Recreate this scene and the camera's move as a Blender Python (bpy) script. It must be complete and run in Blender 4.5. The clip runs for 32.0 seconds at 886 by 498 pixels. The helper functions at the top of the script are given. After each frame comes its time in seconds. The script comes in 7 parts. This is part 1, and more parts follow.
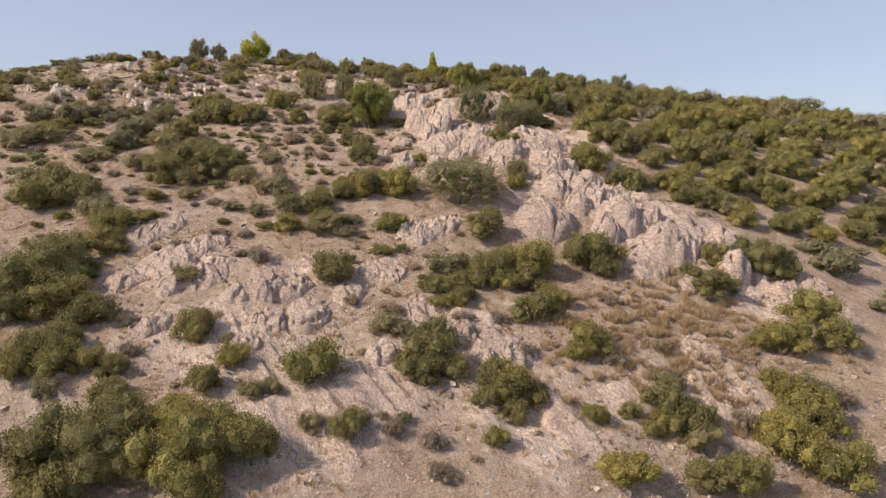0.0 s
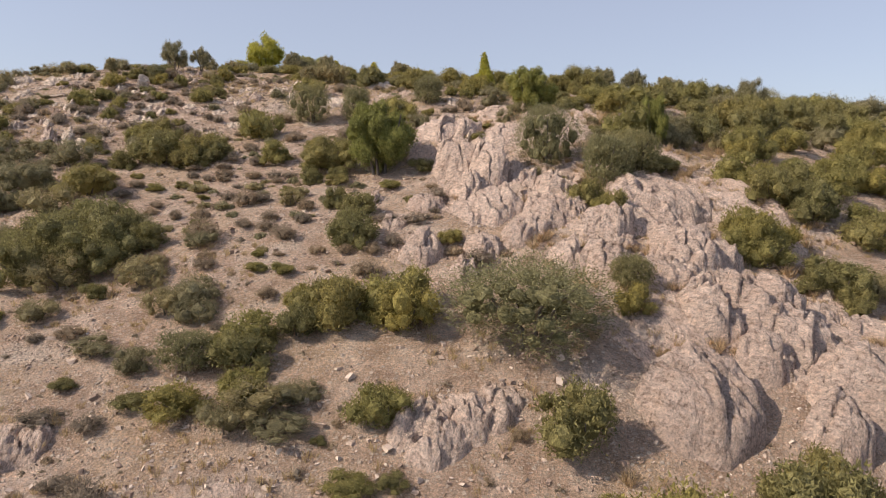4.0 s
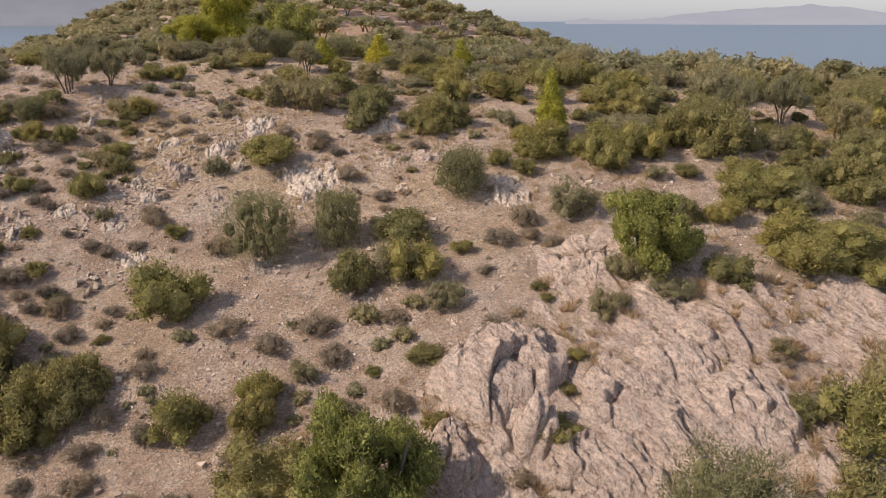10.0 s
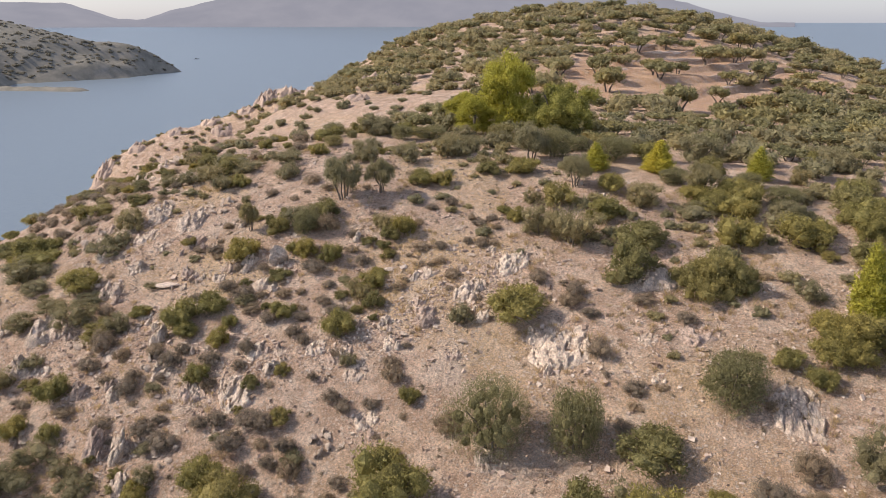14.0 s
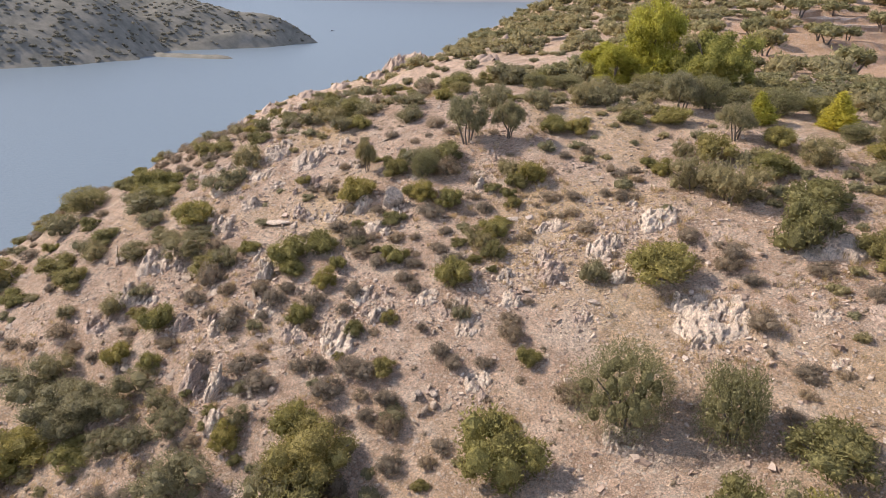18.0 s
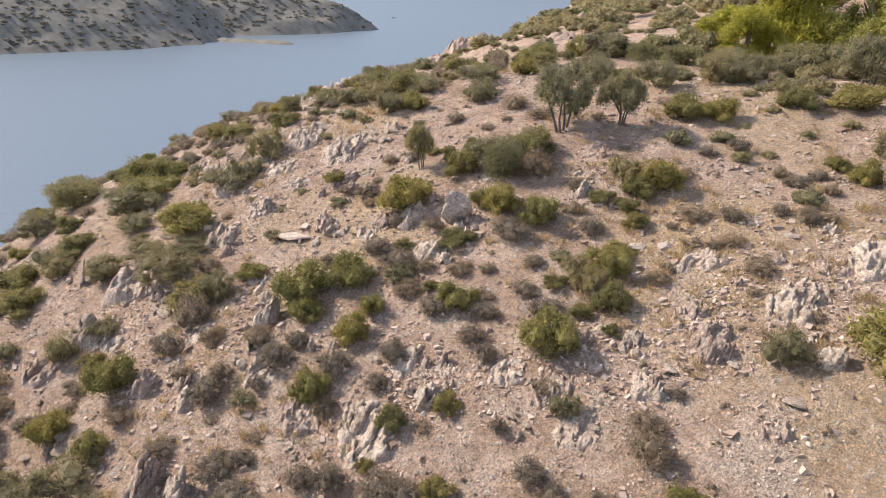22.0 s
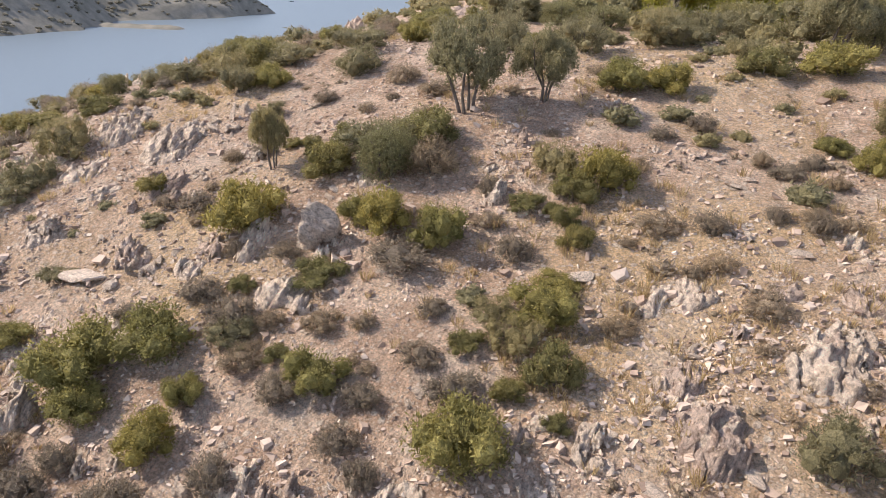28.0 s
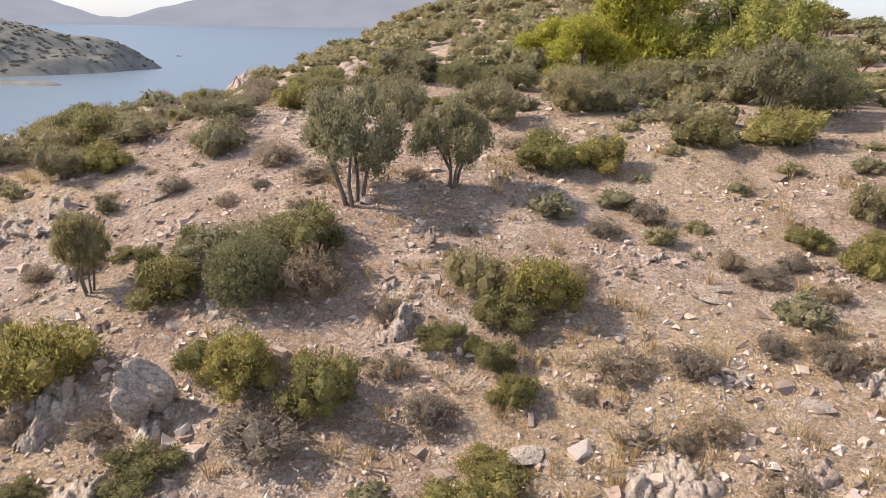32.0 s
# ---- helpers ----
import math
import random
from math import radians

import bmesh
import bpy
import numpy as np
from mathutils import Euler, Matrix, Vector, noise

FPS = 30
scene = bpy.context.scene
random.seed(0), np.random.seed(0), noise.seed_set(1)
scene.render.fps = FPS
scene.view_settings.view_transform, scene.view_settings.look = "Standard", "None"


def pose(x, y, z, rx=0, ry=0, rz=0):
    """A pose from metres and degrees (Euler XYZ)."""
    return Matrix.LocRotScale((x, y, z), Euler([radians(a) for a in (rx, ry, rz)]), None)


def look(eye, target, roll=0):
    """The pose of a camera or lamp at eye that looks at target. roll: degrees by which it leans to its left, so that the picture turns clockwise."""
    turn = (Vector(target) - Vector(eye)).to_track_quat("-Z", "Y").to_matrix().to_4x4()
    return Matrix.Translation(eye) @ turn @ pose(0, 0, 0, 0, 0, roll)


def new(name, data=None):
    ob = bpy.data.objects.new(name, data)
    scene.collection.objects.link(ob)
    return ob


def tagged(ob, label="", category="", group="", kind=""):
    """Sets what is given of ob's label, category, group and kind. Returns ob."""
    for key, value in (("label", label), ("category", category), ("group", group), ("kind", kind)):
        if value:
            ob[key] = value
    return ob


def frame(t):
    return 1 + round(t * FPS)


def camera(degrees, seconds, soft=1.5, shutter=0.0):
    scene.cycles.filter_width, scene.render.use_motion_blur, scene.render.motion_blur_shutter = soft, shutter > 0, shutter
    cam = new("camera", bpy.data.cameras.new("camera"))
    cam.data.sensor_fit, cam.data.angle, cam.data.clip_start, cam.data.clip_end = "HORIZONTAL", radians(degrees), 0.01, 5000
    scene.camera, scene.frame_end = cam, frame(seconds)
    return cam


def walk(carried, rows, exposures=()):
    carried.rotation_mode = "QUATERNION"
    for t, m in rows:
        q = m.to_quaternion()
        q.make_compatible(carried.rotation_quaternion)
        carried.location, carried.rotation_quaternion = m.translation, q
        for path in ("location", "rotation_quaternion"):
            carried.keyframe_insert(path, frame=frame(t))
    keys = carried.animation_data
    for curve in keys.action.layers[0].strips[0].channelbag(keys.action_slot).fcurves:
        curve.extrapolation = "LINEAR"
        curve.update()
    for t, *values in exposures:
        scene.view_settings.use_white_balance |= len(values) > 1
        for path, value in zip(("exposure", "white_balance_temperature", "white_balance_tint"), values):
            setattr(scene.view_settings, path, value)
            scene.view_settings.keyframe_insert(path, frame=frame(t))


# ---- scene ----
cam = camera(64.5, 32.0, soft=0.7)
PATH = [
    (0, (0.733, 0.882, 45.013), (0.724, 2.875, 44.846), 0.9),
    (0.5, (1.179, 3.785, 45.077), (1.14, 5.778, 44.912), 0.9),
    (1, (1.519, 6.736, 45.248), (1.452, 8.728, 45.085), 0.9),
    (1.5, (1.732, 9.7, 45.716), (1.637, 11.691, 45.553), 1.0),
    (2, (1.767, 12.72, 46.345), (1.649, 14.71, 46.183), 1.0),
    (2.5, (1.687, 15.794, 47.092), (1.545, 17.783, 46.93), 0.9),
    (4.5, (0.792, 27.563, 50.681), (0.602, 29.547, 50.515), 0.6),
    (5, (0.455, 30.427, 52.105), (0.268, 32.412, 51.94), 0.4),
    (5.5, (0.236, 33.142, 53.418), (0.049, 35.126, 53.254), 0.5),
    (6, (-0.065, 35.579, 54.739), (-0.253, 37.563, 54.572), 0.4),
    (6.5, (-0.409, 37.741, 56.018), (-0.597, 39.719, 55.791), 0.3),
    (7, (-0.676, 39.712, 57.362), (-0.865, 41.676, 57.038), 0.2),
    (7.5, (-0.906, 41.48, 58.672), (-1.095, 43.427, 58.253), 0.2),
    (8, (-1.107, 43.072, 59.985), (-1.3, 44.995, 59.469), 0.1),
    (8.5, (-1.324, 44.573, 61.284), (-1.52, 46.467, 60.673), 0.0),
    (9, (-1.517, 45.933, 62.236), (-1.725, 47.826, 61.623), -0.0),
    (9.5, (-1.744, 47.086, 62.984), (-1.965, 48.977, 62.372), -0.0),
    (10, (-1.986, 48.056, 63.895), (-2.235, 49.942, 63.278), 0.0),
    (10.5, (-2.128, 49.006, 64.825), (-2.434, 50.883, 64.207), -0.1),
    (11, (-2.252, 49.829, 65.746), (-2.621, 51.695, 65.13), -0.1),
    (11.5, (-2.374, 50.617, 66.751), (-2.822, 52.467, 66.137), -0.1),
    (12, (-2.437, 51.342, 67.756), (-2.973, 53.169, 67.143), 0.0),
    (12.5, (-2.54, 52.024, 68.807), (-3.165, 53.822, 68.191), 0.0),
    (13, (-2.706, 52.677, 69.833), (-3.422, 54.438, 69.211), 0.0),
    (13.5, (-2.895, 53.182, 70.168), (-3.722, 54.895, 69.551), 0.1),
    (14, (-2.999, 53.725, 70.236), (-3.954, 55.371, 69.619), 0.0),
    (14.5, (-3.107, 54.144, 70.264), (-4.143, 55.741, 69.65), -0.0),
    (15, (-3.324, 54.457, 70.31), (-4.404, 56.023, 69.694), 0.0),
    (15.5, (-3.484, 54.758, 70.324), (-4.611, 56.288, 69.699), 0.1),
    (17.5, (-4.559, 55.707, 68.45), (-5.775, 57.143, 67.772), 0.4),
    (18, (-5.081, 56.189, 67.641), (-6.295, 57.627, 66.964), 0.5),
    (18.5, (-5.861, 56.706, 66.991), (-7.08, 58.139, 66.311), 0.7),
    (19, (-6.717, 57.508, 66.545), (-7.992, 58.89, 65.863), 0.8),
    (19.5, (-7.627, 58.543, 66.344), (-8.959, 59.87, 65.66), 0.7),
    (20, (-8.671, 59.547, 66.288), (-10.004, 60.87, 65.601), 0.7),
    (20.5, (-9.86, 60.637, 66.11), (-11.192, 61.961, 65.423), 0.7),
    (21, (-10.973, 61.761, 65.948), (-12.303, 63.084, 65.256), 0.6),
    (21.5, (-12.037, 62.726, 65.661), (-13.36, 64.055, 64.967), 0.7),
    (22, (-12.808, 63.695, 65.371), (-14.128, 65.021, 64.665), 0.7),
    (22.5, (-13.41, 64.532, 65.143), (-14.722, 65.854, 64.414), 0.8),
    (23, (-13.891, 65.287, 64.932), (-15.2, 66.605, 64.19), 0.7),
    (23.5, (-14.279, 65.875, 64.728), (-15.583, 67.195, 63.982), 0.8),
    (24, (-14.553, 66.392, 64.467), (-15.855, 67.714, 63.722), 0.8),
    (24.5, (-14.738, 66.835, 64.173), (-16.04, 68.159, 63.43), 0.9),
    (25, (-14.948, 67.258, 63.922), (-16.241, 68.591, 63.179), 0.9),
    (25.5, (-15.207, 67.597, 63.815), (-16.466, 68.961, 63.07), 0.9),
    (27.5, (-16.69, 69.344, 63.821), (-17.846, 70.794, 63.071), 0.9),
    (28, (-17.135, 69.856, 63.819), (-18.257, 71.337, 63.078), 0.9),
    (28.5, (-17.542, 70.353, 63.869), (-18.636, 71.86, 63.138), 0.8),
    (29, (-17.885, 70.865, 63.892), (-18.947, 72.398, 63.171), 0.9),
    (29.5, (-18.221, 71.415, 63.882), (-19.256, 72.975, 63.179), 0.9),
    (30, (-18.545, 71.921, 63.891), (-19.554, 73.506, 63.206), 0.9),
    (30.5, (-18.847, 72.445, 63.9), (-19.831, 74.053, 63.231), 0.9),
    (31, (-19.179, 72.957, 63.871), (-20.138, 74.588, 63.222), 1.0),
    (31.5, (-19.503, 73.486, 63.913), (-20.439, 75.135, 63.278), 1.0),
    (32, (-19.807, 73.999, 63.866), (-20.726, 75.668, 63.259), 0.9),
]
EXPOSURES = [(0.0, 0.42, 6750, 12), (5.0, 0.46, 6800, 12), (9.0, 0.42, 6800, 12), (13.0, 0.57, 6720, 12), (20.0, 0.82, 6550, 11), (32.0, 0.97, 6550, 11)]
walk(cam, [(t, look(eye, target, roll)) for t, eye, target, roll in PATH], EXPOSURES)

# ---- light: a hazy afternoon sun from the left, pale sky ----
SUN_FROM = Vector((-0.92, -0.37, 0.80))
world = bpy.data.worlds.new("world")
scene.world = world
world.use_nodes = True
wn = world.node_tree.nodes
sky = wn.new("ShaderNodeTexSky")
sky.sky_type = "NISHITA"
sky.sun_disc = False
sky.sun_elevation = math.atan2(SUN_FROM.z, math.hypot(SUN_FROM.x, SUN_FROM.y))
sky.sun_rotation = math.atan2(SUN_FROM.x, SUN_FROM.y)
sky.altitude, sky.air_density, sky.dust_density, sky.ozone_density = 60.0, 1.0, 1.0, 2.0
wn["Background"].inputs["Strength"].default_value = 0.112
haze = wn.new("ShaderNodeHueSaturation")
haze.inputs["Saturation"].default_value = 0.9
world.node_tree.links.new(sky.outputs["Color"], haze.inputs["Color"])
veil = wn.new("ShaderNodeMix")
veil.data_type = "RGBA"
veil.inputs[0].default_value = 0.5
veil.inputs[7].default_value = (3.5, 3.7, 4.75, 1)
world.node_tree.links.new(haze.outputs["Color"], veil.inputs[6])
world.node_tree.links.new(veil.outputs[2], wn["Background"].inputs["Color"])
sun_data = bpy.data.lights.new("sun", "SUN")
sun_data.energy, sun_data.angle, sun_data.color = 3.35, radians(0.8), (1.0, 0.88, 0.74)
sun = new("sun", sun_data)
sun.matrix_world = look(SUN_FROM * 100, (0, 0, 0))


# ---- the lie of the land ----
def softplus(t):
    return np.logaddexp(0.0, t)


def hash2(ix, iy, seed):
    h = (ix.astype(np.int64) * 374761393 + iy.astype(np.int64) * 668265263 + seed * 2246822519) & 0xFFFFFFFF
    h = ((h ^ (h >> 13)) * 1274126177) & 0xFFFFFFFF
    return ((h ^ (h >> 16)) & 0xFFFF) / 65535.0


def grain(x, y, size, seed):
    """Smooth noise from -1 to 1 over lumps of that size."""
    u, v = np.asarray(x, float) / size, np.asarray(y, float) / size
    iu, iv = np.floor(u), np.floor(v)
    fu, fv = u - iu, v - iv
    fu, fv = fu * fu * (3 - 2 * fu), fv * fv * (3 - 2 * fv)
    a, b = hash2(iu, iv, seed), hash2(iu + 1, iv, seed)
    c, d = hash2(iu, iv + 1, seed), hash2(iu + 1, iv + 1, seed)
    return 2 * ((a * (1 - fu) + b * fu) * (1 - fv) + (c * (1 - fu) + d * fu) * fv) - 1


# smooth swells of the hillside on a 12 by 11 m lattice, added to the main forms
SWELLS = np.array([
    -0.0, 0.0, 0.1, 0.1, 0.1, 0.0, 0.0, -0.0, -0.0,
    -0.0, 0.2, 0.4, 0.7, 0.8, 0.8, 0.7, 0.5, 0.2,
    -0.1, 0.3, 0.8, 1.2, 1.5, 1.6, 1.4, 1.0, 0.4,
    -0.0, 0.5, 1.0, 1.6, 2.2, 2.4, 2.1, 1.5, 0.7,
    0.1, 0.8, 1.4, 2.0, 2.7, 3.3, 3.2, 2.4, 1.0,
    0.3, 1.3, 2.0, 2.4, 2.9, 4.0, 4.6, 3.4, 1.3,
    0.5, 2.1, 3.3, 3.1, 2.4, 3.9, 5.2, 3.7, 1.2,
    0.4, 2.9, 4.8, 4.3, 2.4, 3.3, 4.6, 3.1, 0.9,
    0.3, 2.9, 5.0, 5.0, 3.4, 3.1, 3.1, 1.9, 0.5,
    -0.0, 1.8, 3.4, 3.9, 3.4, 2.6, 1.7, 0.8, 0.0,
    -0.3, 0.4, 1.0, 1.6, 1.6, 1.1, 0.4, -0.1, -0.4,
]).reshape(11, 9)


# the rocky shoulder of the headland that runs out above the sea
SHOULDER = [(-168, 158, 28.0), (-163, 166, 38.0), (-157, 175, 42.4), (-149, 185, 45.4), (-143, 193, 48.0), (-138, 198, 51.3), (-127, 205, 53.0), (-108, 200, 57.0)]


def spline(t):
    t = np.abs(t)
    return np.where(t < 1, 2 / 3 - t * t + t ** 3 / 2, np.where(t < 2, (2 - t) ** 3 / 6, 0.0))


def land(x, y):
    """Height of the bare land: slope, plateau, headland, cliffs to the sea."""
    x, y = np.asarray(x, float), np.asarray(y, float)
    z = 60.5 - 0.44 * 11 * softplus((94 - y) / 11)
    z = z + 16 * np.exp(-((x + 84) / 64) ** 2 - ((y - 250) / 75) ** 2)
    edge = -63 + 3 * np.clip((y - 76) / 18, 0, 1) - 0.5 * 8 * softplus((y - 85) / 8)
    z = z - 0.75 * 6 * softplus((edge - x) / 6)
    z = z - 2.6 * np.exp(-((x + 102) / 22) ** 2 - ((y - 180) / 30) ** 2) - 3.4 * np.exp(-((x + 66) / 18) ** 2 - ((y - 118) / 20) ** 2)
    late, far = np.clip((y - 95) / 20, 0, 1), np.clip((y - 110) / 60, 0, 1)
    late, far = late * late * (3 - 2 * late), far * far * (3 - 2 * far)
    z = z - 0.10 * 6 * softplus((-48 - x) / 6) * late - 0.20 * 8 * softplus((x + 22) / 8) * far
    z = z - 0.06 * 10 * softplus((x - 15) / 10) - 0.4 * 12 * softplus((x - 75) / 12) - 0.5 * 20 * softplus((y - 330) / 20)
    step = np.clip(1.6 - 1.6 * ((x + 26) / 21) ** 4 - 1.6 * ((y - 172) / 38) ** 4, 0, 1)
    tread = np.floor(z) + np.clip((z - np.floor(z)) * 6 - 5, 0, 1)
    z = z + step * (tread - z)
    for (x0, y0, z0), (x1, y1, z1) in zip(SHOULDER, SHOULDER[1:]):
        f = ((x - x0) * (x1 - x0) + (y - y0) * (y1 - y0)) / ((x1 - x0) ** 2 + (y1 - y0) ** 2)
        g = np.clip(f, 0, 1)
        off = np.hypot(x - x0 - g * (x1 - x0), y - y0 - g * (y1 - y0)) * np.where(f < 0, 2.0, 1.0)
        z = np.maximum(z, z0 + g * (z1 - z0) - 0.62 * (np.hypot(off, 4.0) - 4.0))
    for j in range(11):
        wy = spline((y + 2) / 11 - j)
        for i in range(9):
            z = z + SWELLS[j, i] * wy * spline((x + 66) / 12 - i)
    return z


def ridge_mask(x, y):
    """Where bare rock breaks through: 0 soil, 1 rock."""
    x, y = np.asarray(x, float), np.asarray(y, float)
    m = np.zeros(np.broadcast(x, y).shape)
    for cx, cy, rx, ry in ROCKY:
        m = np.maximum(m, np.exp(-((x - cx) / rx) ** 2 - ((y - cy) / ry) ** 2))
    return np.clip(m * 1.5 + 0.35 * grain(x, y, 3.1, 5) + 0.2 * grain(x, y, 1.1, 6) - 0.3, 0, 1)


ROCKY = [(-20, 34, 6, 4), (13, 33, 5, 4), (-7, 41, 5, 3), (1, 37, 5, 3), (-8, 30, 6, 4), (-94, 153, 8, 8), (-80, 175, 10, 12), (12, 60, 5, 4), (7, 64, 4, 4),
         (0.5, 62, 4.5, 6), (5, 58, 5, 5), (3, 71, 5.5, 5.5), (9, 52, 6, 5), (-2.5, 67, 3, 4), (15, 47, 5, 4), (10, 70, 4, 5), (20, 43, 5, 4),
         (-10, 36, 6, 5), (-3, 33, 7, 5), (-14, 42, 5, 3), (5, 31, 6, 4)]


def ground_height(x, y):
    z = land(x, y)
    near = np.exp(-np.maximum(0.0, np.hypot(np.asarray(x, float) + 12, np.asarray(y, float) - 65) - 60) / 60)
    r = ridge_mask(x, y)
    z = z + 0.30 * grain(x, y, 6.0, 1) + near * (0.14 * grain(x, y, 2.1, 2) + 0.06 * grain(x, y, 0.9, 3))
    u, v = np.asarray(x, float) * 0.8 + np.asarray(y, float) * 0.6, np.asarray(y, float) * 0.8 - np.asarray(x, float) * 0.6
    return z + near * r * (0.30 * (1 - np.abs(grain(u, v * 0.3, 1.3, 8))) ** 2 + 0.30 * (1 - np.abs(grain(u, v * 0.4, 0.75, 9))) ** 2 - 0.15)


def height(x, y):
    return float(ground_height(np.array([x]), np.array([y]))[0])


# ---- materials ----
def material(name):
    m = bpy.data.materials.new(name)
    m.use_nodes = True
    return m, m.node_tree.nodes, m.node_tree.links, m.node_tree.nodes["Principled BSDF"]


def noise_node(nodes, links, scale, detail=6.0, rough=0.6, vector=None):
    n = nodes.new("ShaderNodeTexNoise")
    n.inputs["Scale"].default_value, n.inputs["Detail"].default_value, n.inputs["Roughness"].default_value = scale, detail, rough
    if vector is not None:
        links.new(vector, n.inputs["Vector"])
    return n


def ramp(nodes, links, source, stops):
    r = nodes.new("ShaderNodeValToRGB")
    while len(r.color_ramp.elements) < len(stops):
        r.color_ramp.elements.new(0.5)
    for e, (p, c) in zip(r.color_ramp.elements, stops):
        e.position, e.color = p, (*c, 1)
    links.new(source, r.inputs["Fac"])
    return r.outputs["Color"]


def mix(nodes, links, fac, a, b, mode="MIX"):
    n = nodes.new("ShaderNodeMix")
    n.data_type, n.blend_type = "RGBA", mode
    for socket, value in ((n.inputs[0], fac), (n.inputs[6], a), (n.inputs[7], b)):
        if isinstance(value, bpy.types.NodeSocket):
            links.new(value, socket)
        else:
            socket.default_value = value if isinstance(value, float) else (*value, 1)
    return n.outputs[2]


def bump(nodes, links, bsdf, source, strength, distance):
    b = nodes.new("ShaderNodeBump")
    b.inputs["Strength"].default_value, b.inputs["Distance"].default_value = strength, distance
    links.new(source, b.inputs["Height"])
    links.new(b.outputs["Normal"], bsdf.inputs["Normal"])
    return b


def stretched(nodes, links, scale, rotation=(0, 0, 0), kind="Object"):
    tc, mp = nodes.new("ShaderNodeTexCoord"), nodes.new("ShaderNodeMapping")
    mp.inputs["Scale"].default_value = scale
    mp.inputs["Rotation"].default_value = [radians(a) for a in rotation]
    links.new(tc.outputs[kind], mp.inputs["Vector"])
    return mp.outputs["Vector"]


def along_grain(nodes, links, across, along, up):
    """Coordinates drawn out along the grain of the rock; sizes in metres."""
    tc, mp = nodes.new("ShaderNodeTexCoord"), nodes.new("ShaderNodeMapping")
    mp.vector_type = "TEXTURE"
    mp.inputs["Scale"].default_value = (across, along, up)
    mp.inputs["Rotation"].default_value = (0, radians(34), radians(36.87))
    links.new(tc.outputs["Object"], mp.inputs["Vector"])
    return mp.outputs["Vector"]


def soil_material():
    m, n, l, b = material("stony_soil")
    co = stretched(n, l, (1, 1, 1))
    broad, mid, fine = noise_node(n, l, 0.12, 4, 0.6, co), noise_node(n, l, 0.9, 6, 0.65, co), noise_node(n, l, 24.0, 6, 0.75, co)
    soil = ramp(n, l, mid.outputs["Fac"], [(0.30, (0.40, 0.272, 0.197)), (0.5, (0.585, 0.428, 0.325)), (0.66, (0.75, 0.595, 0.485))])
    straw = ramp(n, l, broad.outputs["Fac"], [(0.48, (0, 0, 0)), (0.66, (1, 1, 1))])
    dry = n.new("ShaderNodeAttribute")
    dry.attribute_name = "dry"
    straw = mix(n, l, 1.0, straw, mix(n, l, dry.outputs["Fac"], (0.5, 0.5, 0.5), (1.6, 1.6, 1.6)), "MULTIPLY")
    soil = mix(n, l, straw, soil, mix(n, l, 0.55, soil, (0.64, 0.48, 0.27)))
    red = n.new("ShaderNodeAttribute")
    red.attribute_name = "terrace"
    soil = mix(n, l, red.outputs["Fac"], soil, mix(n, l, 0.75, soil, (0.56, 0.35, 0.22)))
    gravel = ramp(n, l, noise_node(n, l, 0.42, 7, 0.72, co).outputs["Fac"], [(0.53, (0, 0, 0)), (0.66, (0.6, 0.6, 0.6))])
    soil = mix(n, l, gravel, soil, (0.74, 0.64, 0.55))
    mottle = noise_node(n, l, 11.0, 8, 0.8, co)
    soil = mix(n, l, 0.8, soil, ramp(n, l, mottle.outputs["Fac"], [(0.36, (0.50, 0.46, 0.43)), (0.5, (1.14, 1.13, 1.12)), (0.64, (1.75, 1.72, 1.67))]), "MULTIPLY")
    strewn = None
    for scale, bare in ((5.0, 0.62), (10.0, 0.52), (19.0, 0.44)):
        chips = n.new("ShaderNodeTexVoronoi")
        chips.inputs["Scale"].default_value = scale
        l.new(mix(n, l, 0.02, co, mottle.outputs["Color"], "LINEAR_LIGHT"), chips.inputs["Vector"])
        shape = ramp(n, l, chips.outputs["Distance"], [(0.30, (1, 1, 1)), (0.42, (0, 0, 0))])
        some = ramp(n, l, chips.outputs["Color"], [(bare, (0, 0, 0)), (bare + 0.04, (0.95, 0.95, 0.95))])
        tone = ramp(n, l, chips.outputs["Color"], [(bare, (0.50, 0.38, 0.305)), (bare + 0.06, (0.72, 0.59, 0.49)), (bare + 0.16, (0.86, 0.74, 0.63)), (bare + 0.26, (0.56, 0.43, 0.34))])
        piece = mix(n, l, 1.0, shape, some, "MULTIPLY")
        soil = mix(n, l, piece, soil, tone)
        strewn = piece if strewn is None else mix(n, l, 1.0, strewn, piece, "ADD")
    layer = along_grain(n, l, 0.45, 2.4, 0.7)
    band = noise_node(n, l, 1.6, 8, 0.7, layer)
    rock = ramp(n, l, band.outputs["Fac"], [(0.34, (0.20, 0.155, 0.13)), (0.44, (0.44, 0.355, 0.305)), (0.58, (0.62, 0.52, 0.45)), (0.72, (0.50, 0.385, 0.31))])
    at = n.new("ShaderNodeAttribute")
    at.attribute_name = "rocky"
    split = ramp(n, l, noise_node(n, l, 1.3, 7, 0.75, along_grain(n, l, 0.5, 1.2, 0.6)).outputs["Fac"], [(0.42, (0, 0, 0)), (0.54, (1, 1, 1))])
    colour = mix(n, l, mix(n, l, 1.0, at.outputs["Fac"], split, "MULTIPLY"), soil, rock)
    colour = mix(n, l, 0.6, colour, ramp(n, l, fine.outputs["Fac"], [(0.35, (0.6, 0.58, 0.56)), (0.65, (1.4, 1.4, 1.4))]), "MULTIPLY")
    worn = noise_node(n, l, 3.2, 9, 0.8, co)
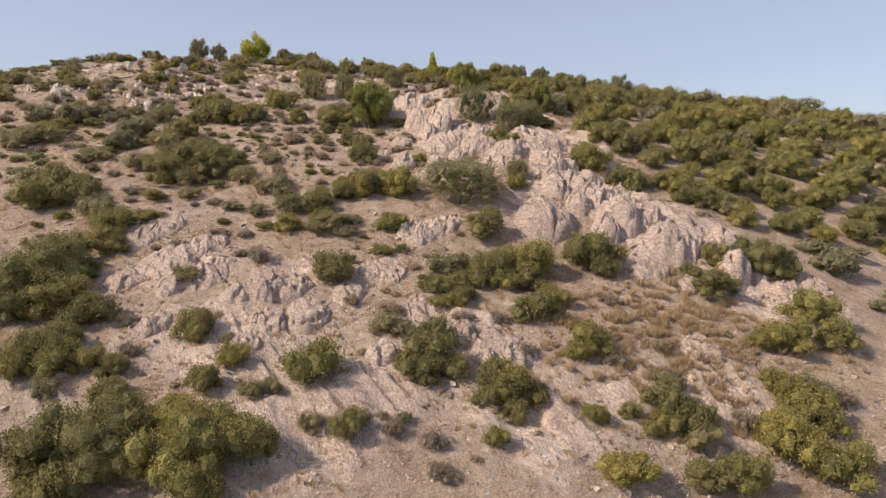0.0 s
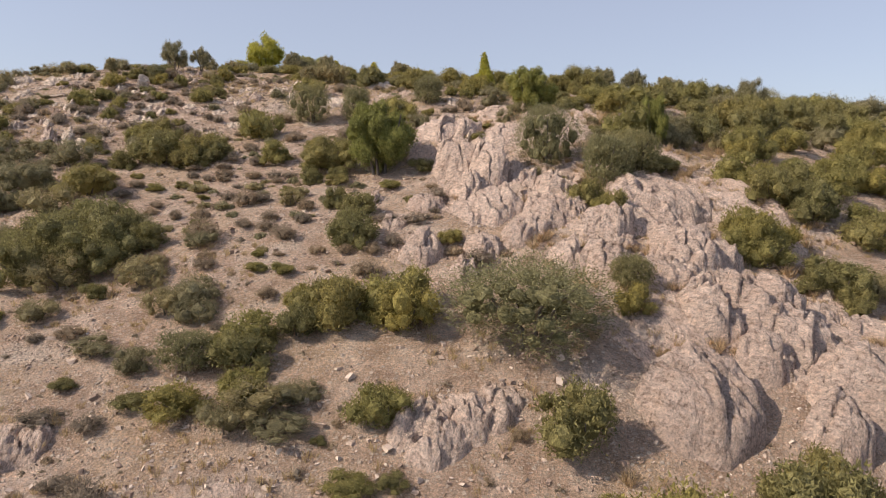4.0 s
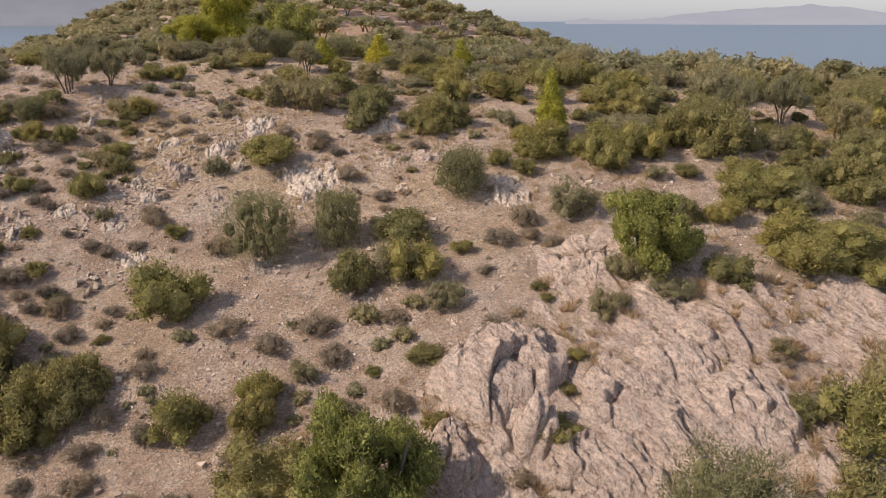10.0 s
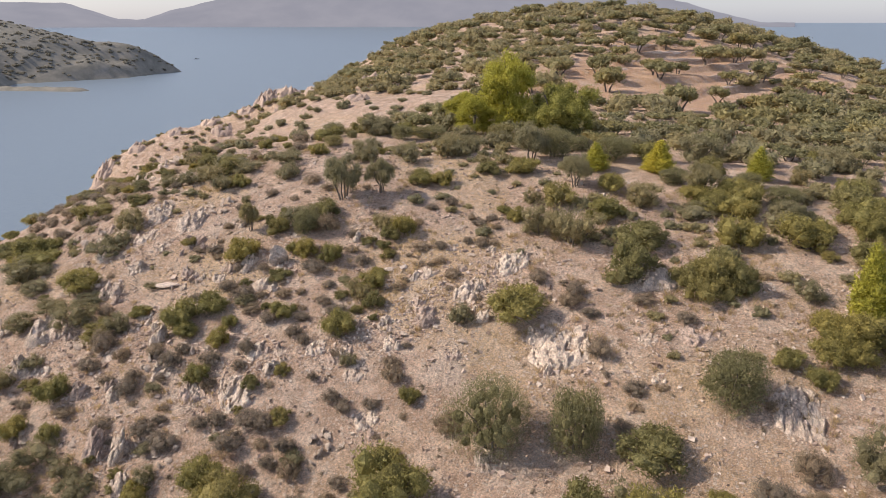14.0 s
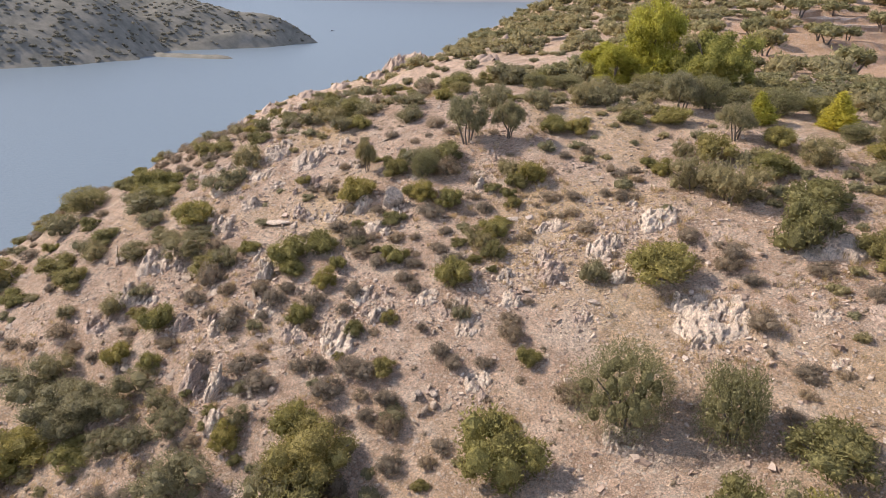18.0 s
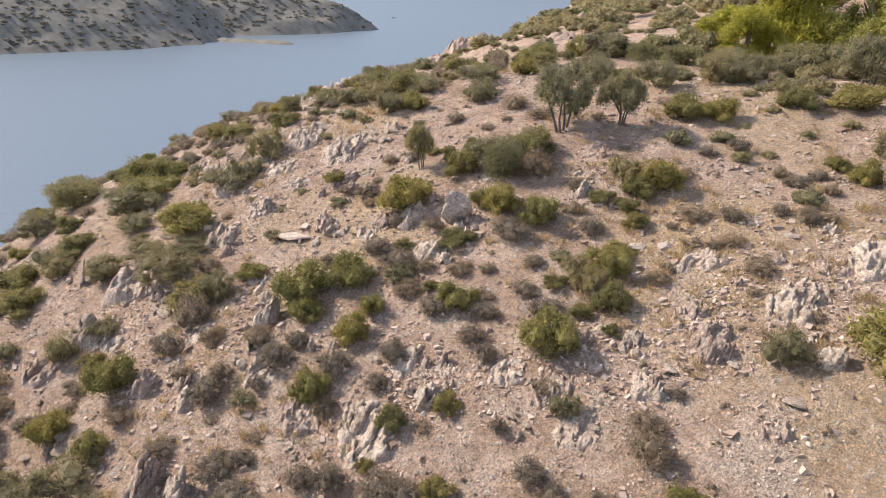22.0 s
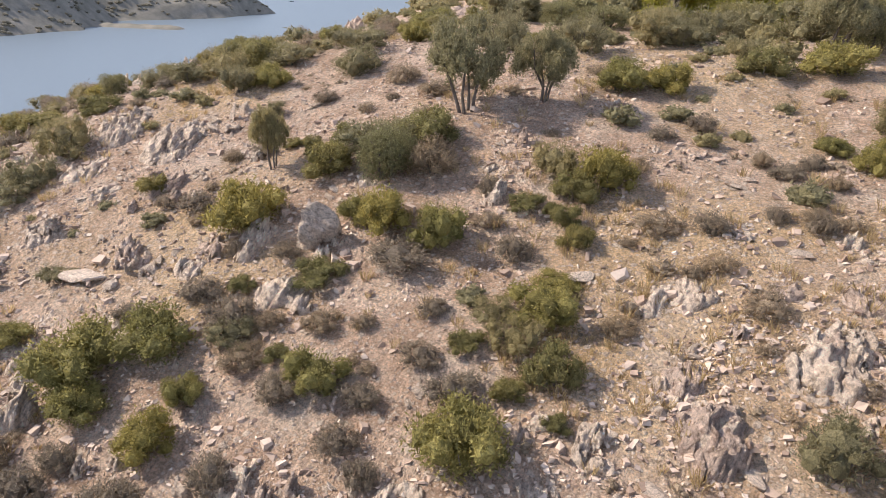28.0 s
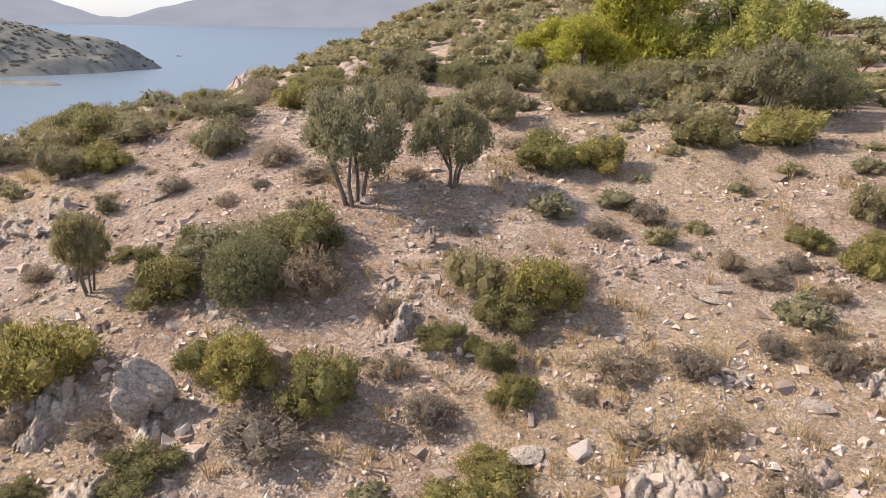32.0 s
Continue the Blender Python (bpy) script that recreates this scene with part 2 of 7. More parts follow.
    colour = mix(n, l, 0.5, colour, ramp(n, l, worn.outputs["Fac"], [(0.36, (0.62, 0.58, 0.56)), (0.6, (1.25, 1.25, 1.25))]), "MULTIPLY")
    l.new(colour, b.inputs["Base Color"])
    b.inputs["Roughness"].default_value = 0.95
    b.inputs["Specular IOR Level"].default_value = 0.2
    crack = noise_node(n, l, 1.0, 6, 0.7, along_grain(n, l, 0.16, 1.0, 0.25))
    relief = n.new("ShaderNodeMath")
    relief.operation = "ADD"
    l.new(fine.outputs["Fac"], relief.inputs[0])
    l.new(mottle.outputs["Fac"], relief.inputs[1])
    gritty = n.new("ShaderNodeMath")
    gritty.operation = "MULTIPLY_ADD"
    l.new(strewn, gritty.inputs[0])
    gritty.inputs[1].default_value = 0.5
    l.new(relief.outputs[0], gritty.inputs[2])
    ribbed = mix(n, l, at.outputs["Fac"], gritty.outputs[0], mix(n, l, 0.5, band.outputs["Fac"], crack.outputs["Fac"]))
    deep = n.new("ShaderNodeMath")
    deep.operation = "MULTIPLY_ADD"
    l.new(at.outputs["Fac"], deep.inputs[0])
    deep.inputs[1].default_value = 0.20
    deep.inputs[2].default_value = 0.20
    bumped = n.new("ShaderNodeBump")
    bumped.inputs["Strength"].default_value = 1.0
    l.new(deep.outputs[0], bumped.inputs["Distance"])
    l.new(ribbed, bumped.inputs["Height"])
    l.new(bumped.outputs["Normal"], b.inputs["Normal"])
    return m


def rock_material(name, pale, mid, dark, ground=False):
    """Foliated schist; ground: bedrock, whose bands follow the grain of the hill."""
    m, n, l, b = material(name)
    if ground:
        layer, thin = along_grain(n, l, 0.40, 1.4, 0.5), along_grain(n, l, 0.055, 0.42, 0.12)
    else:
        layer, thin = stretched(n, l, (1.2, 3.0, 2.0), (8, 6, 0)), stretched(n, l, (4.0, 17.0, 9.0), (8, 6, 0))
    plain = stretched(n, l, (1, 1, 1))
    band, lines, blot = noise_node(n, l, 2.2, 9, 0.72, layer), noise_node(n, l, 1.0, 6, 0.7, thin), noise_node(n, l, 0.8, 5, 0.6, plain)
    colour = ramp(n, l, band.outputs["Fac"], [(0.32, dark), (0.42, mid), (0.56, pale), (0.74, mid)])
    colour = mix(n, l, 0.8, colour, ramp(n, l, lines.outputs["Fac"], [(0.34, (0.40, 0.355, 0.33)), (0.46, (1, 1, 1)), (0.62, (1.42, 1.41, 1.39))]), "MULTIPLY")
    grit = noise_node(n, l, 13.0, 9, 0.82, plain)
    colour = mix(n, l, 0.75, colour, ramp(n, l, grit.outputs["Fac"], [(0.36, (0.56, 0.52, 0.50)), (0.5, (1.05, 1.05, 1.05)), (0.64, (1.45, 1.45, 1.45))]), "MULTIPLY")
    stain = ramp(n, l, blot.outputs["Fac"], [(0.5, (0, 0, 0)), (0.7, (0.45, 0.45, 0.45))])
    colour = mix(n, l, stain, colour, mix(n, l, 0.5, colour, (0.56, 0.37, 0.26)))
    lichen = ramp(n, l, noise_node(n, l, 6.0, 5, 0.7, plain).outputs["Fac"], [(0.64, (0, 0, 0)), (0.76, (0.3, 0.3, 0.3))])
    colour = mix(n, l, lichen, colour, (0.46, 0.41, 0.35))
    oi = n.new("ShaderNodeObjectInfo")
    colour = mix(n, l, 0.5, colour, ramp(n, l, oi.outputs["Random"], [(0.0, (0.80, 0.76, 0.73)), (1.0, (1.12, 1.1, 1.06))]), "MULTIPLY")
    l.new(colour, b.inputs["Base Color"])
    b.inputs["Roughness"].default_value = 0.92
    b.inputs["Specular IOR Level"].default_value = 0.25
    both = n.new("ShaderNodeMath")
    both.operation = "ADD"
    l.new(band.outputs["Fac"], both.inputs[0])
    l.new(lines.outputs["Fac"], both.inputs[1])
    rugged = n.new("ShaderNodeMath")
    rugged.operation = "ADD"
    l.new(both.outputs[0], rugged.inputs[0])
    l.new(grit.outputs["Fac"], rugged.inputs[1])
    bump(n, l, b, rugged.outputs[0], 1.0, 0.16 if ground else 0.07)
    return m


def leaf_material(name, dark, mid, bright, thin=0.25):
    m, n, l, b = material(name)
    geo, oi = n.new("ShaderNodeNewGeometry"), n.new("ShaderNodeObjectInfo")
    colour = ramp(n, l, geo.outputs["Random Per Island"], [(0.0, dark), (0.5, mid), (1.0, bright)])
    colour = mix(n, l, 0.6, colour, ramp(n, l, oi.outputs["Random"], [(0.0, (0.80, 0.83, 0.84)), (0.5, (1, 1, 1)), (1.0, (1.3, 1.18, 0.95))]), "MULTIPLY")
    spray = noise_node(n, l, 34.0, 3, 0.75, stretched(n, l, (1, 1, 1), kind="Object"))
    colour = mix(n, l, 0.85, colour, ramp(n, l, spray.outputs["Fac"], [(0.36, (0.62, 0.62, 0.62)), (0.5, (1.0, 1.0, 1.0)), (0.66, (1.55, 1.5, 1.42))]), "MULTIPLY")
    l.new(colour, b.inputs["Base Color"])
    bump(n, l, b, spray.outputs["Fac"], 0.8, 0.05)
    b.inputs["Roughness"].default_value = 0.6
    b.inputs["Specular IOR Level"].default_value = 0.25
    tr, add = n.new("ShaderNodeBsdfTranslucent"), n.new("ShaderNodeMixShader")
    l.new(colour, tr.inputs["Color"])
    add.inputs[0].default_value = thin
    l.new(b.outputs[0], add.inputs[1])
    l.new(tr.outputs[0], add.inputs[2])
    l.new(add.outputs[0], n["Material Output"].inputs["Surface"])
    return m


def bark_material():
    m, n, l, b = material("grey_bark")
    g = noise_node(n, l, 3.0, 6, 0.7, stretched(n, l, (4, 4, 1)))
    l.new(ramp(n, l, g.outputs["Fac"], [(0.3, (0.07, 0.055, 0.045)), (0.7, (0.23, 0.19, 0.16))]), b.inputs["Base Color"])
    b.inputs["Roughness"].default_value = 0.9
    bump(n, l, b, g.outputs["Fac"], 0.6, 0.02)
    return m


def water_material():
    m, n, l, b = material("sea_water")
    b.inputs["Base Color"].default_value = (0.142, 0.185, 0.228, 1)
    b.inputs["Roughness"].default_value = 0.38
    b.inputs["IOR"].default_value = 1.333
    w = noise_node(n, l, 0.35, 6, 0.6, stretched(n, l, (1, 1.6, 1)))
    bump(n, l, b, w.outputs["Fac"], 0.35, 0.6)
    return m


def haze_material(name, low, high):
    """A far mountain that glows flatly, its distance haze put into the colour."""
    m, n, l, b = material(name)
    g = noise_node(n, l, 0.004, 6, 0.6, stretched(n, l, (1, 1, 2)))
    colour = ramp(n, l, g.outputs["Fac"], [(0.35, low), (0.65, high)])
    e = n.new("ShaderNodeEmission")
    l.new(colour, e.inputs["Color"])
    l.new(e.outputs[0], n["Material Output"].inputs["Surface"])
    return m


SOIL = soil_material()
ROCK = rock_material("schist", (0.52, 0.415, 0.345), (0.42, 0.325, 0.27), (0.21, 0.155, 0.125))
ROCK_PALE = rock_material("pale_schist", (0.72, 0.61, 0.52), (0.57, 0.475, 0.40), (0.25, 0.195, 0.16))
# pale rock, lightened further because its visible sides mostly lie in shade
CRAG = rock_material("pale_crag_schist", (0.86, 0.735, 0.625), (0.76, 0.625, 0.515), (0.45, 0.345, 0.272), True)
BEDROCK = rock_material("bedrock_schist", (0.70, 0.568, 0.49), (0.575, 0.44, 0.365), (0.32, 0.226, 0.183), True)
BARK = bark_material()
LEAF = {
    "mastic": leaf_material("mastic_leaves", (0.16, 0.144, 0.06), (0.27, 0.243, 0.10), (0.38, 0.344, 0.152), 0.4),
    "olive": leaf_material("olive_leaves", (0.175, 0.162, 0.078), (0.28, 0.258, 0.128), (0.39, 0.36, 0.19), 0.4),
    "oak": leaf_material("kermes_oak_leaves", (0.185, 0.165, 0.058), (0.31, 0.277, 0.10), (0.43, 0.385, 0.145), 0.4),
    "tree": leaf_material("oak_tree_leaves", (0.175, 0.178, 0.055), (0.30, 0.30, 0.09), (0.43, 0.42, 0.13), 0.45),
    # paled for distance haze on far scrub; doubles as light grey-green olive leaf
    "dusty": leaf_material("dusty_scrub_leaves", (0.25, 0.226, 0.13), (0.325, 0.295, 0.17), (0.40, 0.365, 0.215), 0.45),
    "pine": leaf_material("pine_needles", (0.30, 0.285, 0.05), (0.48, 0.45, 0.08), (0.64, 0.59, 0.12), 0.45),
    "heath": leaf_material("dry_heath_twigs", (0.21, 0.168, 0.125), (0.32, 0.26, 0.195), (0.44, 0.36, 0.275), 0.35),
    "straw": leaf_material("brown_straw", (0.50, 0.36, 0.22), (0.64, 0.485, 0.31), (0.78, 0.62, 0.42), 0.45),
    "grass": leaf_material("dry_grass", (0.46, 0.34, 0.18), (0.62, 0.47, 0.26), (0.76, 0.61, 0.37), 0.45),
}

# ---- sea, far shores, mountains ----
def mesh_from(name, verts, faces, mat, smooth=True):
    me = bpy.data.meshes.new(name)
    verts, faces = np.asarray(verts, np.float32), np.asarray(faces, np.int32)
    k = faces.shape[1]
    me.vertices.add(len(verts))
    me.vertices.foreach_set("co", verts.ravel())
    me.loops.add(faces.size)
    me.loops.foreach_set("vertex_index", faces.ravel())
    me.polygons.add(len(faces))
    me.polygons.foreach_set("loop_start", np.arange(0, faces.size, k, dtype=np.int32))
    me.polygons.foreach_set("use_smooth", np.full(len(faces), smooth))
    me.materials.append(mat)
    me.update(calc_edges=True)
    me.validate()
    return me


def grid_faces(rows, cols):
    a = np.arange(rows * cols).reshape(rows, cols)
    return np.stack([a[:-1, :-1], a[:-1, 1:], a[1:, 1:], a[1:, :-1]], -1).reshape(-1, 4)


def build_sea():
    radii = np.r_[0, np.geomspace(60, 4700, 40)]
    turn = np.linspace(0, 2 * np.pi, 97)
    r, a = np.meshgrid(radii, turn, indexing="ij")
    # the far sea lifts towards the eye's level, as the true horizon lies beyond this sheet
    z = 62.0 * (r / 4700) ** 2 * (r > 900) * np.clip((r - 900) / 2500, 0, 1)
    verts = np.stack([r * np.sin(a) - 10, r * np.cos(a) + 60, z], -1).reshape(-1, 3)
    tagged(new("sea", mesh_from("sea", verts, grid_faces(*r.shape), water_material())), "calm blue-grey sea below the headland", "sea", kind="structure")


build_sea()


def build_ground():
    xs = np.r_[-420:-176:18.0, -176:-66:1.6, -66:-44:0.7, -44:30:0.32, 30:60:0.8, 60:130:3.0, 130:420:18.0]
    ys = np.r_[-160:0:12.0, 0:22:1.5, 22:98:0.32, 98:130:0.8, 130:290:1.2, 290:520:12.0]
    x, y = np.meshgrid(xs, ys)
    z = np.maximum(ground_height(x, y), -6.0)
    me = mesh_from("ground", np.stack([x, y, z], -1).reshape(-1, 3), grid_faces(*x.shape), SOIL)
    at = me.attributes.new("rocky", "FLOAT", "POINT")
    at.data.foreach_set("value", ridge_mask(x, y).ravel().astype(np.float32))
    wide = 1.3 * np.exp(-((x + 25) / 15) ** 2 - ((y - 86) / 11) ** 2) + np.exp(-((x - 16) / 7) ** 2 - ((y - 36) / 7) ** 2) + np.clip(1.6 - 1.6 * ((x + 26) / 21) ** 4 - 1.6 * ((y - 172) / 38) ** 4, 0, 1)
    at = me.attributes.new("terrace", "FLOAT", "POINT")
    at.data.foreach_set("value", np.clip(1.6 - 1.6 * ((x + 24) / 25) ** 4 - 1.6 * ((y - 174) / 42) ** 4, 0, 1).ravel().astype(np.float32))
    at = me.attributes.new("dry", "FLOAT", "POINT")
    at.data.foreach_set("value", np.clip(wide + 0.3 * grain(x, y, 5.0, 15), 0, 1).ravel().astype(np.float32))
    tagged(new("ground", me), "pinkish stony hillside soil with bare schist", "hillside", kind="structure")


build_ground()


def build_promontory():
    x, y = np.meshgrid(np.r_[-2300:-1250:70.0, -1250:-690:9.0], np.r_[-900:100:60.0, 100:860:9.0])
    shore = np.interp(y, [-900, 240, 330, 445, 470, 515, 530, 634, 757, 860], [-900, -785, -752, -760, -800, -850, -865, -838, -858, -880])
    inland = np.minimum(shore - x, (775 - y) * 0.9) + 14 * grain(x, y, 60, 31) + 6 * grain(x, y, 22, 32)
    z = 92 * (1 - np.exp(-np.maximum(inland, 0) / 120)) + np.minimum(inland, 0) * 0.4 + np.clip(inland, 0, 30) / 30 * (5 * grain(x, y, 150, 33) + 2.5 * grain(x, y, 40, 34))
    along = np.clip(((x + 860) * 140 + (y - 462) * 56) / (140 ** 2 + 56 ** 2), 0, 1)
    spit = np.hypot(x + 860 - 140 * along, y - 462 - 56 * along)
    z = np.maximum(z, 4.5 - spit * 0.42)
    m, n, l, b = material("far_shore_soil")
    g = noise_node(n, l, 0.06, 8, 0.75, stretched(n, l, (1, 1, 1)))
    # soil tones lightened to carry the haze over the bay
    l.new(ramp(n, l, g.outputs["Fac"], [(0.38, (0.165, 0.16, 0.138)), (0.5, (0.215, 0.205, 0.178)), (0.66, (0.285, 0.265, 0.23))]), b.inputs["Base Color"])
    b.inputs["Roughness"].default_value, b.inputs["Specular IOR Level"].default_value = 1.0, 0.0
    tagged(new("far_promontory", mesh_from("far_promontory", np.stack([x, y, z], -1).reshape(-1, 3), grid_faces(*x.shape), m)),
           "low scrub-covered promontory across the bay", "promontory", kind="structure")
    rng = np.random.default_rng(77)
    iy, ix = rng.integers(0, x.shape[0] - 1, 9000), rng.integers(0, x.shape[1] - 1, 9000)
    ok = (z[iy, ix] > 3) & (inland[iy, ix] > 9) & (rng.random(9000) < 0.75 + 0.6 * grain(x[iy, ix], y[iy, ix], 70, 36)) & (x[iy, ix] > -1300)
    fy, fx = rng.random(9000), rng.random(9000)
    lerp = lambda v: (v[iy, ix] * (1 - fx) + v[iy, ix + 1] * fx) * (1 - fy) + (v[iy + 1, ix] * (1 - fx) + v[iy + 1, ix + 1] * fx) * fy
    spots = np.stack([lerp(x), lerp(y), lerp(z)], -1)[ok]
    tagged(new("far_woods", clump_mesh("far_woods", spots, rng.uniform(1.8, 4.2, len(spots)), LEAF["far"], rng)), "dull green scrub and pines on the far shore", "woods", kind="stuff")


def clump_mesh(name, spots, sizes, mat, rng):
    """Many small uneven leafy clumps in one mesh."""
    bm = bmesh.new()
    bmesh.ops.create_icosphere(bm, subdivisions=1, radius=1)
    base = np.array([v.co[:] for v in bm.verts])
    tris = np.array([[v.index for v in f.verts] for f in bm.faces])
    bm.free()
    k = len(base)
    pts = base[None] * rng.uniform(0.6, 1.25, (len(spots), k, 1)) * (sizes[:, None, None] * np.array([1, 1, 0.45]))
    pts = pts + spots[:, None] + np.array([0, 0, 0.05]) * sizes[:, None, None]
    faces = tris[None] + (np.arange(len(spots)) * k)[:, None, None]
    return mesh_from(name, pts.reshape(-1, 3), faces.reshape(-1, 3), mat, smooth=False)


def build_mountain(name, label, bearings, rises, away, mat):
    """A far range: bearings to the left of north, rises in degrees over the horizon."""
    a = np.radians(np.linspace(bearings[0], bearings[-1], 120))
    up = np.interp(np.degrees(a), bearings, rises) + 0.10 * grain(np.degrees(a), a * 0, 2.2, 41) + 0.05 * grain(np.degrees(a), a * 0, 0.7, 42)
    verts, rows = [], 8
    for j in range(rows):
        f = j / (rows - 1)
        d = away * (1 - 0.10 * (1 - f))
        top = 63 + away * np.tan(np.radians(np.maximum(up, 0.02)))
        fold = 1 + 0.10 * grain(np.degrees(a), a * 0 + j * 3.0, 3.0, 43) * np.sin(np.pi * f)
        verts.append(np.stack([-10 - d * np.sin(a), 60 + d * np.cos(a), 40 + (top - 40) * f * fold], -1))
    tagged(new(name, mesh_from(name, np.concatenate(verts), grid_faces(rows, 120), mat)), label, "mountain", kind="structure")


LEAF["grey"] = leaf_material("grey_scrub_leaves", (0.19, 0.168, 0.092), (0.30, 0.265, 0.148), (0.41, 0.366, 0.215), 0.4)
# leaf tones lightened and greyed in place of haze across the water
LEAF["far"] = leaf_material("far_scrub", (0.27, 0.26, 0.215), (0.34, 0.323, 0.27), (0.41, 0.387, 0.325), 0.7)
build_promontory()
# haze tones given off as glow, so the sun leaves them unchanged
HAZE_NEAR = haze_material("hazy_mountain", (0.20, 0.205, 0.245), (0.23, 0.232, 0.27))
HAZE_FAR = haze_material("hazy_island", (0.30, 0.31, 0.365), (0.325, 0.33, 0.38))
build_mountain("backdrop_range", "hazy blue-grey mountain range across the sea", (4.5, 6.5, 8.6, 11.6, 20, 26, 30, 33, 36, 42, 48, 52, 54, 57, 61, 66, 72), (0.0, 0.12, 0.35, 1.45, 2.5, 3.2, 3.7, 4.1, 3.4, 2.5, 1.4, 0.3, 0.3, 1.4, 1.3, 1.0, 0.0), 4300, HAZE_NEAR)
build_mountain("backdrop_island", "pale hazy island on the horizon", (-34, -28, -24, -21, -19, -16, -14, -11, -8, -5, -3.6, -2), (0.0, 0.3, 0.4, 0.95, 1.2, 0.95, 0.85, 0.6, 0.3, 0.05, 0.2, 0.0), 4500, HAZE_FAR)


# ---- plants ----
def tube(points, radii, sides=5):
    """Verts and faces of a tapering limb along points."""
    verts, faces = [], []
    for k, (p, r) in enumerate(zip(points, radii)):
        q = points[min(k + 1, len(points) - 1)] - points[max(k - 1, 0)]
        turn = q.to_track_quat("Z", "Y").to_matrix()
        for s in range(sides):
            a = 2 * math.pi * s / sides
            verts.append((p + turn @ Vector((r * math.cos(a), r * math.sin(a), 0)))[:])
    for k in range(len(points) - 1):
        for s in range(sides):
            a, b = k * sides + s, k * sides + (s + 1) % sides
            faces.append((a, b, b + sides, a + sides))
    return verts, faces


def limbs_mesh(name, rng, count, start, reach, top, thick):
    """Bent stems that fork from the foot."""
    verts, faces = [], []
    for k in range(count):
        a = 2 * math.pi * (k + rng.uniform(-0.3, 0.3)) / count
        pts, rad = [Vector((start * math.cos(a) * 0.3, start * math.sin(a) * 0.3, -0.15))], [thick * 1.25]
        for s in range(1, 4):
            f = s / 3
            out = start * 0.3 + reach * f ** 1.4
            pts.append(Vector((out * math.cos(a) + rng.normal(0, 0.05), out * math.sin(a) + rng.normal(0, 0.05), top * f)))
            rad.append(thick * (1 - 0.75 * f))
        v, f = tube(pts, rad)
        faces += [tuple(i + len(verts) for i in q) for q in f]
        verts += v
    return mesh_from(name, verts, faces, BARK)


def crown_mesh(name, rng, mat, lobes, leaves, size, slim=1.7, core=0.80, low=0.0, flat=0.75):
    """Leaves on uneven lobes, over dark inner clumps."""
    lobes = np.array(lobes)
    if leaves > 1000:
        leaves, size = int(leaves * 1.9), size * 0.74
    w = (lobes[:, 3] * lobes[:, 4] + lobes[:, 4] * lobes[:, 5]) ** 1.0
    pick = rng.choice(len(lobes), leaves, p=w / w.sum())
    d = rng.normal(size=(leaves, 3))
    d[:, 2] += 0.35
    d /= np.linalg.norm(d, axis=1)[:, None]
    rad = (rng.uniform(0.74 if core > 0.65 else 0.5, 1.12 if core > 0.65 else 1.18, leaves) + (rng.random(leaves) < 0.2) * rng.uniform(0.05, 0.36, leaves))[:, None] * (1 + 0.10 * np.sin(d @ rng.normal(0, 4, (3, 1)) + 1.0))
    c = lobes[pick, :3] + d * rad * lobes[pick, 3:]
    inside = np.zeros(leaves, bool)
    for k, lb in enumerate(lobes):
        inside |= (pick != k) & ((((c - lb[:3]) / lb[3:]) ** 2).sum(1) < 0.62)
    keep = (c[:, 2] > low) & ~inside
    c, d = c[keep], d[keep]
    m = len(c)
    nrm = d + rng.normal(0, 0.55, (m, 3))
    nrm /= np.linalg.norm(nrm, axis=1)[:, None]
    u = np.cross(nrm, rng.normal(size=(m, 3))) + (d + np.array([0, 0, 0.4])) * rng.uniform(0, 1.8, (m, 1))
    u /= np.linalg.norm(u, axis=1)[:, None]
    v = np.cross(nrm, u)
    v /= np.maximum(np.linalg.norm(v, axis=1), 0.2)[:, None]
    s = size * rng.uniform(0.55, 1.35, m)[:, None]
    u, v = u * s * slim * 0.5 * np.array([1, 1, flat]), v * s * 0.5 * np.array([1, 1, flat])
    leaf = np.stack([c - u - v, c - u + v, c + u * 1.2], 1)
    verts, faces = [leaf.reshape(-1, 3)], [np.arange(m * 3).reshape(m, 3)]
    bm = bmesh.new()
    bmesh.ops.create_icosphere(bm, subdivisions=2 if leaves > 9000 else 1, radius=1)
    ball = np.array([p.co[:] for p in bm.verts])
    tris = np.array([[p.index for p in f.verts] for f in bm.faces])
    bm.free()
    at = m * 3
    for lb in lobes:
        pts = ball * rng.uniform(0.72, 1.12, (len(ball), 1)) * lb[3:] * core + lb[:3]
        pts[:, 2] = np.maximum(pts[:, 2], low - 0.05)
        verts.append(pts)
        faces.append(tris + at)
        at += len(ball)
    return mesh_from(name, np.concatenate(verts), np.concatenate(faces), mat, smooth=False)


def dome_lobes(rng, n, spread=0.62, lo=0.18, hi=0.62, rmin=0.28, rmax=0.46):
    out = [(rng.uniform(-0.1, 0.1), rng.uniform(-0.1, 0.1), 0.36, 0.56, 0.56, 0.48)]
    for k in range(n):
        a, rho = 2 * math.pi * (k * 0.618 + rng.uniform(-0.08, 0.08)), spread * math.sqrt(rng.uniform(0.15, 1))
        r = rng.uniform(rmin, rmax)
        out.append((rho * math.cos(a), rho * math.sin(a), rng.uniform(lo, hi) * (1.15 - 0.5 * rho), r, r, r * rng.uniform(0.6, 0.95)))
    return out


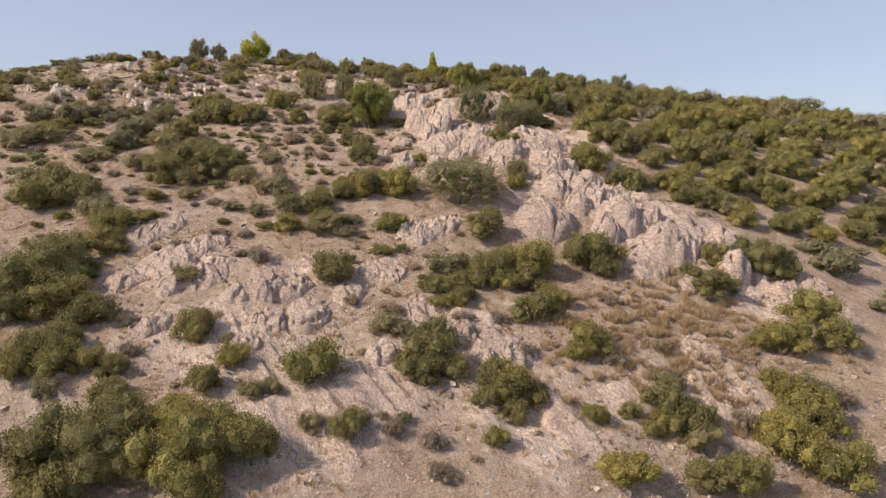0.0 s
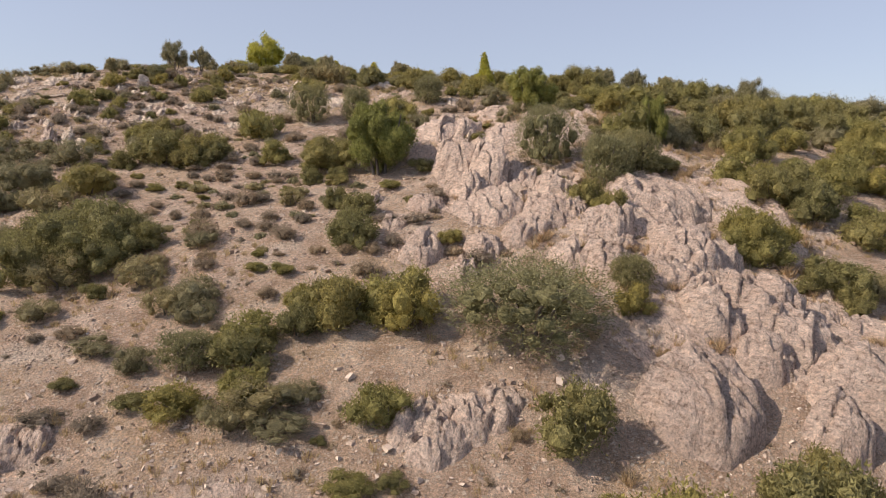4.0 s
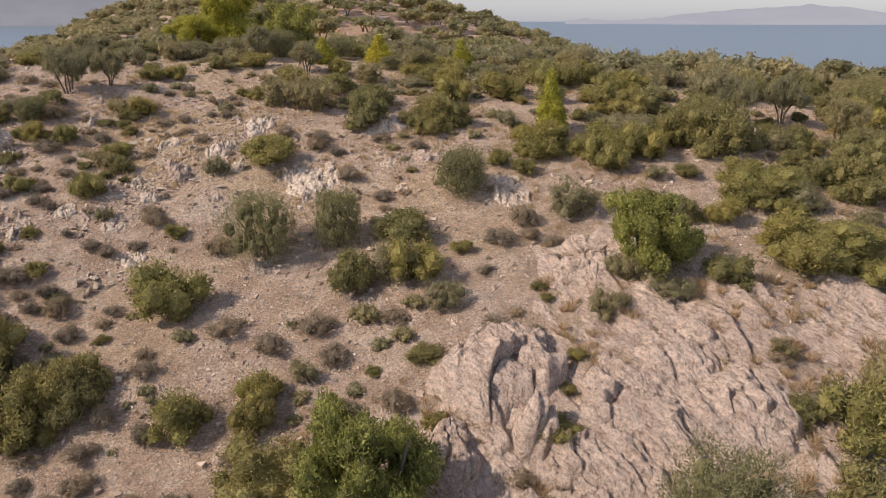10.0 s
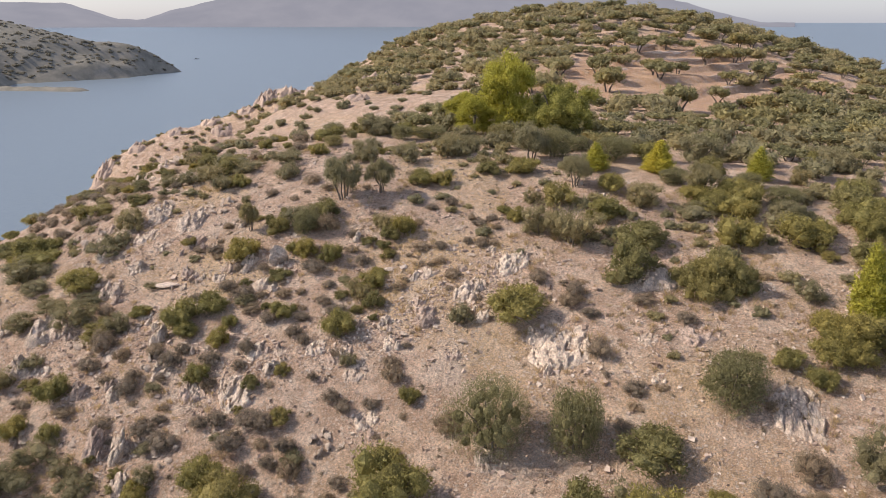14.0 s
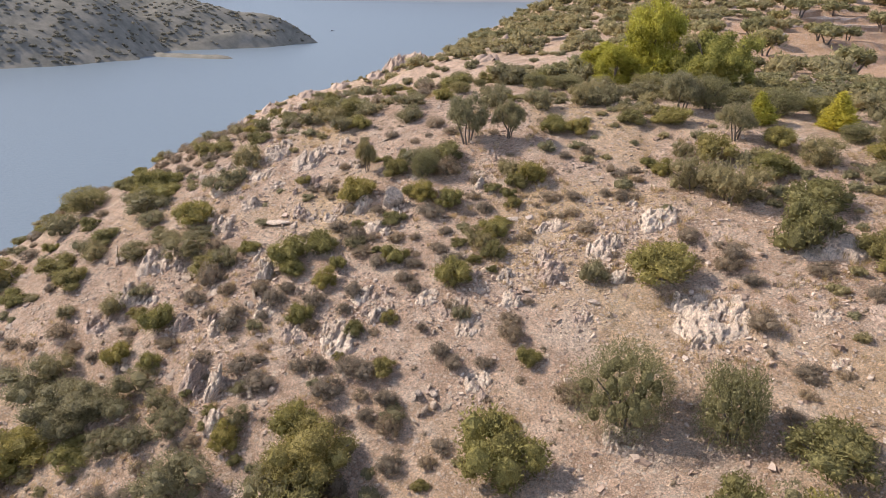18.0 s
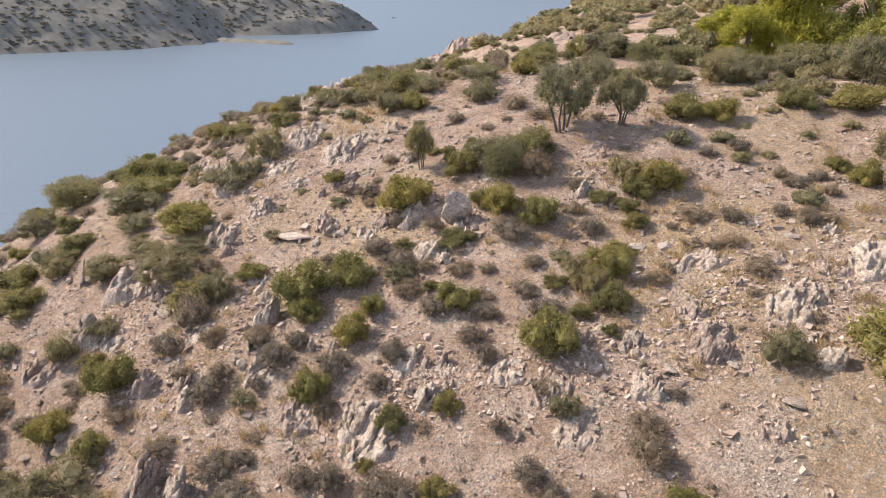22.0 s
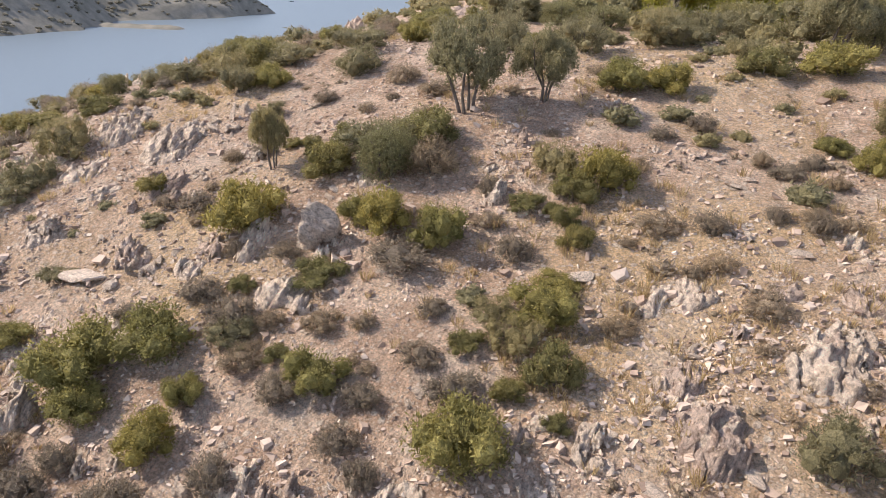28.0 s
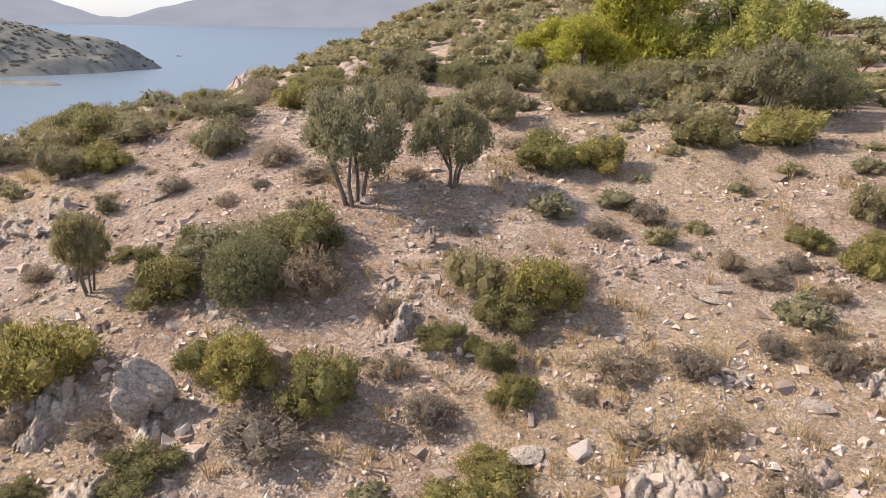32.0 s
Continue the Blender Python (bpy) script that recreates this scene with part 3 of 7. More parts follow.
def tree_lobes(rng, n, base=0.55):
    out = []
    for k in range(n):
        a, rho = 2 * math.pi * k * 0.618, 0.66 * math.sqrt(rng.uniform(0.05, 1))
        r = rng.uniform(0.24, 0.40)
        out.append((rho * math.cos(a), rho * math.sin(a), base + rng.uniform(0.0, 0.30) * (1 - 0.5 * rho), r, r, r * 0.62))
    return out


def cone_lobes(rng, n):
    out = []
    for k in range(n):
        f = (k + 0.5) / n
        a, rho = 2 * math.pi * k * 0.618, 0.55 * (1 - f) * rng.uniform(0.3, 1)
        r = 0.16 + 0.32 * (1 - f)
        out.append((rho * math.cos(a), rho * math.sin(a), 0.10 + 0.80 * f, r, r, 0.13))
    return out


def pad_lobes(rng, n):
    out = []
    for k in range(n):
        f = rng.uniform(0, 1)
        a, rho = 2 * math.pi * k * 0.618, 0.8 * math.sqrt(rng.uniform(0.05, 1)) * math.sqrt(max(1 - (2 * f - 0.8) ** 2 / 1.5, 0.05))
        r = rng.uniform(0.18, 0.30)
        out.append((rho * math.cos(a), rho * math.sin(a), 0.14 + 0.76 * f, r, r, 0.11))
    return out


def cluster_lobes(rng, heads):
    """Separate leafy heads at uneven heights, with gaps between them."""
    out = []
    for k in range(heads):
        a, rho = 2 * math.pi * k * 0.618 + rng.uniform(-0.3, 0.3), 0.66 * math.sqrt((k + 0.4) / heads)
        cz = (0.78 - 0.36 * (rho / 0.66) ** 2) if k % 3 else 0.26 + 0.2 * rng.uniform(0, 1)
        for _ in range(6):
            r = rng.uniform(0.11, 0.20)
            out.append((rho * math.cos(a) + rng.normal(0, 0.14), rho * math.sin(a) + rng.normal(0, 0.14), max(cz + rng.normal(0, 0.08), 0.10), r, r, r * 0.7))
    return out


PLANTS = {}


def variants(kind, count, make_crown, make_limbs):
    """Crown and stems for each variant, of unit radius and unit height."""
    PLANTS[kind] = []
    for k in range(count):
        rng = np.random.default_rng(sum(map(ord, kind)) * 7 + k)
        PLANTS[kind].append((make_crown(rng), make_limbs(rng)))


def stems(rng):
    return limbs_mesh("stem", rng, 4, 0.3, 0.5, 0.5, 0.035)


for kind, lf in (("mastic", "mastic"), ("oak", "oak"), ("grey", "grey")):
    variants(kind, 4, lambda rng, lf=lf: crown_mesh("crown", rng, LEAF[lf], dome_lobes(rng, 14, 0.76, 0.12, 0.78, 0.18, 0.38), 2150, 0.056 if lf != "grey" else 0.034, 2.0 if lf != "grey" else 3.6, 0.80 if lf != "grey" else 0.70), stems)
    variants(kind + "_wide", 3, lambda rng, lf=lf: crown_mesh("crown", rng, LEAF[lf], dome_lobes(rng, 22, 0.8, 0.15, 0.8, 0.15, 0.30), 5200, 0.034, 2.0, 0.80), stems)
    # far crowns all take leaves with the haze already in their colour
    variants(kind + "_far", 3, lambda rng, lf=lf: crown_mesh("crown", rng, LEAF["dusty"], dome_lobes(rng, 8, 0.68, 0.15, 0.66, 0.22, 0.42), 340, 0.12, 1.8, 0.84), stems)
variants("olive", 4, lambda rng: crown_mesh("crown", rng, LEAF["olive"], [(x, y, z * 0.86, a, b, c) for x, y, z, a, b, c in tree_lobes(rng, 16, 0.24) + tree_lobes(rng, 20, 0.56)], 12000, 0.036, 2.6, 0.36, 0.0, 0.6), lambda rng: limbs_mesh("trunk", rng, 3, 0.2, 0.55, 0.72, 0.05))
variants("olive_stem", 3, lambda rng: crown_mesh("crown", rng, LEAF["dusty"], [(x * 1.15, y * 1.15, 0.22 + 0.80 * z, a * 1.1, b * 1.1, c * 1.1) for x, y, z, a, b, c in cluster_lobes(rng, 14)], 9000, 0.036, 2.6, 0.5, 0.0, 0.6), lambda rng: limbs_mesh("trunk", rng, 4, 0.15, 0.6, 0.74, 0.045))
variants("olive_wide", 2, lambda rng: crown_mesh("crown", rng, LEAF["olive"], [(x * 1.15, y * 1.15, z, a * 1.1, b * 1.1, c * 1.2) for x, y, z, a, b, c in tree_lobes(rng, 16, 0.2) + tree_lobes(rng, 18, 0.5)], 20000, 0.024, 2.6, 0.36, 0.0, 0.55), lambda rng: limbs_mesh("trunk", rng, 4, 0.2, 0.55, 0.72, 0.035))
variants("olive_far", 3, lambda rng: crown_mesh("crown", rng, LEAF["olive"], tree_lobes(rng, 9, 0.5), 420, 0.13, 1.8, 0.88, 0.0, 0.6), lambda rng: limbs_mesh("trunk", rng, 2, 0.2, 0.45, 0.62, 0.06))
variants("tree", 2, lambda rng: crown_mesh("crown", rng, LEAF["tree"], cluster_lobes(rng, 15), 16000, 0.033, 1.9, 0.7, 0.0, 0.6), lambda rng: limbs_mesh("trunk", rng, 4, 0.2, 0.5, 0.78, 0.045))
variants("cone", 2, lambda rng: crown_mesh("crown", rng, LEAF["pine"], cone_lobes(rng, 22), 5200, 0.075, 2.2, 0.6, 0.0, 0.35), lambda rng: limbs_mesh("trunk", rng, 1, 0.0, 0.03, 0.9, 0.06))
variants("pine", 2, lambda rng: crown_mesh("crown", rng, LEAF["pine"], pad_lobes(rng, 40), 11000, 0.036, 2.4, 0.62, 0.0, 0.5), lambda rng: limbs_mesh("trunk", rng, 2, 0.1, 0.25, 0.85, 0.06))
variants("cushion", 4, lambda rng: crown_mesh("crown", rng, LEAF["heath"], dome_lobes(rng, 3, 0.5, 0.1, 0.4, 0.3, 0.5), 46, 0.13, 4.0, 0.6), lambda rng: limbs_mesh("stem", rng, 1, 0.1, 0.1, 0.2, 0.03))
variants("heath", 4, lambda rng: crown_mesh("crown", rng, LEAF["heath"], dome_lobes(rng, 10, 0.68, 0.08, 0.55, 0.2, 0.4), 1250, 0.050, 3.2, 0.66), lambda rng: limbs_mesh("stem", rng, 5, 0.3, 0.6, 0.55, 0.03))

WORDS = {
    "mastic": ("mastic_bush", "dense dark green mastic bush on stony soil", "bush"),
    "oak": ("oak_bush", "rounded olive-green kermes oak bush on stony soil", "bush"),
    "grey": ("scrub_bush", "sparse grey-green thorny scrub bush on stony soil", "bush"),
    "olive": ("wild_olive_tree", "small silvery wild olive tree with forked trunk", "tree"),
    "olive_stem": ("wild_olive_tree", "small silvery wild olive tree on a bare forked trunk", "tree"),
    "tree": ("oak_tree", "leafy green evergreen oak tree beside bare rock", "tree"),
    "cone": ("young_pine_tree", "young bright yellow-green cone-shaped pine tree", "tree"),
    "pine": ("pine_tree", "spreading bright yellow-green pine above the scrub", "tree"),
    "heath": ("dry_shrub", "low dry grey-brown shrub among stones", "shrub"),
}
plant_count = [0]


def plant(kind, x, y, r, h, far=False):
    """One plant: a foot with its crown and stems."""
    plant_count[0] += 1
    k = plant_count[0]
    rng = random.Random(k * 31 + 7)
    if kind == "heath" and r > 0.95:
        kind, r = "grey", 0.8 * r
    word, label, category = WORDS[kind]
    pool = PLANTS.get(kind + ("_far" if far else "_wide" if r > 1.7 else ""), PLANTS[kind])
    if category != "tree":
        h = min(h, 1.45 * r)
    crown, wood = pool[k % len(pool)]
    foot = tagged(new(word), label, category, group="hillside " + category + "s")
    foot.matrix_world = Matrix.LocRotScale((x, y, height(x, y) - 0.06 * h), Euler((rng.uniform(-0.06, 0.06), rng.uniform(-0.06, 0.06), rng.uniform(0, 6.28))), (r * rng.uniform(0.92, 1.08), r * rng.uniform(0.92, 1.08), h))
    part_crown, part_wood = new("crown", crown), new(wood.name.split(".")[0], wood)
    part_crown.parent = part_wood.parent = foot
    return foot


# ---- rocks ----
def rock_mesh(name, seed, mat, aspect, planes, subdiv, layer, ribs, rough):
    """A faceted, layered rock of about unit half-width, foot at zero."""
    rng = np.random.default_rng(seed)
    bm = bmesh.new()
    bmesh.ops.create_icosphere(bm, subdivisions=subdiv, radius=1)
    d = np.array([v.co[:] for v in bm.verts])
    nrm = rng.normal(size=(planes, 3))
    nrm /= np.linalg.norm(nrm, axis=1)[:, None]
    off = rng.uniform(0.5, 0.95, planes)
    reach = np.where(d @ nrm.T > 0.05, off / np.maximum(d @ nrm.T, 0.05), 9.0)
    edge = 80 if subdiv < 5 else 22
    r = np.minimum(-np.log(np.exp(-edge * np.minimum(reach, 1.25)).sum(1)) / edge, 1.15)
    p = d * r[:, None] * np.array(aspect)
    lay = np.array(layer, float) / np.linalg.norm(layer)
    side = np.cross(lay, (0.3, 0.9, 0.2))
    s, q = p @ lay, p @ side
    step = grain(s * 4.5, q * 0.7, 0.5, seed) * 0.7 - np.abs(grain(s * 9, q * 1.2, 0.5, seed + 1)) * 0.7
    lump = grain(p[:, 0] + p[:, 2] * 0.7, p[:, 1] + p[:, 2] * 0.5, 0.45, seed + 2)
    grit = grain(p[:, 0] * 1.3 + p[:, 2], p[:, 1] * 1.3 - p[:, 2], 0.13, seed + 3)
    p = p + d * np.array(aspect) ** 0.5 * (ribs * step + rough * lump + rough * 0.45 * grit)[:, None]
    for v, c in zip(bm.verts, p):
        v.co = c
    for f in bm.faces:
        f.smooth = False
    me = bpy.data.meshes.new(name)
    bm.to_mesh(me)
    bm.free()
    me.materials.append(mat)
    return me


PIECES = {
    "boulder": [rock_mesh("boulder", 100 + k, ROCK if k % 3 else ROCK_PALE, (1, 0.85, 0.9), 13, 3, (0.25, 0.9, 0.4), 0.12, 0.11) for k in range(7)],
    "big": [rock_mesh("boulder", 150 + k, ROCK if k % 3 else ROCK_PALE, (1, 0.85, 0.9), 15, 4, (0.25, 0.9, 0.4), 0.13, 0.12) for k in range(5)],
    "mass": [rock_mesh("rock_mass", 500 + k, BEDROCK if k % 3 else ROCK, (1.0, 0.72, 0.75), 17, 5, (0.05, 0.95, 0.3), 0.15, 0.10) for k in range(6)],
    "ledge": [rock_mesh("ledge", 200 + k, ROCK if k % 4 else ROCK_PALE, (1.0, 0.58, 0.66), 12, 4, (0.1, 0.95, 0.35), 0.15, 0.12) for k in range(9)],
    "small_ledge": [rock_mesh("ledge", 220 + k, CRAG if k % 4 else ROCK_PALE, (1.0, 0.58, 0.66), 11, 3, (0.1, 0.95, 0.35), 0.13, 0.12) for k in range(9)],
    "blade": [rock_mesh("blade", 300 + k, CRAG if k % 4 else ROCK_PALE, (0.66, 0.30, 1.0), 9, 3, (0.1, 0.95, 0.1), 0.16, 0.18) for k in range(6)],
    "chunk": [rock_mesh("chunk", 370 + k, CRAG if k % 4 else ROCK_PALE, (1.0, 0.75, 0.62), 8, 2, (0.3, 0.8, 0.4), 0.10, 0.14) for k in range(6)],
    "shard": [rock_mesh("shard", 350 + k, CRAG if k % 4 else ROCK_PALE, (0.95, 0.42, 0.9), 8, 2, (0.1, 0.95, 0.1), 0.16, 0.20) for k in range(8)],
    "flat": [rock_mesh("flat", 400 + k, ROCK_PALE, (1, 0.7, 0.30), 12, 3, (0, 0.1, 1), 0.05, 0.06) for k in range(3)],
}
ROCK_WORDS = {
    "boulder": ("boulder", "weathered grey-pink schist boulder on the hillside", "boulder"),
    "slab": ("rock_outcrop", "ribbed pinkish-grey schist outcrop breaking through the soil", "rock"),
    "mass": ("rock_mass", "large rounded ribbed schist mass standing out of the crest", "rock"),
    "blade": ("standing_rock", "jagged crag of thin upright pale schist blades", "rock"),
    "flat": ("flat_stone", "flat pale slab of stone lying on the ground", "stone"),
}
rock_count = [0]
RUBBLE = []
GRAIN_YAW = math.atan2(-0.8, 0.6)


def slope_pitch(x, y, yaw):
    """How far a thing laid along yaw tips to follow the ground."""
    c, s = math.cos(yaw), math.sin(yaw)
    return math.atan2(height(x - c, y - s) - height(x + c, y + s), 2.0)


def rock(kind, x, y, w, h):
    rock_count[0] += 1
    k = rock_count[0]
    rng = random.Random(k * 17 + 3)
    word, label, category = ROCK_WORDS[kind]
    if x < -2 and 58 < y < 105 and kind != "flat":
        return standing_rock(x, y, max(0.6 * w, 0.2), max(0.5 * w, 0.18), 0.6 * h)
    if kind == "slab":
        return outcrop(x, y, w, h, rng, k)
    if kind == "blade":
        return crag(x, y, w, h, rng, k, "blade", 2 + k % 4)
    pool = PIECES["big" if kind == "boulder" and w > 0.85 else kind]
    ob = tagged(new(word, pool[k % len(pool)]), label, category, group="hillside " + category + "s")
    lean = {"boulder": 0.3, "mass": 0.1, "flat": 0.12}[kind]
    turn = rng.uniform(0, 6.28) if kind == "flat" else GRAIN_YAW + rng.uniform(-0.6, 0.6)
    tall = {"boulder": 0.62 * h, "mass": 0.68 * h, "flat": 0.9 * w}[kind]
    sink = {"boulder": 0.15, "mass": 0.05, "flat": 0.12}[kind] * tall
    wide = w * 1.1
    ob.matrix_world = Matrix.LocRotScale((x, y, height(x, y) + sink), Euler((rng.uniform(-lean, lean), rng.uniform(-lean, lean) + (slope_pitch(x, y, turn) if kind == "mass" else 0.0), turn)), (wide, wide * rng.uniform(0.85, 1.15), tall))
    return ob


def outcrop(x, y, w, h, rng, k):
    """Ledges side by side along the grain of the rock."""
    word, label, category = ROCK_WORDS["slab"]
    foot = tagged(new(word), label, category, group="hillside rocks")
    foot.matrix_world = Matrix.Translation((x, y, height(x, y)))
    count = 4 + int(w * 2)
    ax, ay = math.cos(GRAIN_YAW), math.sin(GRAIN_YAW)
    for j in range(count):
        across, along = w * rng.uniform(-0.95, 0.95), w * rng.uniform(-0.65, 0.65)
        px, py = x + ax * along - ay * across, y + ay * along + ax * across
        size = w * rng.uniform(0.2, 0.48)
        yaw = (GRAIN_YAW if y < 60 or x > -16 else -0.5) + rng.uniform(-0.35, 0.35)
        rise = 0.42 * h * rng.uniform(0.5, 1.0) * (1.1 - abs(across) / w * 0.6)
        piece = new("ledge", PIECES["ledge" if w > 1.3 else "small_ledge"][(k * 3 + j) % 9])
        piece.parent = foot
        piece.matrix_local = Matrix.Translation((-x, -y, -height(x, y))) @ Matrix.LocRotScale(
            (px, py, height(px, py) + rise * 0.05), Euler((rng.uniform(-0.35, 0.1), slope_pitch(px, py, yaw) + rng.uniform(-0.12, 0.12), yaw)), (size, size * rng.uniform(0.8, 1.3), max(rise, 0.35 * size)))
    return foot


def crag(x, y, w, h, rng, k, piece_kind, count):
    """Thin blades standing close together, leaning one way."""
    word, label, category = ROCK_WORDS["blade"]
    foot = tagged(new(word), label, category, group="hillside rocks")
    foot.matrix_world = Matrix.Translation((x, y, height(x, y)))
    back = Matrix.Translation((-x, -y, -height(x, y)))
    yaw, tip, fall = rng.uniform(-1.0, 0.1), rng.uniform(-0.4, 0.05), rng.uniform(-0.2, 0.4)
    for j in range(count):
        f = (j + 0.5) / count * 2 - 1
        across, along = 0.75 * w * f + rng.uniform(-0.3, 0.3) * w, w * rng.uniform(-0.8, 0.8)
        px, py = x + math.cos(yaw) * along - math.sin(yaw) * across, y + math.sin(yaw) * along + math.cos(yaw) * across
        rise = 0.42 * h * rng.uniform(0.3, 1.0) * (1.1 - 0.5 * abs(f))
        broad = max((0.18 + 1.7 / (count + 1)) * w, 0.45 * rise) * rng.uniform(0.55, 1.2)
        name = "chunk" if j % 5 in (1, 3) else piece_kind
        rise *= 0.6 if name == "chunk" else 1.0
        pool = PIECES[name]
        piece = new(name, pool[(k * 5 + j) % len(pool)])
        piece.parent = foot
        piece.matrix_local = back @ Matrix.LocRotScale((px, py, height(px, py) + 0.2 * rise), Euler((tip + rng.uniform(-0.12, 0.12), fall + rng.uniform(-0.15, 0.15), yaw + rng.uniform(-0.25, 0.25))), (broad, broad * rng.uniform(0.8, 1.4), rise))
    return foot


def slabs(u, v, across, along, seed):
    """Tilted slabs split by seams: the surface of each, and how near a seam is."""
    p, q = u / across, v / along
    ip, iq = np.floor(p), np.floor(q)
    best, second = np.full(p.shape, 9.0), np.full(p.shape, 9.0)
    top = np.zeros(p.shape)
    for i in (-1, 0, 1):
        for j in (-1, 0, 1):
            cp, cq = ip + i, iq + j
            dp, dq = p - cp - 0.1 - 0.8 * hash2(cp, cq, seed), q - cq - 0.1 - 0.8 * hash2(cp, cq, seed + 31)
            far = np.abs(dp) + 0.7 * np.abs(dq) + 0.25 * dp * dp
            face = 0.9 * (hash2(cp, cq, seed + 57) - 0.5) + dp * 0.9 * hash2(cp, cq, seed + 71) - dq * 0.5 * (hash2(cp, cq, seed + 83) - 0.3)
            near = far < best
            second = np.where(near, best, np.minimum(second, far))
            top, best = np.where(near, face, top), np.where(near, far, best)
    return top, np.clip(1 - (second - best) / 0.16, 0, 1)


def rock_body(name, x, y, a, b, h, seed, mat, jag=0.0, step=0.06, lean=0.22, fall=None):
    """One block of layered rock: a across the grain, b along it, split by joints and ribbed by its layers."""
    rng = np.random.default_rng(seed)
    m, k = int(2.5 * a / step) + 3, int(2.5 * b / step) + 3
    p, r = np.meshgrid(np.linspace(-1.25, 1.25, m) * a, np.linspace(-1.25, 1.25, k) * b)
    turn = rng.uniform(-0.3, 0.3)
    ux, uy = 0.8 * math.cos(turn) - 0.6 * math.sin(turn), 0.6 * math.cos(turn) + 0.8 * math.sin(turn)
    ox, oy = rng.uniform(-50, 50, 2)
    wide = max(a, b)
    wp = p + 0.22 * a * grain(p + ox, r + oy, 0.7 * wide, seed) + 0.10 * a * grain(p + ox, r + oy, 0.28 * wide, seed + 1)
    wr = r + 0.22 * b * grain(p + oy, r + ox, 0.7 * wide, seed + 2) + 0.10 * b * grain(p + oy, r + ox, 0.28 * wide, seed + 3)
    q = np.abs(wp / a) ** 3 + np.abs(wr / b) ** 3
    swell = np.clip(1 - q, 0, 1) ** 0.55
    block, seam = slabs(wp + ox, wr + oy, 0.75 * a + 0.15, 1.0 * b + 0.25, seed + 4)
    chip, thin = slabs(wp + oy, wr + ox, 0.30, 0.75, seed + 5)
    slant = 1 + (rng.uniform(-0.35, 0.15) if fall is None else -fall) * p / a + rng.uniform(-0.1, 0.35) * r / b
    broken = np.clip(1.15 + 1.1 * grain(p + ox, r * 0.6 + oy, 0.55, seed + 10) + 0.5 * grain(p + ox, r + oy, 0.2, seed + 11), 0.12, 1.25) if jag > 0.2 else 1.0
    top = swell * h * (slant * broken + 0.42 * block)
    # the layers dip, so they cross steep faces aslant; joints part them into steps
    bend = wp + 0.05 * wr + ox + 0.75 * top
    rib = (1 - np.abs(grain(bend, wr * 0.22, 0.26, seed + 6))) ** 2 - 0.4
    fine = (1 - np.abs(grain(bend, wr * 0.3, 0.12, seed + 7))) ** 2 - 0.4
    blade = np.clip(0.5 + 0.75 * grain(bend, wr * 0.35, 0.30, seed + 8) + 0.5 * grain(bend, wr * 0.8, 0.16, seed + 9), 0.05, 1.3)
    tall = 0.38 * (0.8 + 0.4 * h)
    level = (top + 0.3 * wp - 0.2 * wr) / tall + 0.5 * grain(p + oy, r + ox, 0.5 * wide, seed + 12)
    part_way = level - np.floor(level)
    top = top + 0.65 * swell * tall * (np.clip(part_way * 3.2 - 1.1, 0, 1) - part_way)
    top = top * (1 - jag + jag * blade) - swell * (0.25 + 0.3 * h) * seam ** 2
    top = top + np.minimum(swell * 2, 1) * (0.08 * rib + 0.06 * fine + 0.10 * chip - 0.10 * thin ** 2)
    top = np.where(q < 1, top, -0.9 * np.minimum(q - 1, 1.2))
    px, py = x + ux * p - uy * r, y + uy * p + ux * r
    g, g0 = ground_height(px, py), height(x, y)
    z = g + 0.5 * swell * np.clip(g0 - g, -0.5 * h, 0.5 * h) + top
    px, py = px + lean * ux * np.maximum(top, 0), py + lean * uy * np.maximum(top, 0)
    faces, held = grid_faces(k, m), (q < 1.5)
    held = (held[:-1, :-1] & held[1:, :-1] & held[:-1, 1:] & held[1:, 1:]).ravel()
    used, flat = np.unique(faces[held], return_inverse=True)
    return new(name, mesh_from(name, np.stack([px, py, z], -1).reshape(-1, 3)[used], flat.reshape(-1, 4), mat))


def standing_rock(x, y, a, b, h, mat=None):
    """A jagged outcrop of upright layers, a thing of its own."""
    rock_count[0] += 1
    k = rock_count[0]
    ob = rock_body("rock_outcrop", x, y, 0.82 * a, 0.82 * b, h * (0.32 if h < 1.6 * a else 0.5), 900 + k * 13, mat or (CRAG if k % 4 else BEDROCK), 0.6 if h < 1.6 * a else 0.3, 0.042 if a < 0.9 else 0.055, 0.3)
    RUBBLE.append((x, y, a))
    return tagged(ob, "jagged pale outcrop of upright schist layers on the slope", "rock", group="hillside rocks")


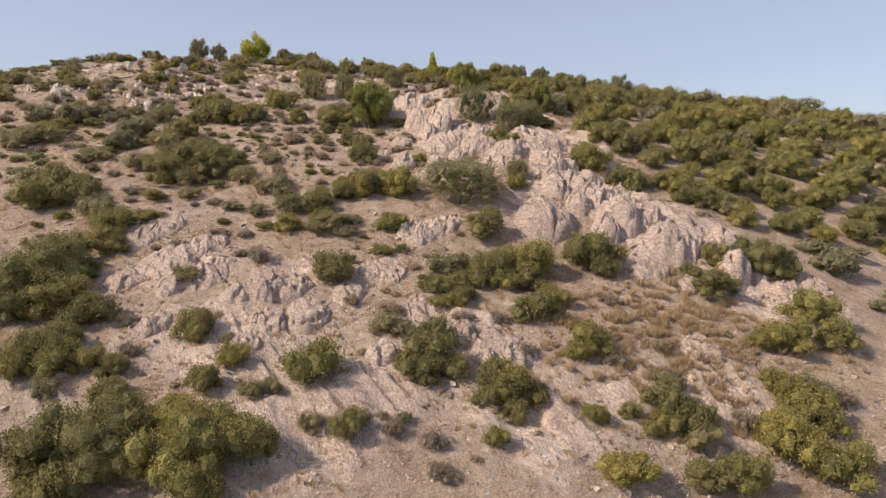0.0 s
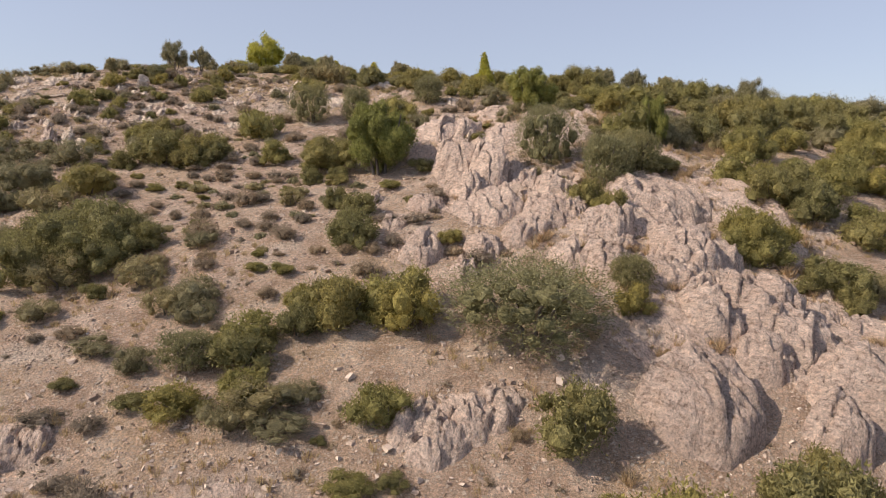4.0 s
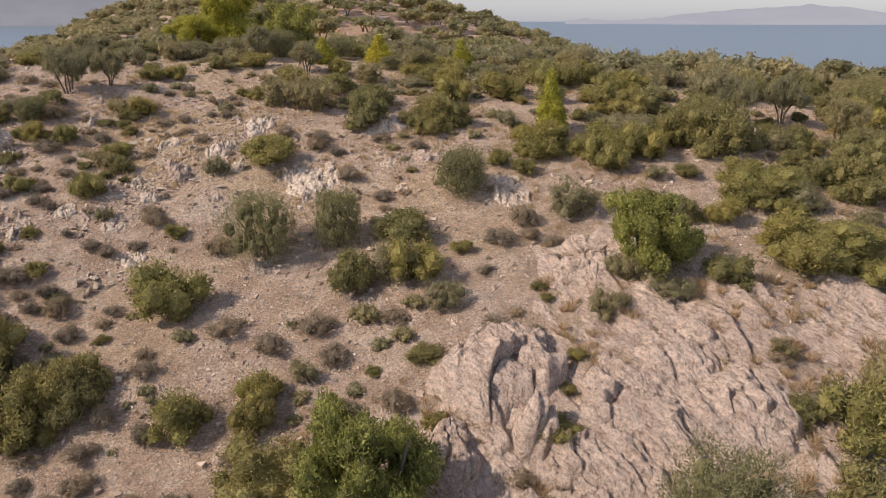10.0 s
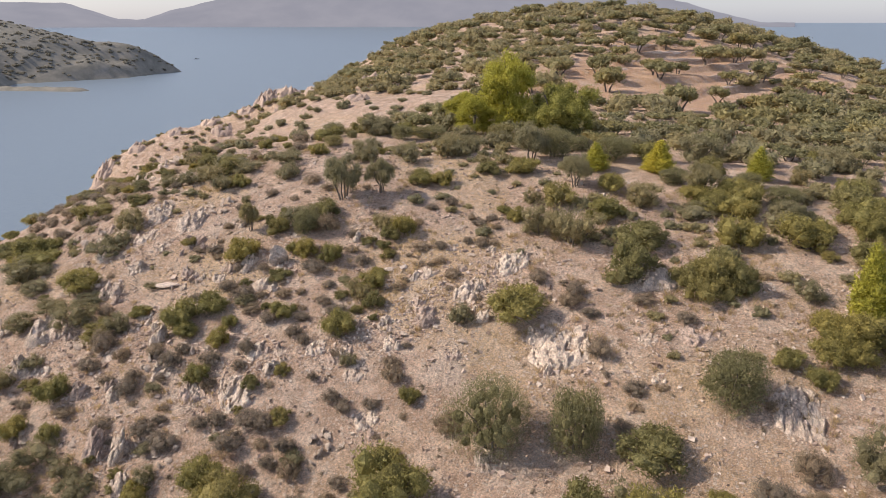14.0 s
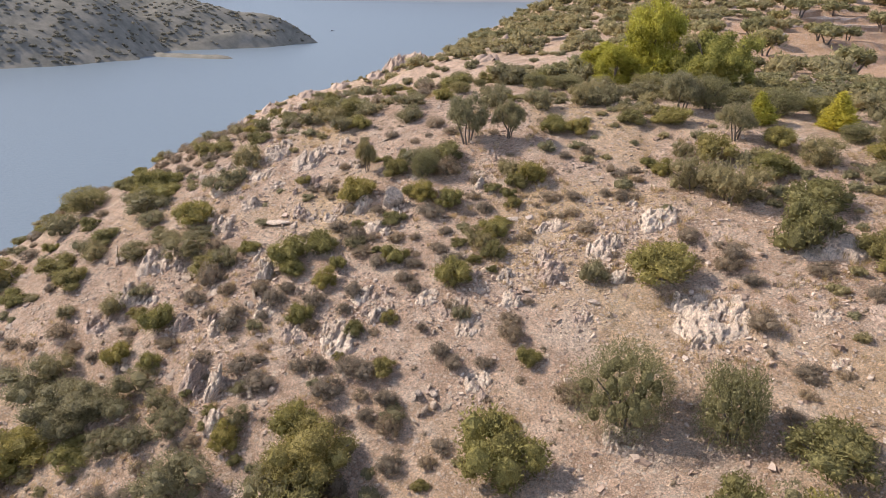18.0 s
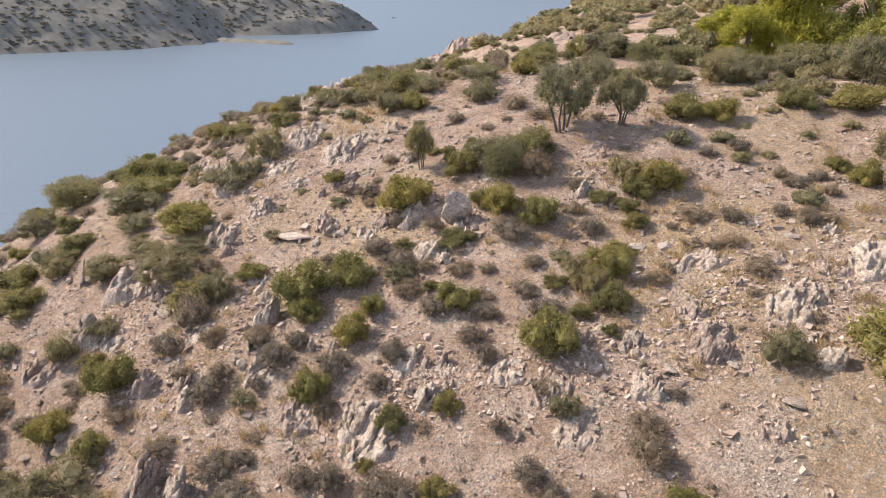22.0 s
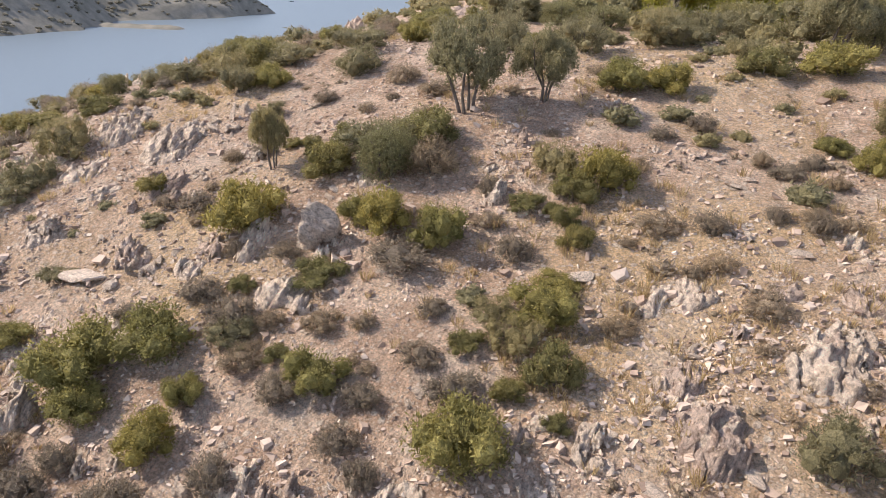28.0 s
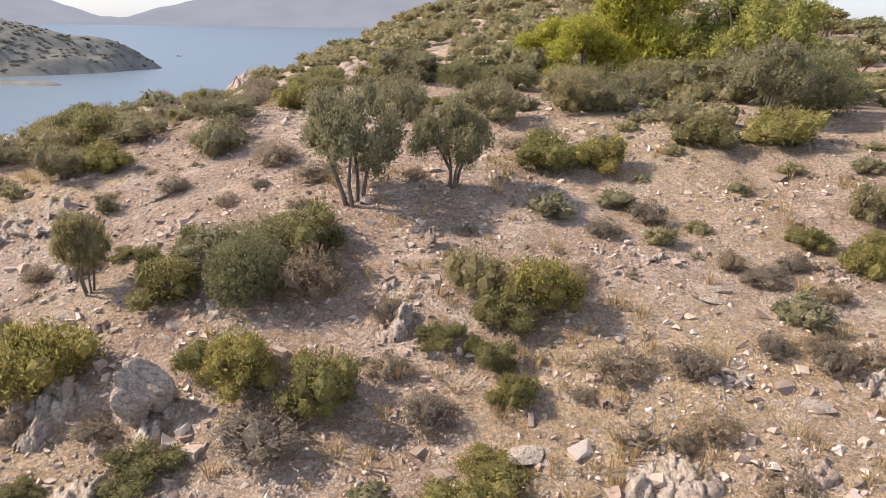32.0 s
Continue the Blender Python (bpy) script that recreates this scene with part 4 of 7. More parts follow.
def bedrock(label, box, step, tall, cut, seed):
    """Bare rock in low ribs along the grain, in broken patches between the soil."""
    x, y = np.meshgrid(np.arange(box[0], box[1], step), np.arange(box[2], box[3], step))
    u, v = 0.8 * x + 0.6 * y, 0.8 * y - 0.6 * x
    m = ridge_mask(x, y) + 0.45 * grain(u, v * 0.5, 1.7, seed) + 0.25 * grain(u, v * 0.6, 0.6, seed + 7)
    edge = np.minimum(np.minimum(x - box[0], box[1] - x), np.minimum(y - box[2], box[3] - y))
    m = np.minimum(m, 1.1) - 1.2 * np.clip(1 - edge / 2.5, 0, 1)
    bend = u + 0.35 * grain(u, v * 0.4, 2.6, seed + 1)
    block, seam = slabs(bend, v, 1.25, 2.6, seed + 2)
    chip, thin = slabs(bend + 0.1 * block, v, 0.42, 1.0, seed + 5)
    rise = 0.75 * block + 0.34 * chip - 0.30 * seam - 0.12 * thin + 0.26 * (1 - np.abs(grain(bend, v * 0.25, 0.3, seed + 8))) ** 2 + 0.3
    on = np.clip((m - cut) * 2.2, 0, 1)
    z = ground_height(x, y) + np.where(m > cut, 0.02 + on * tall * rise, (m - cut) * 0.7)
    keep = m > cut - 0.14
    held = keep[:-1, :-1] & keep[1:, :-1] & keep[:-1, 1:] & keep[1:, 1:]
    cell = (np.floor(u / 3.0) * 1000 + np.floor(v / 6.0))[:-1, :-1]
    piece = np.where(held, np.arange(held.size).reshape(held.shape), -1)
    while True:
        old = piece.copy()
        for ax in (0, 1):
            p, q = [slice(None), slice(None)], [slice(None), slice(None)]
            p[ax], q[ax] = slice(1, None), slice(None, -1)
            p, q = tuple(p), tuple(q)
            both = held[p] & held[q] & (cell[p] == cell[q])
            low = np.maximum(piece[p], piece[q])
            piece[p] = np.where(both, low, piece[p])
            piece[q] = np.where(both, low, piece[q])
        if (old == piece).all():
            break
    verts, faces, piece = np.stack([x, y, z], -1).reshape(-1, 3), grid_faces(*x.shape), piece.ravel()
    foot = tagged(new("bedrock_outcrop"), label, "rock", group="hillside rocks")
    for one in np.unique(piece[piece >= 0]):
        own = faces[piece == one]
        if len(own) > 25:
            used, flat = np.unique(own, return_inverse=True)
            slab = new("rock_slab", mesh_from("rock_slab", verts[used], flat.reshape(-1, 4), BEDROCK))
            slab.parent = foot


bedrock("broad ribbed schist face at the crest of the slope", (-7, 16, 54, 79), 0.085, 0.38, 0.42, 61)
bedrock("stepped schist rib running down the slope", (2, 27, 36, 56), 0.10, 0.3, 0.5, 65)
bedrock("pale worn schist ledges on the lower slope", (-26, 18, 25, 46), 0.11, 0.36, 0.86, 69)
# the rocky rib that runs down from the crest, block by block
rock_rib = tagged(new("rock_rib"), "long rib of weathered pinkish schist blocks running down the slope", "rock", group="hillside rocks")


def rib_block(x, y, a, b, h, step):
    rock_count[0] += 1
    h *= 0.78 if y > 56 else 0.9
    rock_body("rock_block", x, y, 0.88 * a, 0.88 * b, 0.88 * h, 300 + rock_count[0] * 7, BEDROCK, 0.08, step, 0.3).parent = rock_rib


for x, y, a, b, h in (
    (-2.9, 68.8, 2.16, 2.16, 1.62), (1.9, 66.4, 2.52, 2.77, 0.97), (4.3, 67.2, 1.77, 1.95, 0.69), (-1.9, 62.5, 1.0, 1.3, 2.5), (0.0, 61.0, 0.95, 1.55, 2.9),
    (-1.0, 59.6, 1.14, 1.14, 1.8), (-4.3, 65.5, 1.07, 1.07, 1.36), (0.4, 65.3, 1.50, 1.80, 1.13), (3.1, 69.5, 1.93, 1.54, 0.64), (0.2, 74.3, 1.76, 1.23, 0.63),
    (3.1, 59.5, 0.90, 1.17, 1.7), (1.6, 60.5, 0.86, 0.69, 0.69), (8.3, 57.9, 1.34, 1.60, 0.74), (3.2, 57.7, 1.66, 1.83, 1.06),
    (-0.6, 58.3, 1.27, 1.27, 0.95), (-2.9, 59.1, 1.16, 1.05, 0.66), (-4.3, 57.3, 0.77, 0.77, 0.54),
):
    rib_block(x, y, a, b, h, 0.052)
for x, y, a, b, h in (
    (-5.8, 59.8, 0.49, 0.49, 0.70), (-5.4, 61.7, 0.41, 0.41, 0.47), (3.8, 61.3, 0.71, 0.71, 0.62),
):
    rib_block(x, y, a, b, h, 0.052)
for x, y, a, b, h in (
    (2.8, 59.9, 0.94, 0.94, 0.94), (1.7, 61.2, 0.86, 0.86, 0.99), (0.5, 58.5, 1.70, 1.53, 1.13), (3.0, 57.2, 1.50, 1.50, 1.07), (1.7, 56.0, 1.13, 1.13, 1.03),
    (5.3, 55.7, 1.21, 1.21, 1.41), (4.8, 52.9, 0.99, 1.09, 1.44), (7.4, 56.5, 1.23, 1.23, 0.82), (8.3, 54.7, 1.34, 1.34, 1.34), (7.3, 52.5, 1.14, 1.14, 1.05),
    (8.3, 59.1, 1.80, 2.16, 0.90), (8.2, 50.8, 0.97, 0.97, 1.45), (9.8, 50.9, 1.29, 1.55, 1.61), (8.1, 52.4, 0.87, 0.87, 1.04), (3.5, 53.5, 0.83, 1.09, 1.11),
    (-0.8, 52.9, 0.65, 0.65, 0.92), (-2.6, 54.2, 1.08, 0.86, 0.98), (0.1, 54.8, 0.89, 0.89, 0.89),
):
    rib_block(x, y, a, b, h, 0.065)
for x, y, a, b, h in (
    (9.8, 54.2, 1.02, 1.02, 0.93), (8.2, 53.5, 1.46, 1.46, 1.46), (8.3, 49.8, 1.03, 1.03, 1.33), (10.2, 50.7, 1.50, 1.50, 1.80), (9.5, 48.3, 0.99, 0.99, 1.13),
    (11.1, 49.4, 1.16, 1.16, 1.31), (12.2, 47.1, 1.50, 1.65, 2.18), (13.8, 47.8, 1.11, 1.11, 1.39), (14.4, 45.0, 1.41, 1.55, 2.04), (15.8, 45.3, 1.16, 1.16, 1.80),
    (17.5, 45.1, 1.28, 1.28, 1.79), (17.9, 43.0, 1.08, 1.08, 1.91), (6.9, 46.2, 1.74, 1.74, 1.88), (15.2, 42.0, 0.93, 0.74, 0.70), (13.0, 43.0, 1.21, 0.97, 0.72),
    (17.2, 46.3, 1.06, 1.06, 1.06), (19.0, 46.9, 1.08, 1.08, 1.21), (10.8, 45.8, 1.05, 1.05, 1.32),
):
    rib_block(x, y, a, b, h, 0.065)
# low ledges of the lower slope
ledges = tagged(new("rock_ledges"), "pale worn schist ledges breaking through the lower slope", "rock", group="hillside rocks")
for x, y, a, b, h in (
    (-18.3, 46.2, 1.96, 1.57, 0.79), (-20.1, 45.5, 1.38, 1.10, 0.69), (-15.9, 42.5, 1.88, 1.69, 0.88), (-14.4, 44.2, 1.31, 1.05, 0.66), (-17.6, 41.1, 1.20, 1.08, 0.60),
    (-12.8, 41.0, 1.19, 1.07, 0.66), (-10.8, 39.0, 0.77, 0.77, 0.99), (-9.4, 39.4, 1.12, 1.12, 1.46), (-6.6, 37.3, 1.13, 1.02, 1.24), (-8.5, 36.8, 1.01, 0.91, 0.61),
    (-14.6, 40.2, 1.16, 0.81, 0.58), (-3.1, 41.7, 1.19, 0.72, 0.48), (-2.1, 41.2, 0.94, 0.65, 0.51), (-4.7, 39.3, 0.99, 0.70, 0.55), (-0.4, 38.3, 1.16, 0.93, 0.63),
    (3.3, 35.3, 1.11, 1.11, 0.74), (4.4, 35.1, 0.92, 0.92, 0.64), (14.0, 36.3, 1.13, 1.13, 0.47),
):
    rock_body("ledge", x, y, a, b, 0.62 * h, int(x * 10 + y * 300) % 5000 + 7000, BEDROCK, 0.15, 0.07).parent = ledges
for x, y, a, b, h in (
    (1.6, 36.0, 0.77, 0.77, 0.48), (-7.8, 39.8, 1.02, 0.81, 0.56), (-14.5, 36.9, 1.03, 0.83, 0.52), (-0.8, 45.1, 1.58, 1.10, 0.58), (0.5, 45.8, 1.07, 0.75, 0.54),
    (-2.4, 34.6, 0.73, 0.73, 0.55), (-9.0, 34.9, 0.94, 0.75, 0.47),
):
    rock_body("ledge", x, y, a, b, h, int(x * 10 + y * 300) % 5000 + 7000, BEDROCK, 0.35, 0.075).parent = ledges
rock_body("rock_block", 7.9, 59.2, 2.3, 2.4, 0.8, 4400, BEDROCK, 0.05, 0.055, 0.1, 0.3).parent = rock_rib
rng = random.Random(5)
rib = [(-2, 71), (0, 63), (4, 58.5), (8, 54), (12, 49.5), (17, 45), (23, 41)]
for k in range(46):
    f = rng.uniform(0, len(rib) - 1.001)
    i, g = int(f), f - int(f)
    side = rng.gauss(0, 1.8)
    x, y = rib[i][0] * (1 - g) + rib[i + 1][0] * g + side * 0.75, rib[i][1] * (1 - g) + rib[i + 1][1] * g + side * 0.65
    w = rng.uniform(0.2, 0.5)
    rock("boulder", x, y, w, w * rng.uniform(1.2, 1.9))
for k in range(110):
    f = rng.uniform(0.2, len(rib) - 1.001)
    i, g = int(f), f - int(f)
    side = rng.gauss(0, 1.4)
    x, y = rib[i][0] * (1 - g) + rib[i + 1][0] * g + side * 0.75, rib[i][1] * (1 - g) + rib[i + 1][1] * g + side * 0.65
    a = rng.uniform(0.28, 0.8)
    rib_block(x, y, a, a * rng.uniform(0.8, 1.4), a * rng.uniform(0.6, 1.05), 0.055)
tagged(rock_body("boulder", -1.7, 66.2, 0.62, 0.6, 1.3, 4321, BEDROCK, 0.04, 0.045, 0.25), "rounded ribbed boulder wedged between domes of rock", "boulder", group="hillside boulders")
rock("mass", 15.2, 46.9, 1.3, 1.9)
for x, y, a, b, h in ((-140.5, 196.5, 3.8, 3.4, 3.0), (-136, 199.5, 3.4, 3.0, 2.8), (-143.5, 192, 2.6, 2.6, 1.6), (-149, 184, 2.5, 2.5, 1.4), (-154, 177, 2.6, 2.5, 1.4), (-160, 169, 2.6, 2.5, 1.8), (-165, 162, 3.0, 2.8, 2.6), (-130, 203, 2.6, 2.5, 1.5), (-143, 182, 2.6, 2.2, 1.4), (-133, 190, 2.6, 2.4, 1.5), (-126, 184, 2.4, 2.2, 1.4), (-88, 174, 2.4, 2.2, 2.0),
                      (-80, 160, 2.2, 2.0, 1.5), (-86, 166, 2.4, 2.0, 1.6), (-72, 150, 2.0, 1.8, 1.3), (-68, 140, 1.8, 1.6, 1.2)):
    tagged(rock_body("rock_outcrop", x, y, a, b, 0.65 * h, int(y * 7), ROCK, 0.5, 0.3), "pale rocky outcrop on the shoulder above the sea", "rock", group="hillside rocks")
# outcrops of the plateau and of the slope to the sea
for x, y, a, b, h in (
    (-19.2, 79.8, 0.42, 0.34, 0.90), (-20.3, 80.4, 0.38, 0.31, 0.51), (-31.2, 74.1, 0.47, 0.38, 1.41), (-25.1, 73.3, 0.92, 0.83, 0.86),
    (-27.3, 72.6, 0.79, 0.71, 0.79), (-18.1, 82.1, 0.80, 0.64, 0.86), (-40.4, 82.2, 1.07, 0.96, 1.07), (-37.7, 82.3, 1.12, 1.12, 1.24), (-35.8, 80.7, 0.83, 0.83, 1.04),
    (-40.5, 78.1, 0.77, 0.62, 1.11), (-37.3, 75.9, 0.68, 0.68, 1.17), (-37.3, 77.8, 0.61, 0.61, 0.91), (-38.0, 72.8, 0.84, 0.67, 0.75), (-37.8, 83.5, 0.69, 0.69, 0.92),
    (-20.8, 79.1, 0.62, 0.56, 0.62), (-19.9, 78.1, 0.58, 0.52, 0.58), (-21.9, 76.8, 0.73, 0.58, 0.48),
):
    standing_rock(x, y, a, b, h)
for x, y, a, b, h in (
    (-26.0, 75.5, 0.61, 0.61, 0.61), (-24.6, 74.9, 0.38, 0.38, 0.76), (-29.4, 72.8, 0.57, 0.57, 0.50), (-32.7, 70.6, 0.42, 0.51, 0.83), (-30.8, 71.0, 0.34, 0.41, 0.71),
    (-39.4, 80.3, 0.90, 0.72, 0.67), (-30.8, 80.2, 0.54, 0.54, 0.72), (-33.7, 78.3, 0.37, 0.37, 0.84), (-28.7, 79.1, 0.74, 0.59, 0.66), (-32.9, 72.7, 0.64, 0.51, 0.56),
    (-23.2, 76.6, 0.63, 0.51, 0.44), (-17.0, 78.6, 0.52, 0.41, 0.31), (-20.7, 76.3, 0.68, 0.54, 0.34), (-21.1, 82.8, 0.85, 0.51, 0.35), (-26.3, 83.9, 0.43, 0.43, 0.52),
    (-29.4, 68.9, 0.50, 0.75, 1.59), (-28.3, 69.2, 0.39, 0.58, 1.36), (-38.5, 72.7, 1.18, 0.95, 1.31),
):
    standing_rock(x, y, a, b, h)
for x, y, a, b, h in (
    (-37.5, 70.8, 1.12, 0.90, 1.50), (-37.8, 69.0, 0.98, 0.78, 0.98), 
    (-18.9, 74.7, 0.68, 0.54, 0.68), (-26.8, 68.2, 0.55, 0.66, 0.92),
    (-35.8, 65.4, 0.88, 0.62, 0.55), (-32.4, 65.9, 1.02, 0.71, 0.51), (-17.0, 85.0, 1.01, 0.81, 0.91), (-12.7, 79.8, 0.55, 0.44, 0.55), (-13.8, 81.3, 0.93, 0.65, 0.51),
    (-19.3, 80.2, 0.80, 0.64, 1.06), (-10.2, 86.1, 1.55, 1.24, 1.16),
):
    standing_rock(x, y, a, b, h)
for x, y, a, b, h in (
    (-3.1, 80.2, 1.18, 1.41, 0.78), (-12.5, 80.7, 1.68, 1.18, 0.84), (-7.3, 83.0, 1.15, 0.80, 0.57),
    (-13.1, 74.8, 0.84, 0.67, 0.74),
):
    standing_rock(x, y, a, b, h)
upright = tagged(new("boulder", PIECES["big"][0]), "tall rounded pale boulder standing beside a bush", "boulder", group="hillside boulders")
upright.matrix_world = Matrix.LocRotScale((-29.1, 80.6, height(-29.1, 80.6) + 0.42), Euler((0.1, -0.15, 0.6)), (0.52, 0.5, 0.85))
# ledges that break through the plateau and the slope to the sea
for x, y, w, h in (
    (-27.2, 72.7, 1.00, 0.80), (-25.8, 73.7, 1.10, 0.88), (-24.7, 76.0, 0.80, 0.64), (-36.2, 71.0, 0.90, 0.72), (-37.2, 76.2, 0.90, 0.72), (-32.2, 74.8, 0.70, 0.56),
    (-41.0, 82.8, 1.00, 0.80), (-18.0, 82.7, 0.80, 0.64), (-21.3, 78.0, 0.70, 0.56), (-38.0, 72.8, 0.80, 0.64), (-49.4, 74.1, 1.00, 0.80), (-49.6, 71.2, 0.80, 0.64),
    (-44.9, 79.2, 1.10, 0.88), (-17.1, 85.4, 0.70, 0.56), (-19.0, 74.6, 0.70, 0.56), (-19.6, 80.2, 0.60, 0.48), (-17.9, 82.2, 0.80, 0.64), (-9.2, 82.0, 0.90, 0.72),
    (-8.2, 80.3, 0.80, 0.64), (-40.2, 82.2, 1.00, 0.80), (-24.6, 75.1, 0.80, 0.64), (-11.8, 81.0, 0.70, 0.56), (-18.1, 85.4, 0.60, 0.48), (-2.8, 79.1, 0.70, 0.56),
    (-0.3, 75.0, 0.90, 0.72), (-10.8, 86.1, 0.70, 0.56),
):
    rock("slab", x, y, w, h)
for x, y, w, h in (
    (-41.1, 82.2, 1.10, 0.94), (-42.5, 80.2, 1.00, 0.85), (-33.6, 75.3, 0.90, 0.77), (-33.2, 78.2, 0.80, 0.68), (-31.5, 78.6, 0.80, 0.68), (-31.7, 79.5, 0.80, 0.68),
    (-29.3, 80.6, 0.70, 0.59), (-28.8, 78.9, 0.70, 0.59), (-18.1, 82.8, 1.10, 0.94), (-17.9, 84.1, 1.00, 0.85), (-19.5, 80.5, 0.90, 0.77), (-20.2, 81.0, 0.80, 0.68),
    (-37.3, 79.7, 0.90, 0.77), (-47.6, 83.8, 0.90, 0.77), (-29.5, 82.7, 0.60, 0.51), (-19.3, 83.7, 0.60, 0.51), (-29.4, 76.6, 0.70, 0.59), (-22.2, 78.5, 0.70, 0.59),
):
    rock("slab", x, y, w, h)
# small crags breaking through the slope beside the scrub
rng = random.Random(9)
for cx, cy, rx, ry, count in ((-33, 72, 9, 6, 46), (-40, 78, 7, 8, 46), (-31, 85, 7, 4, 20), (-22, 76, 8, 7, 30), (-14, 70, 6, 5, 10), (-46, 70, 7, 8, 34)):
    for k in range(count):
        x, y = cx + rng.gauss(0, 0.6) * rx, cy + rng.gauss(0, 0.6) * ry
        w = rng.uniform(0.12, 0.45)
        rock_count[0] += 1
        crag(x, y, w, w * rng.uniform(0.6, 1.2), rng, rock_count[0], "shard", rng.choice((3, 4, 5, 6, 8)))
# pale crags on the edge above the sea, and along the shoulder
for x, y, w, h in ((-37, 84, 0.9, 1.3), (-41, 83, 0.8, 1.2), (-43, 79, 0.9, 1.5), (-39, 76, 0.8, 1.3), (-36, 73, 0.9, 1.4), (-41, 72, 0.8, 1.2), (-46, 76, 0.9, 1.3), (-33, 78, 0.7, 1.0), (-30, 73, 0.8, 1.2),
                   (-47, 82, 1.0, 1.4), (-50, 88, 1.1, 1.6), (-53, 94, 1.3, 1.8), (-45, 88, 0.8, 1.1), (-34, 68, 0.8, 1.1), (-38, 66, 0.9, 1.2), (-26, 70, 0.7, 0.9), (-58, 100, 1.4, 1.9), (-62, 106, 1.6, 2.2), (-20, 73, 0.8, 1.0), (-43, 66, 0.8, 1.1)):
    rock_count[0] += 1
    crag(x, y, w, h, rng, rock_count[0], "blade", 9)


for x, y, w, h in (
    (-33.6, 63.9, 0.36, 1.44), (-26.8, 68.0, 0.30, 0.99), (-28.8, 68.7, 0.25, 1.26), (-28.0, 69.4, 0.31, 1.23), (-28.1, 69.5, 0.51, 1.23), (-37.3, 70.4, 0.66, 1.59),
    (-33.0, 70.7, 0.28, 0.91), (-33.2, 70.7, 0.31, 0.96), (-31.4, 71.2, 0.41, 1.02), (-27.2, 72.5, 0.97, 1.25), (-33.6, 72.6, 0.53, 0.45), (-37.6, 72.7, 0.52, 0.83),
    (-36.7, 73.0, 0.40, 0.80), (-25.8, 73.4, 0.76, 1.13), (-31.6, 73.5, 0.25, 0.67),
):
    rock("blade", x, y, w, h)
# rocks of the plateau
for x, y, w, h in (
    (-31.1, 74.0, 0.38, 1.34), (-18.4, 74.2, 0.21, 0.77), (-28.9, 74.2, 0.18, 0.76), (-31.6, 74.3, 0.47, 1.41), (-28.4, 74.7, 0.15, 0.60), (-25.2, 74.8, 0.30, 1.01),
    (-32.8, 74.8, 0.26, 0.88), (-24.5, 74.9, 0.30, 1.00), (-25.8, 75.5, 0.21, 0.55), (-36.2, 75.5, 0.52, 1.43), (-24.3, 75.5, 0.13, 0.72), (-25.4, 75.7, 0.16, 0.82),
    (-36.7, 75.8, 0.54, 1.63), (-25.0, 76.0, 0.31, 1.03), (-27.7, 76.1, 0.19, 0.54), (-43.6, 77.8, 0.39, 1.03), (-37.1, 77.9, 0.42, 1.27), (-29.2, 77.9, 0.19, 0.65),
    (-20.0, 77.9, 0.19, 0.62), (-19.8, 78.1, 0.19, 0.87), (-40.7, 78.4, 0.73, 1.23), (-28.8, 78.9, 0.24, 0.65),
):
    rock("blade", x, y, w, h)
for x, y, w, h in (
    (-28.0, 79.0, 0.48, 0.79), (-31.3, 79.2, 0.27, 1.07), (-12.7, 79.3, 0.36, 1.09), (-35.5, 79.5, 0.25, 1.23), (-30.9, 79.8, 0.55, 0.89), (-34.6, 80.3, 0.30, 1.01),
    (-33.9, 80.5, 0.20, 0.99), (-31.4, 81.5, 0.30, 0.36), (-40.1, 82.0, 0.99, 1.33), (-19.7, 82.3, 0.15, 0.58), (-18.5, 82.3, 0.36, 0.86), (-18.2, 82.6, 0.43, 1.30),
    (-17.8, 82.6, 0.36, 1.01), (-20.5, 83.2, 0.13, 0.35), (-27.0, 84.8, 0.11, 0.44), (-26.8, 86.1, 0.29, 0.94), (-23.7, 87.5, 0.18, 0.47), (-22.6, 87.8, 0.35, 0.59),
    (-28.2, 88.1, 0.16, 0.40), (-19.3, 88.9, 0.25, 0.31), (-25.8, 89.7, 0.27, 0.27), (-21.7, 91.4, 0.36, 0.57),
):
    rock("blade", x, y, w, h)
for x, y, w, h in (
    (-25.9, 75.2, 0.28, 0.41), (-0.0, 75.3, 1.08, 0.96), (-23.0, 76.5, 0.32, 0.51), (-22.6, 76.7, 0.32, 0.51), (-21.9, 76.8, 0.65, 0.93), (-17.3, 77.5, 0.45, 0.36),
    (-17.0, 78.8, 0.25, 0.37), (-21.9, 79.0, 0.40, 0.53), (-21.0, 79.2, 0.40, 0.66), (-30.5, 79.5, 0.49, 0.98), (-19.4, 80.0, 0.41, 0.95), (-28.7, 80.3, 0.44, 1.04),
    (-20.5, 80.8, 0.43, 0.58), (-28.6, 80.8, 0.30, 0.61), (-13.9, 80.9, 0.48, 0.77), (-16.7, 81.0, 0.59, 1.19), (-17.4, 81.4, 0.41, 0.68), (-20.2, 81.8, 0.22, 0.29),
    (-33.5, 82.4, 0.40, 0.67), (-26.0, 83.2, 0.34, 0.49), (-25.3, 83.8, 0.20, 0.40), (-32.9, 84.5, 0.28, 0.42),
):
    rock("boulder", x, y, w, h)
for x, y, w, h in (
    (-22.7, 84.5, 0.29, 0.39), (-20.4, 85.0, 0.29, 0.39), (-16.9, 85.6, 0.90, 1.13), (-18.6, 85.7, 0.46, 0.51), (-32.7, 87.9, 0.46, 0.46),
):
    rock("boulder", x, y, w, h)
for x, y, w, h in (
    (-31.7, 75.9, 1.96, 1.64), (-41.3, 80.7, 1.81, 1.30),
):
    rock("slab", x, y, w, h)
